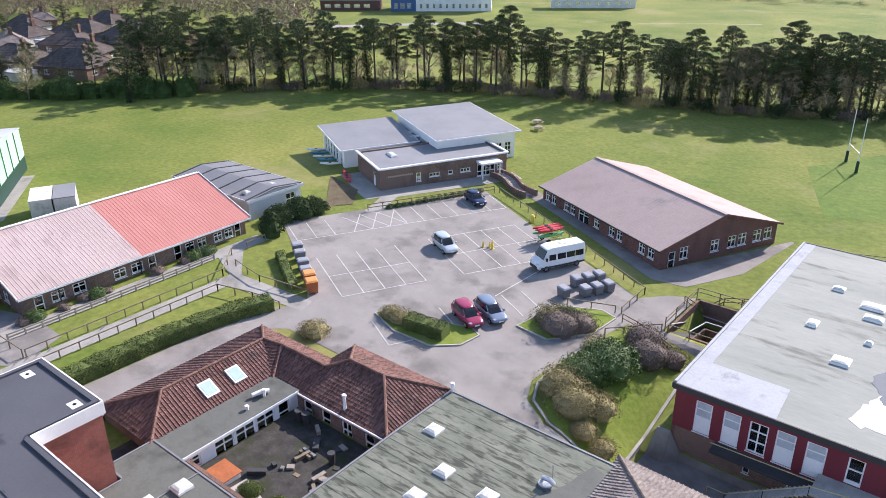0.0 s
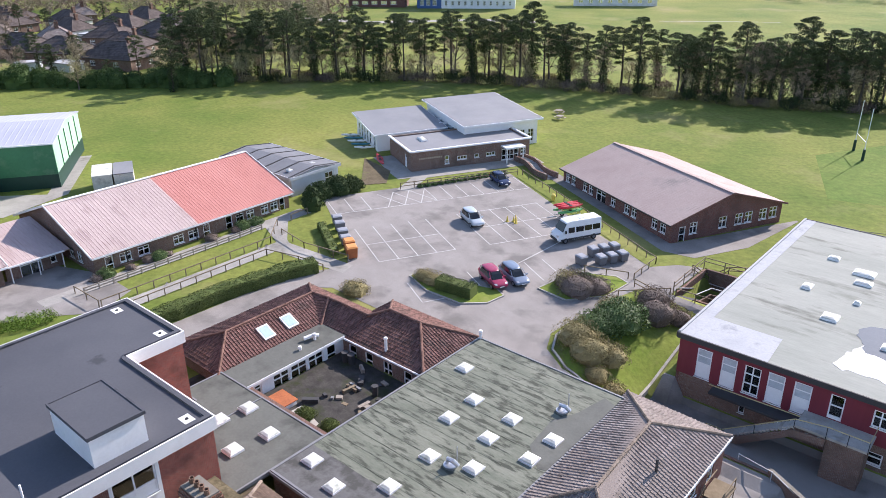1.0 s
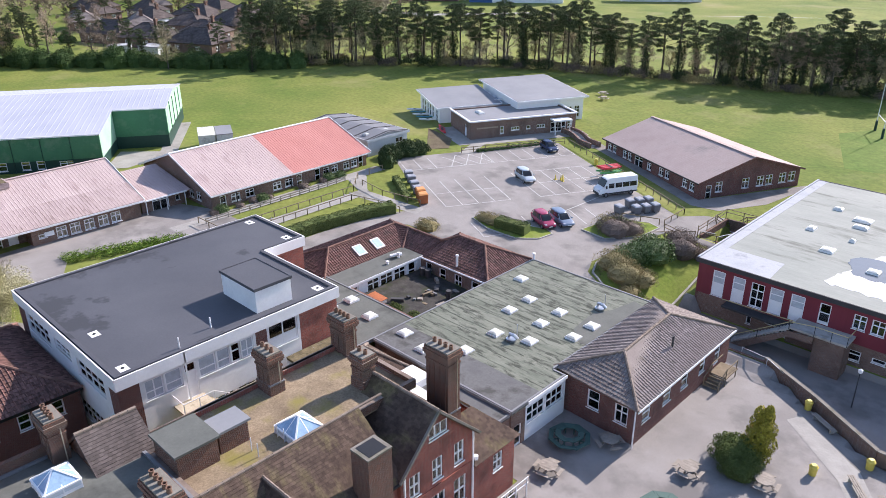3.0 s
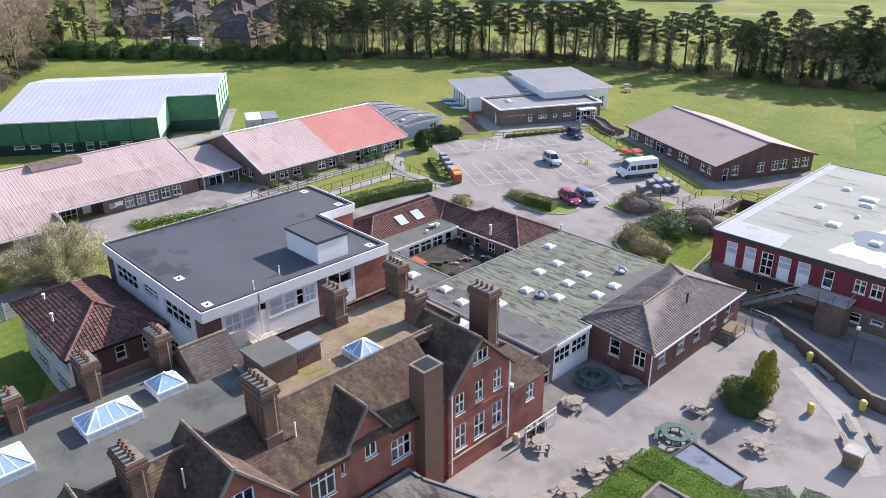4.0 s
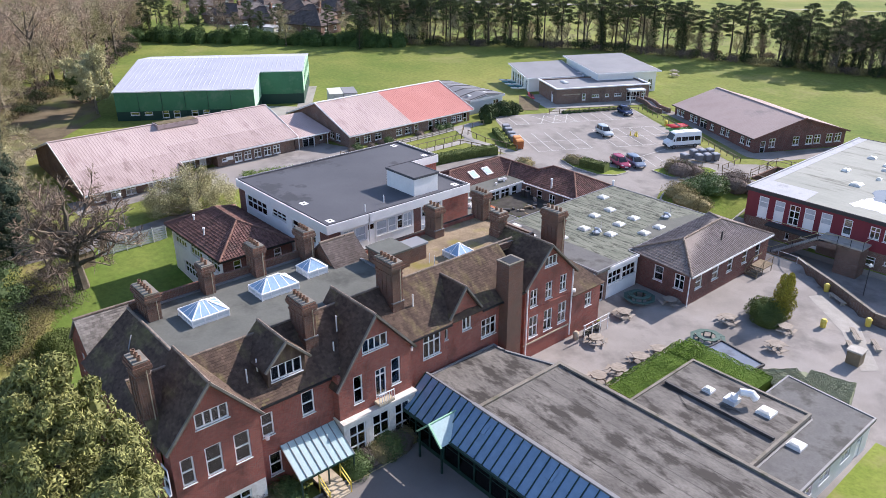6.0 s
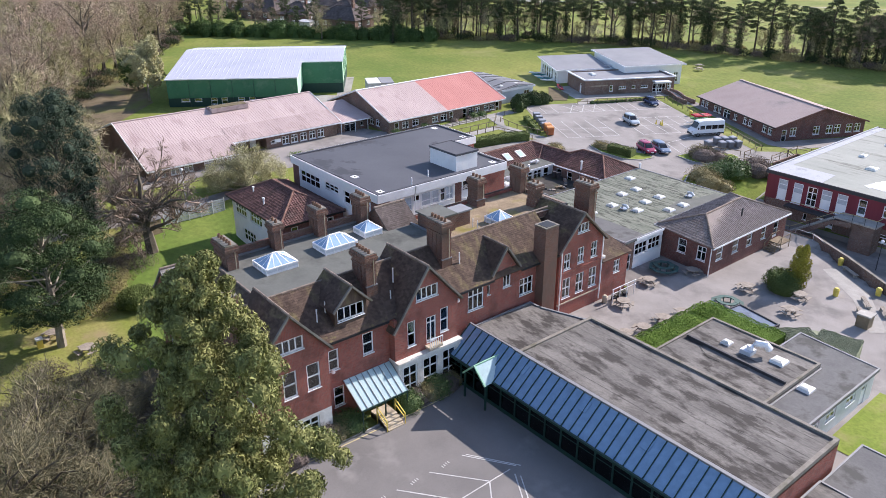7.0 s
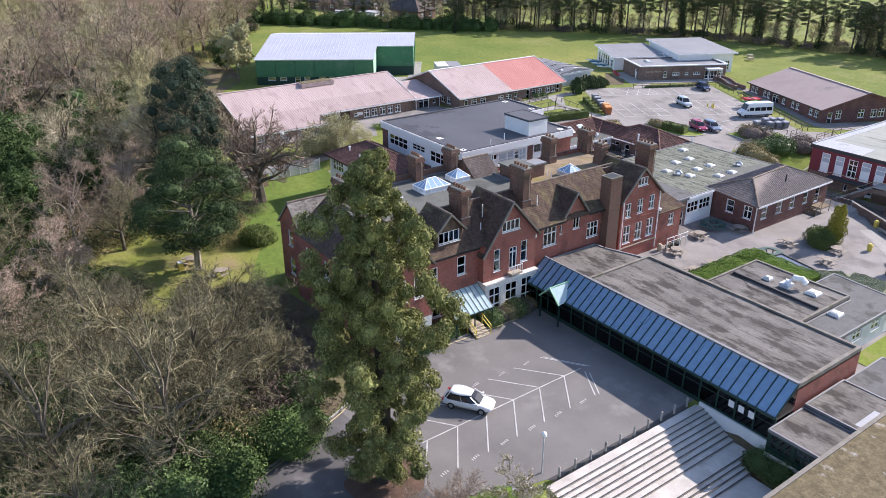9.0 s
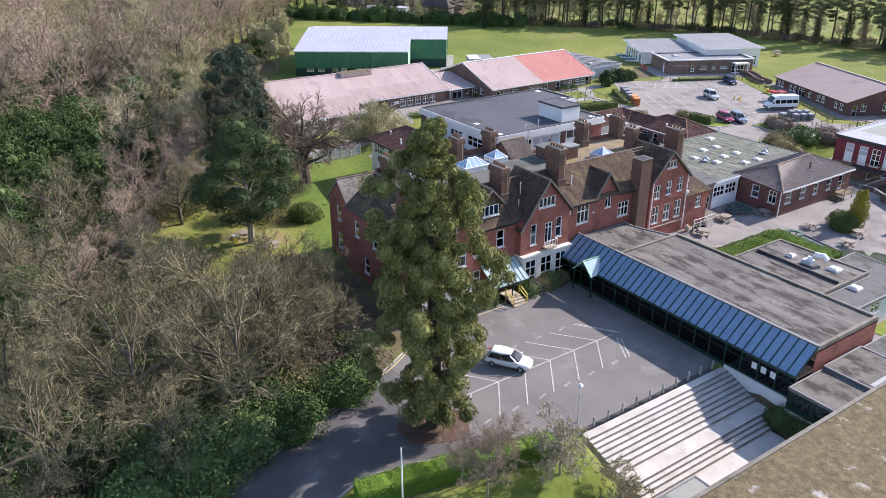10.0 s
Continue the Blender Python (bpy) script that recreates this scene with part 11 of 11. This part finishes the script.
def picnic_proto():
    root = thing("picnic_table", "weathered eight-sided wooden picnic table with four fixed benches", "picnic table", pose(0, 0, -500), "picnic tables")
    corners = [(0.80 * math.cos(math.pi * (k + 0.5) / 4), 0.80 * math.sin(math.pi * (k + 0.5) / 4)) for k in range(8)]
    for k in range(5):
        m = MB()
        m.prism(clip(clip(corners, 0, -1, 0.745 - 0.30 * k), 0, 1, -0.745 + 0.30 * k + 0.285), 0.70, 0.745)
        part("top_plank", m, WOOD, root)
    for k in range(4):
        turn = pose(0, 0, 0, 0, 0, 90 * k)
        m = MB()
        m.prism([tuple((turn @ Vector((x, y, 0)))[:2]) for x, y in ((-0.42, 0.88), (0.42, 0.88), (0.56, 1.20), (-0.56, 1.20))], 0.42, 0.465)
        part("bench", m, WOOD, root)
        m = MB()
        m.bar(turn @ Vector((0, 0.34, 0.70)), turn @ Vector((0, 0.80, 0.0)), 0.08, 0.08)
        part("leg", m, WOOD, root)
        m = MB()
        m.bar(turn @ Vector((0.07, 0.10, 0.38)), turn @ Vector((0.07, 1.14, 0.38)), 0.05, 0.09)
        part("bench_arm", m, WOOD, root)
    return root


pt = picnic_proto()
for x, y, t in ((-12.0, 16.4, 10), (-10.6, 10.2, 35), (-5.4, 13.2, 65), (-5.9, 10.7, 60), (-6.0, 7.6, 20), (-6.4, 5.3, 20), (-4.4, 23.7, 0), (0.3, 26.2, 5), (1.4, 22.3, -20), (-10.4, 22.3, 60),
                (-70.1, 112.9, 20), (-73.1, 108.5, 60), (-72.6, 116.5, 10), (-40.8, -38.2, 30), (-36.2, -36.4, 10)):
    copy_thing(pt, pose(x, y, G(x, y) + 0.05, 0, 0, t) @ Matrix.Scale(0.92, 4))
drop(pt)
m = MB()
m.box(-40.0, -39.9, G(-40, -39.6), -39.5, -39.4, G(-40, -39.6) + 0.9)
o = thing("litter_bin", "small cream and yellow litter bin on a lawn", "bin", mb=m, mat=YELLOW)
m = MB()
m.box(-40.05, -39.95, G(-40, -39.6) + 0.9, -39.45, -39.35, G(-40, -39.6) + 1.05)
part("lid", m, WHITE_OLD, o)


def octagon_table(x, y):
    z = G(x, y) + 0.03
    root = thing("octagonal_seat", "dark green octagonal timber seat with open middle", "bench", pose(x, y, z, 0, 0, 10), "octagonal seats")
    for k in range(8):
        a0, a1 = 2 * math.pi * k / 8, 2 * math.pi * (k + 1) / 8
        for r0, r1, h0, h1 in ((1.35, 1.75, 0.40, 0.46), (0.72, 1.2, 0.68, 0.76)):
            m = MB()
            m.ring([[(r * math.cos(a), r * math.sin(a), h) for r, a in ((r0, a0 + 0.01), (r1, a0 + 0.01), (r1, a1 - 0.01), (r0, a1 - 0.01))] for h in (h0, h1)])
            part("seat_board" if r0 > 1 else "table_board", m, MATS["seat_green"], root)
        m = MB()
        m.bar((0.9 * math.cos(a0), 0.9 * math.sin(a0), 0), (0.9 * math.cos(a0), 0.9 * math.sin(a0), 0.7), 0.09, 0.09)
        part("leg", m, MATS["seat_green"], root)
        m = MB()
        m.bar((0.9 * math.cos(a0), 0.9 * math.sin(a0), 0.36), (1.7 * math.cos(a0), 1.7 * math.sin(a0), 0.36), 0.07, 0.08)
        part("arm", m, MATS["seat_green"], root)


octagon_table(-13.0, 20.5)
octagon_table(-3.7, 18.7)
for (x0, y0), (x1, y1) in (((-0.2, 37.3), (2.0, 35.9)), ((4.6, 31.4), (6.2, 29.4)), ((5.4, 28.6), (6.8, 26.8)), ((6.9, 30.6), (8.2, 29.0))):
    o = thing("bench", "pale timber bench beside the courtyard wall", "bench", group="courtyard benches")
    d = (Vector((x1, y1)) - Vector((x0, y0))).normalized()
    s = Vector((-d.y, d.x))
    for k in range(3):
        m = MB()
        q = s * (0.17 * (k - 1))
        m.bar((x0 + q.x, y0 + q.y, -0.14), (x1 + q.x, y1 + q.y, -0.14), 0.14, 0.05)
        part("seat_plank", m, WOOD, o)
    for f in (0.12, 0.88):
        m = MB()
        px, py = x0 + (x1 - x0) * f, y0 + (y1 - y0) * f
        m.bar((px - s.x * 0.22, py - s.y * 0.22, -0.38), (px + s.x * 0.22, py + s.y * 0.22, -0.38), 0.1, 0.42)
        part("leg", m, CONCRETE, o)
patch("bench_strip", [(-0.9, 36.8), (5.0, 32.6), (9.4, 26.0), (8.4, 24.6), (4.0, 30.6), (-1.6, 35.4)], PAVING, 0.045, "strip of paving slabs beside the courtyard wall", "pavement")


# ---- knee-rail and board fences ----
def fence(label, pts, step=1.8, h=0.9, rails=(0.85,), mat=WOOD_FENCE, w=0.09, name="rail_fence"):
    root = thing(name, label, "fence", group="timber rail fences")
    for p, q in zip(pts, pts[1:]):
        a, c = Vector(p), Vector(q)
        n = max(1, int((c - a).length / step))
        for i in range(n + 1):
            u = a.lerp(c, i / n)
            m = MB()
            z = Gl(u.x, u.y)
            m.bar((u.x, u.y, z - 0.2), (u.x, u.y, z + h), w, w)
            part("post", m, mat, root)
            if i < n:
                v = a.lerp(c, (i + 1) / n)
                for r in rails:
                    m = MB()
                    m.bar((u.x, u.y, z + r), (v.x, v.y, Gl(v.x, v.y) + r), w * 0.8, w)
                    part("rail", m, mat, root)
    return root


LBL = "weathered timber rail fence beside a path"
fence(LBL, [(-64.8, 20.8), (-64.8, 41.6), (-68.4, 45.4)])
fence(LBL, [(-62.4, 20.8), (-62.4, 39.2), (-58.2, 40.4), (-54.6, 40.9)])
fence(LBL, [(-65.6, 43.9), (-60.6, 43.2), (-54.2, 44.3)])
fence(LBL, [(-69.7, 20.4), (-65, 20.6)])
fence("pale timber rail fence along the lawn", [(-68.9, 21), (-68.9, 43.4)], 1.6, 0.75, (0.35, 0.66), WOOD, 0.12)
fence(LBL, [(-68.4, 47.6), (-68.6, 50.4)])
fence(LBL, [turned(BAY_O, -21.2, 10.0), turned(BAY_O, -21.2, 28.6)], 1.9, 1.0, (0.5, 0.95))
fence(LBL, [turned(BAY_O, -20.8, 29.2), turned(BAY_O, -5, 29.4), turned(BAY_O, 11.4, 29.4)])
fence(LBL, [turned(BAY_O, 11.4, 29.4), (-28.0, 62.2)])
fence(LBL, [(-28.6, 62.0), (-33.0, 60.2)])
fence(LBL, [(-27.2, 60.8), (-21.8, 59.2)], 1.8, 1.0, (0.5, 0.95))
fence(LBL, [(-27.3, 57.4), (-23.5, 61.6)], 1.8, 0.9)
fence(LBL, [(-24.0, 68.2), (-17.5, 72.6)], 1.8, 1.0, (0.5, 0.95))
fence("thin steel rail at the sunk road", [(-8.6, 42.2), (-0.4, 39.2)], 2.2, 1.0, (0.95,), GREY_WALL, 0.05)
fence("tall wire fence behind the pale-roofed block", [(-18, 85.6), (-6, 90), (14, 100)], 2.5, 2.2, (1.1, 2.15), DARKGREY, 0.06, "wire_fence")
# pale panel fence and brown shed in the garden
pf = thing("panel_fence", "pale grey slatted panel fence in the garden", "fence")
for k in range(6):
    y = -20.6 + k * 1.6
    m = MB()
    m.bar((-58.2, y, 1.2), (-58.2, y, 3.5), 0.1, 0.1)
    part("post", m, WHITE_OLD, pf)
    if k < 5:
        for j in range(6):
            m = MB()
            m.bar((-58.2, y + 0.05, 1.75 + 0.3 * j), (-58.2, y + 1.55, 1.75 + 0.3 * j), 0.03, 0.24)
            part("slat", m, GREY_WALL, pf)
sh = Building("garden_shed", "small brown garden shed beside the fence", "shed", (-57.6, -22.6, 0), 10)
for p, q in (((-1, -1), (1, -1)), ((1, -1), (1, 1)), ((1, 1), (-1, 1)), ((-1, 1), (-1, -1))):
    sh.wall(p, q, 0.8, 3.2, WOOD_FENCE, thick=0.08)
m = MB()
m.prism([(-1.15, -1.15), (1.15, -1.15), (1.15, 1.15), (-1.15, 1.15)], 3.2, lambda x, y: 3.3 + 0.12 * (1 - x))
part("roof", m, FELT_GREY, sh.root)
# pots and tubs in the inner court and along the house
for x, y, r in ((-39.6, 30.4, 0.35), (-38.9, 30.5, 0.35), (-34.0, 28.6, 0.3)):
    m = MB()
    m.cyl(x, y, G(x, y), G(x, y) + 1.0, r * 0.8, r, 10)
    thing("wheelie_bin", "dark plastic bin in the inner court", "bin", group="courtyard bins", mb=m, mat=DARKGREY)
patch("court_gravel", [(-37.6, 21.2), (-34.2, 21.2), (-34.6, 23.0), (-37.4, 23.6)], CONCRETE, 0.10, "pale rubble in the inner court", "gravel")
for k in range(22):
    x, y, w_, l_ = random.uniform(-37.5, -32.2), random.uniform(23.4, 30.4), random.uniform(0.15, 0.5), random.uniform(0.3, 1.4)
    m = MB()
    m.box(-l_ / 2, -w_ / 2, 0, l_ / 2, w_ / 2, random.uniform(0.05, 0.4), pose(x, y, G(x, y) + 0.06, 0, 0, random.uniform(0, 180)))
    thing("garden_clutter", "old plank or crate lying in the inner court", "clutter", group="courtyard clutter", mb=m, mat=(WOOD, DARKGREY, LEAD, WOOD_FENCE)[k % 4])
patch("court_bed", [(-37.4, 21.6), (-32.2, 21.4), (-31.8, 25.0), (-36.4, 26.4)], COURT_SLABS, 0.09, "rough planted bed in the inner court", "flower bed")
for x, y, r in ((-12.0, 10.4, 0.35), (-12.0, 11.3, 0.3), (-12.0, 12.2, 0.35)):
    m = MB()
    m.cyl(x, y, -0.55, 0.0, r * 0.8, r, 10)
    o = thing("plant_tub", "dark tub with small shrub beside the house", "planter", group="plant tubs", mb=m, mat=DARKGREY)
    V, F = clumps([(x, y, 0.25)], [(r, r, 0.35)], 120, 0.12)
    part("foliage", np_mesh("foliage", V, F, LEAF_DARK), None, o)

# ---- houses and far buildings beyond the field ----
def bungalow(x, y, turn, w, l, ze, zr, roof, wall, label):
    b_ = Building("bungalow", label, "house", (x, y, 0), turn, "houses beyond the field")
    hip_roof(b_, -l / 2, -w / 2, l / 2, w / 2, 3 + ze, 3 + zr, roof, "tile", (0.6, 0.6), roof)
    c = [(-l / 2 + 0.4, -w / 2 + 0.4), (l / 2 - 0.4, -w / 2 + 0.4), (l / 2 - 0.4, w / 2 - 0.4), (-l / 2 + 0.4, w / 2 - 0.4)]
    for i in range(4):
        p, q = c[i], c[(i + 1) % 4]
        n_ = math.hypot(q[0] - p[0], q[1] - p[1])
        b_.wall(p, q, 2.5, 3 + ze, wall, [(n_ * f, 1.6, 4.0, 1.2, "cas2") for f in (0.25, 0.7)])
    b_.chimney(l * 0.2, 0.5, 3 + zr - 1.0, 3 + zr + 1.0, 0.6, 0.9, 2)


HOUSE = [(20, 11, 17, TILE_DARK, BROWN_BRICK), (30, 12, 14, TILE_DARK, BROWN_BRICK), (10, 12, 15, TILE_DARK, BROWN_BRICK), (-20, 10, 13, TILE_BROWN, BROWN_BRICK), (15, 10, 13, TILE_DARK, RENDER_CREAM)]
for k, (x, y) in enumerate(HOMES):
    t, w, l, rf, wl = HOUSE[k % 5]
    lb = ("bungalow with dark hipped tile roof", "brick house with dark steep roof", "brick house with broad dark roof", "brick bungalow with weathered brown roof", "pale rendered bungalow with dark roof")[k % 5]
    bungalow(x, y, t, w, l, 2.8, 6.4, rf, wl, lb)
for x, y, t, w, l in ((-192, 76, 20, 4.5, 7), (-214, 90, 35, 4, 8), (-226, 84, 10, 4, 6), (-236, 104, 15, 4, 7), (-200, 70, 60, 3.5, 6), (-246, 90, 0, 4, 8)):
    gb = Building("garden_extension", "white flat-roofed garden extension behind a house", "extension", (x, y, 0), t, "house extensions")
    for p, q in (((-l / 2, -w / 2), (l / 2, -w / 2)), ((l / 2, -w / 2), (l / 2, w / 2)), ((l / 2, w / 2), (-l / 2, w / 2)), ((-l / 2, w / 2), (-l / 2, -w / 2))):
        gb.wall(p, q, 2.2, 5.0, WHITE_OLD, [(1.8, 1.8, 3.0, 1.3, "cas2")])
    gb.flat([(-l / 2 - 0.2, -w / 2 - 0.2), (l / 2 + 0.2, -w / 2 - 0.2), (l / 2 + 0.2, w / 2 + 0.2), (-l / 2 - 0.2, w / 2 + 0.2)], 5.2, SILVER, 0.25)
patch("house_lane", [(-262, 88), (-236, 92), (-212, 88), (-194, 74), (-196, 71), (-214, 84), (-236, 88), (-262, 84)], ASPHALT, 0.05, "tarmac lane between houses", "road")
b = Building("far_school", "distant white three-storey school building with blue end", "school building", (-206, 236, 0), 35)
b.wall((0, 0), (30, 0), 2.5, 14, WHITE_OLD, [(2 + 2.6 * k, 1.1, 4.2 + 3.4 * f, 1.7, "sash") for k in range(11) for f in range(3)])
b.wall((30, 0), (30, 14), 2.5, 14, WHITE_OLD)
b.wall((30, 14), (-10, 14), 2.5, 14, WHITE_OLD)
b.wall((-10, 0), (0, 0), 2.5, 13, MATS["far_blue"], [(2 + 2.6 * k, 1.6, 4.2, 2.0, "strip3") for k in range(3)])
b.wall((-10, 14), (-10, 0), 2.5, 13, MATS["far_blue"])
b.flat([(-10, 0), (30, 0), (30, 14), (-10, 14)], 14, FELT_GREY, 0.4)
b = Building("far_sheds", "long low distant buildings with grey roofs", "building", (-240, 216, 0), 35)
b.wall((0, 0), (24, 0), 2.5, 7, HALL_BRICK, [(3 + 4 * k, 2.4, 4.2, 1.3, "strip3") for k in range(5)])
b.flat([(-0.5, -0.5), (24.5, -0.5), (24.5, 10), (-0.5, 10)], 7.2, FELT_PALE, 0.4)
b.wall((24, 0), (24, 9.5), 2.5, 7, HALL_BRICK)
b = Building("far_terrace", "distant pale building at the end of the far field", "building", (-168, 276, 0), 35)
b.wall((0, 0), (34, 0), 2.5, 10, RENDER_CREAM, [(3 + 4 * k, 1.8, 4.2 + 3 * f, 1.4, "cas2") for k in range(8) for f in range(2)])
b.wall((34, 0), (34, 10), 2.5, 10, RENDER_CREAM)
b.flat([(-0.5, -0.5), (34.5, -0.5), (34.5, 10), (-0.5, 10)], 10.2, TILE_BROWN, 0.4)
patch("far_track", [(-232, 176), (-196, 184), (-170, 214), (-150, 222), (-152, 226), (-172, 219), (-199, 190), (-232, 182)], PAVING, 0.05, "pale track beside the far field", "path")
lines("pitch_line", "white line on the far pitch", [((-118, 252), (-84, 276))], PAINT_LINE, 0.5, 0.06)
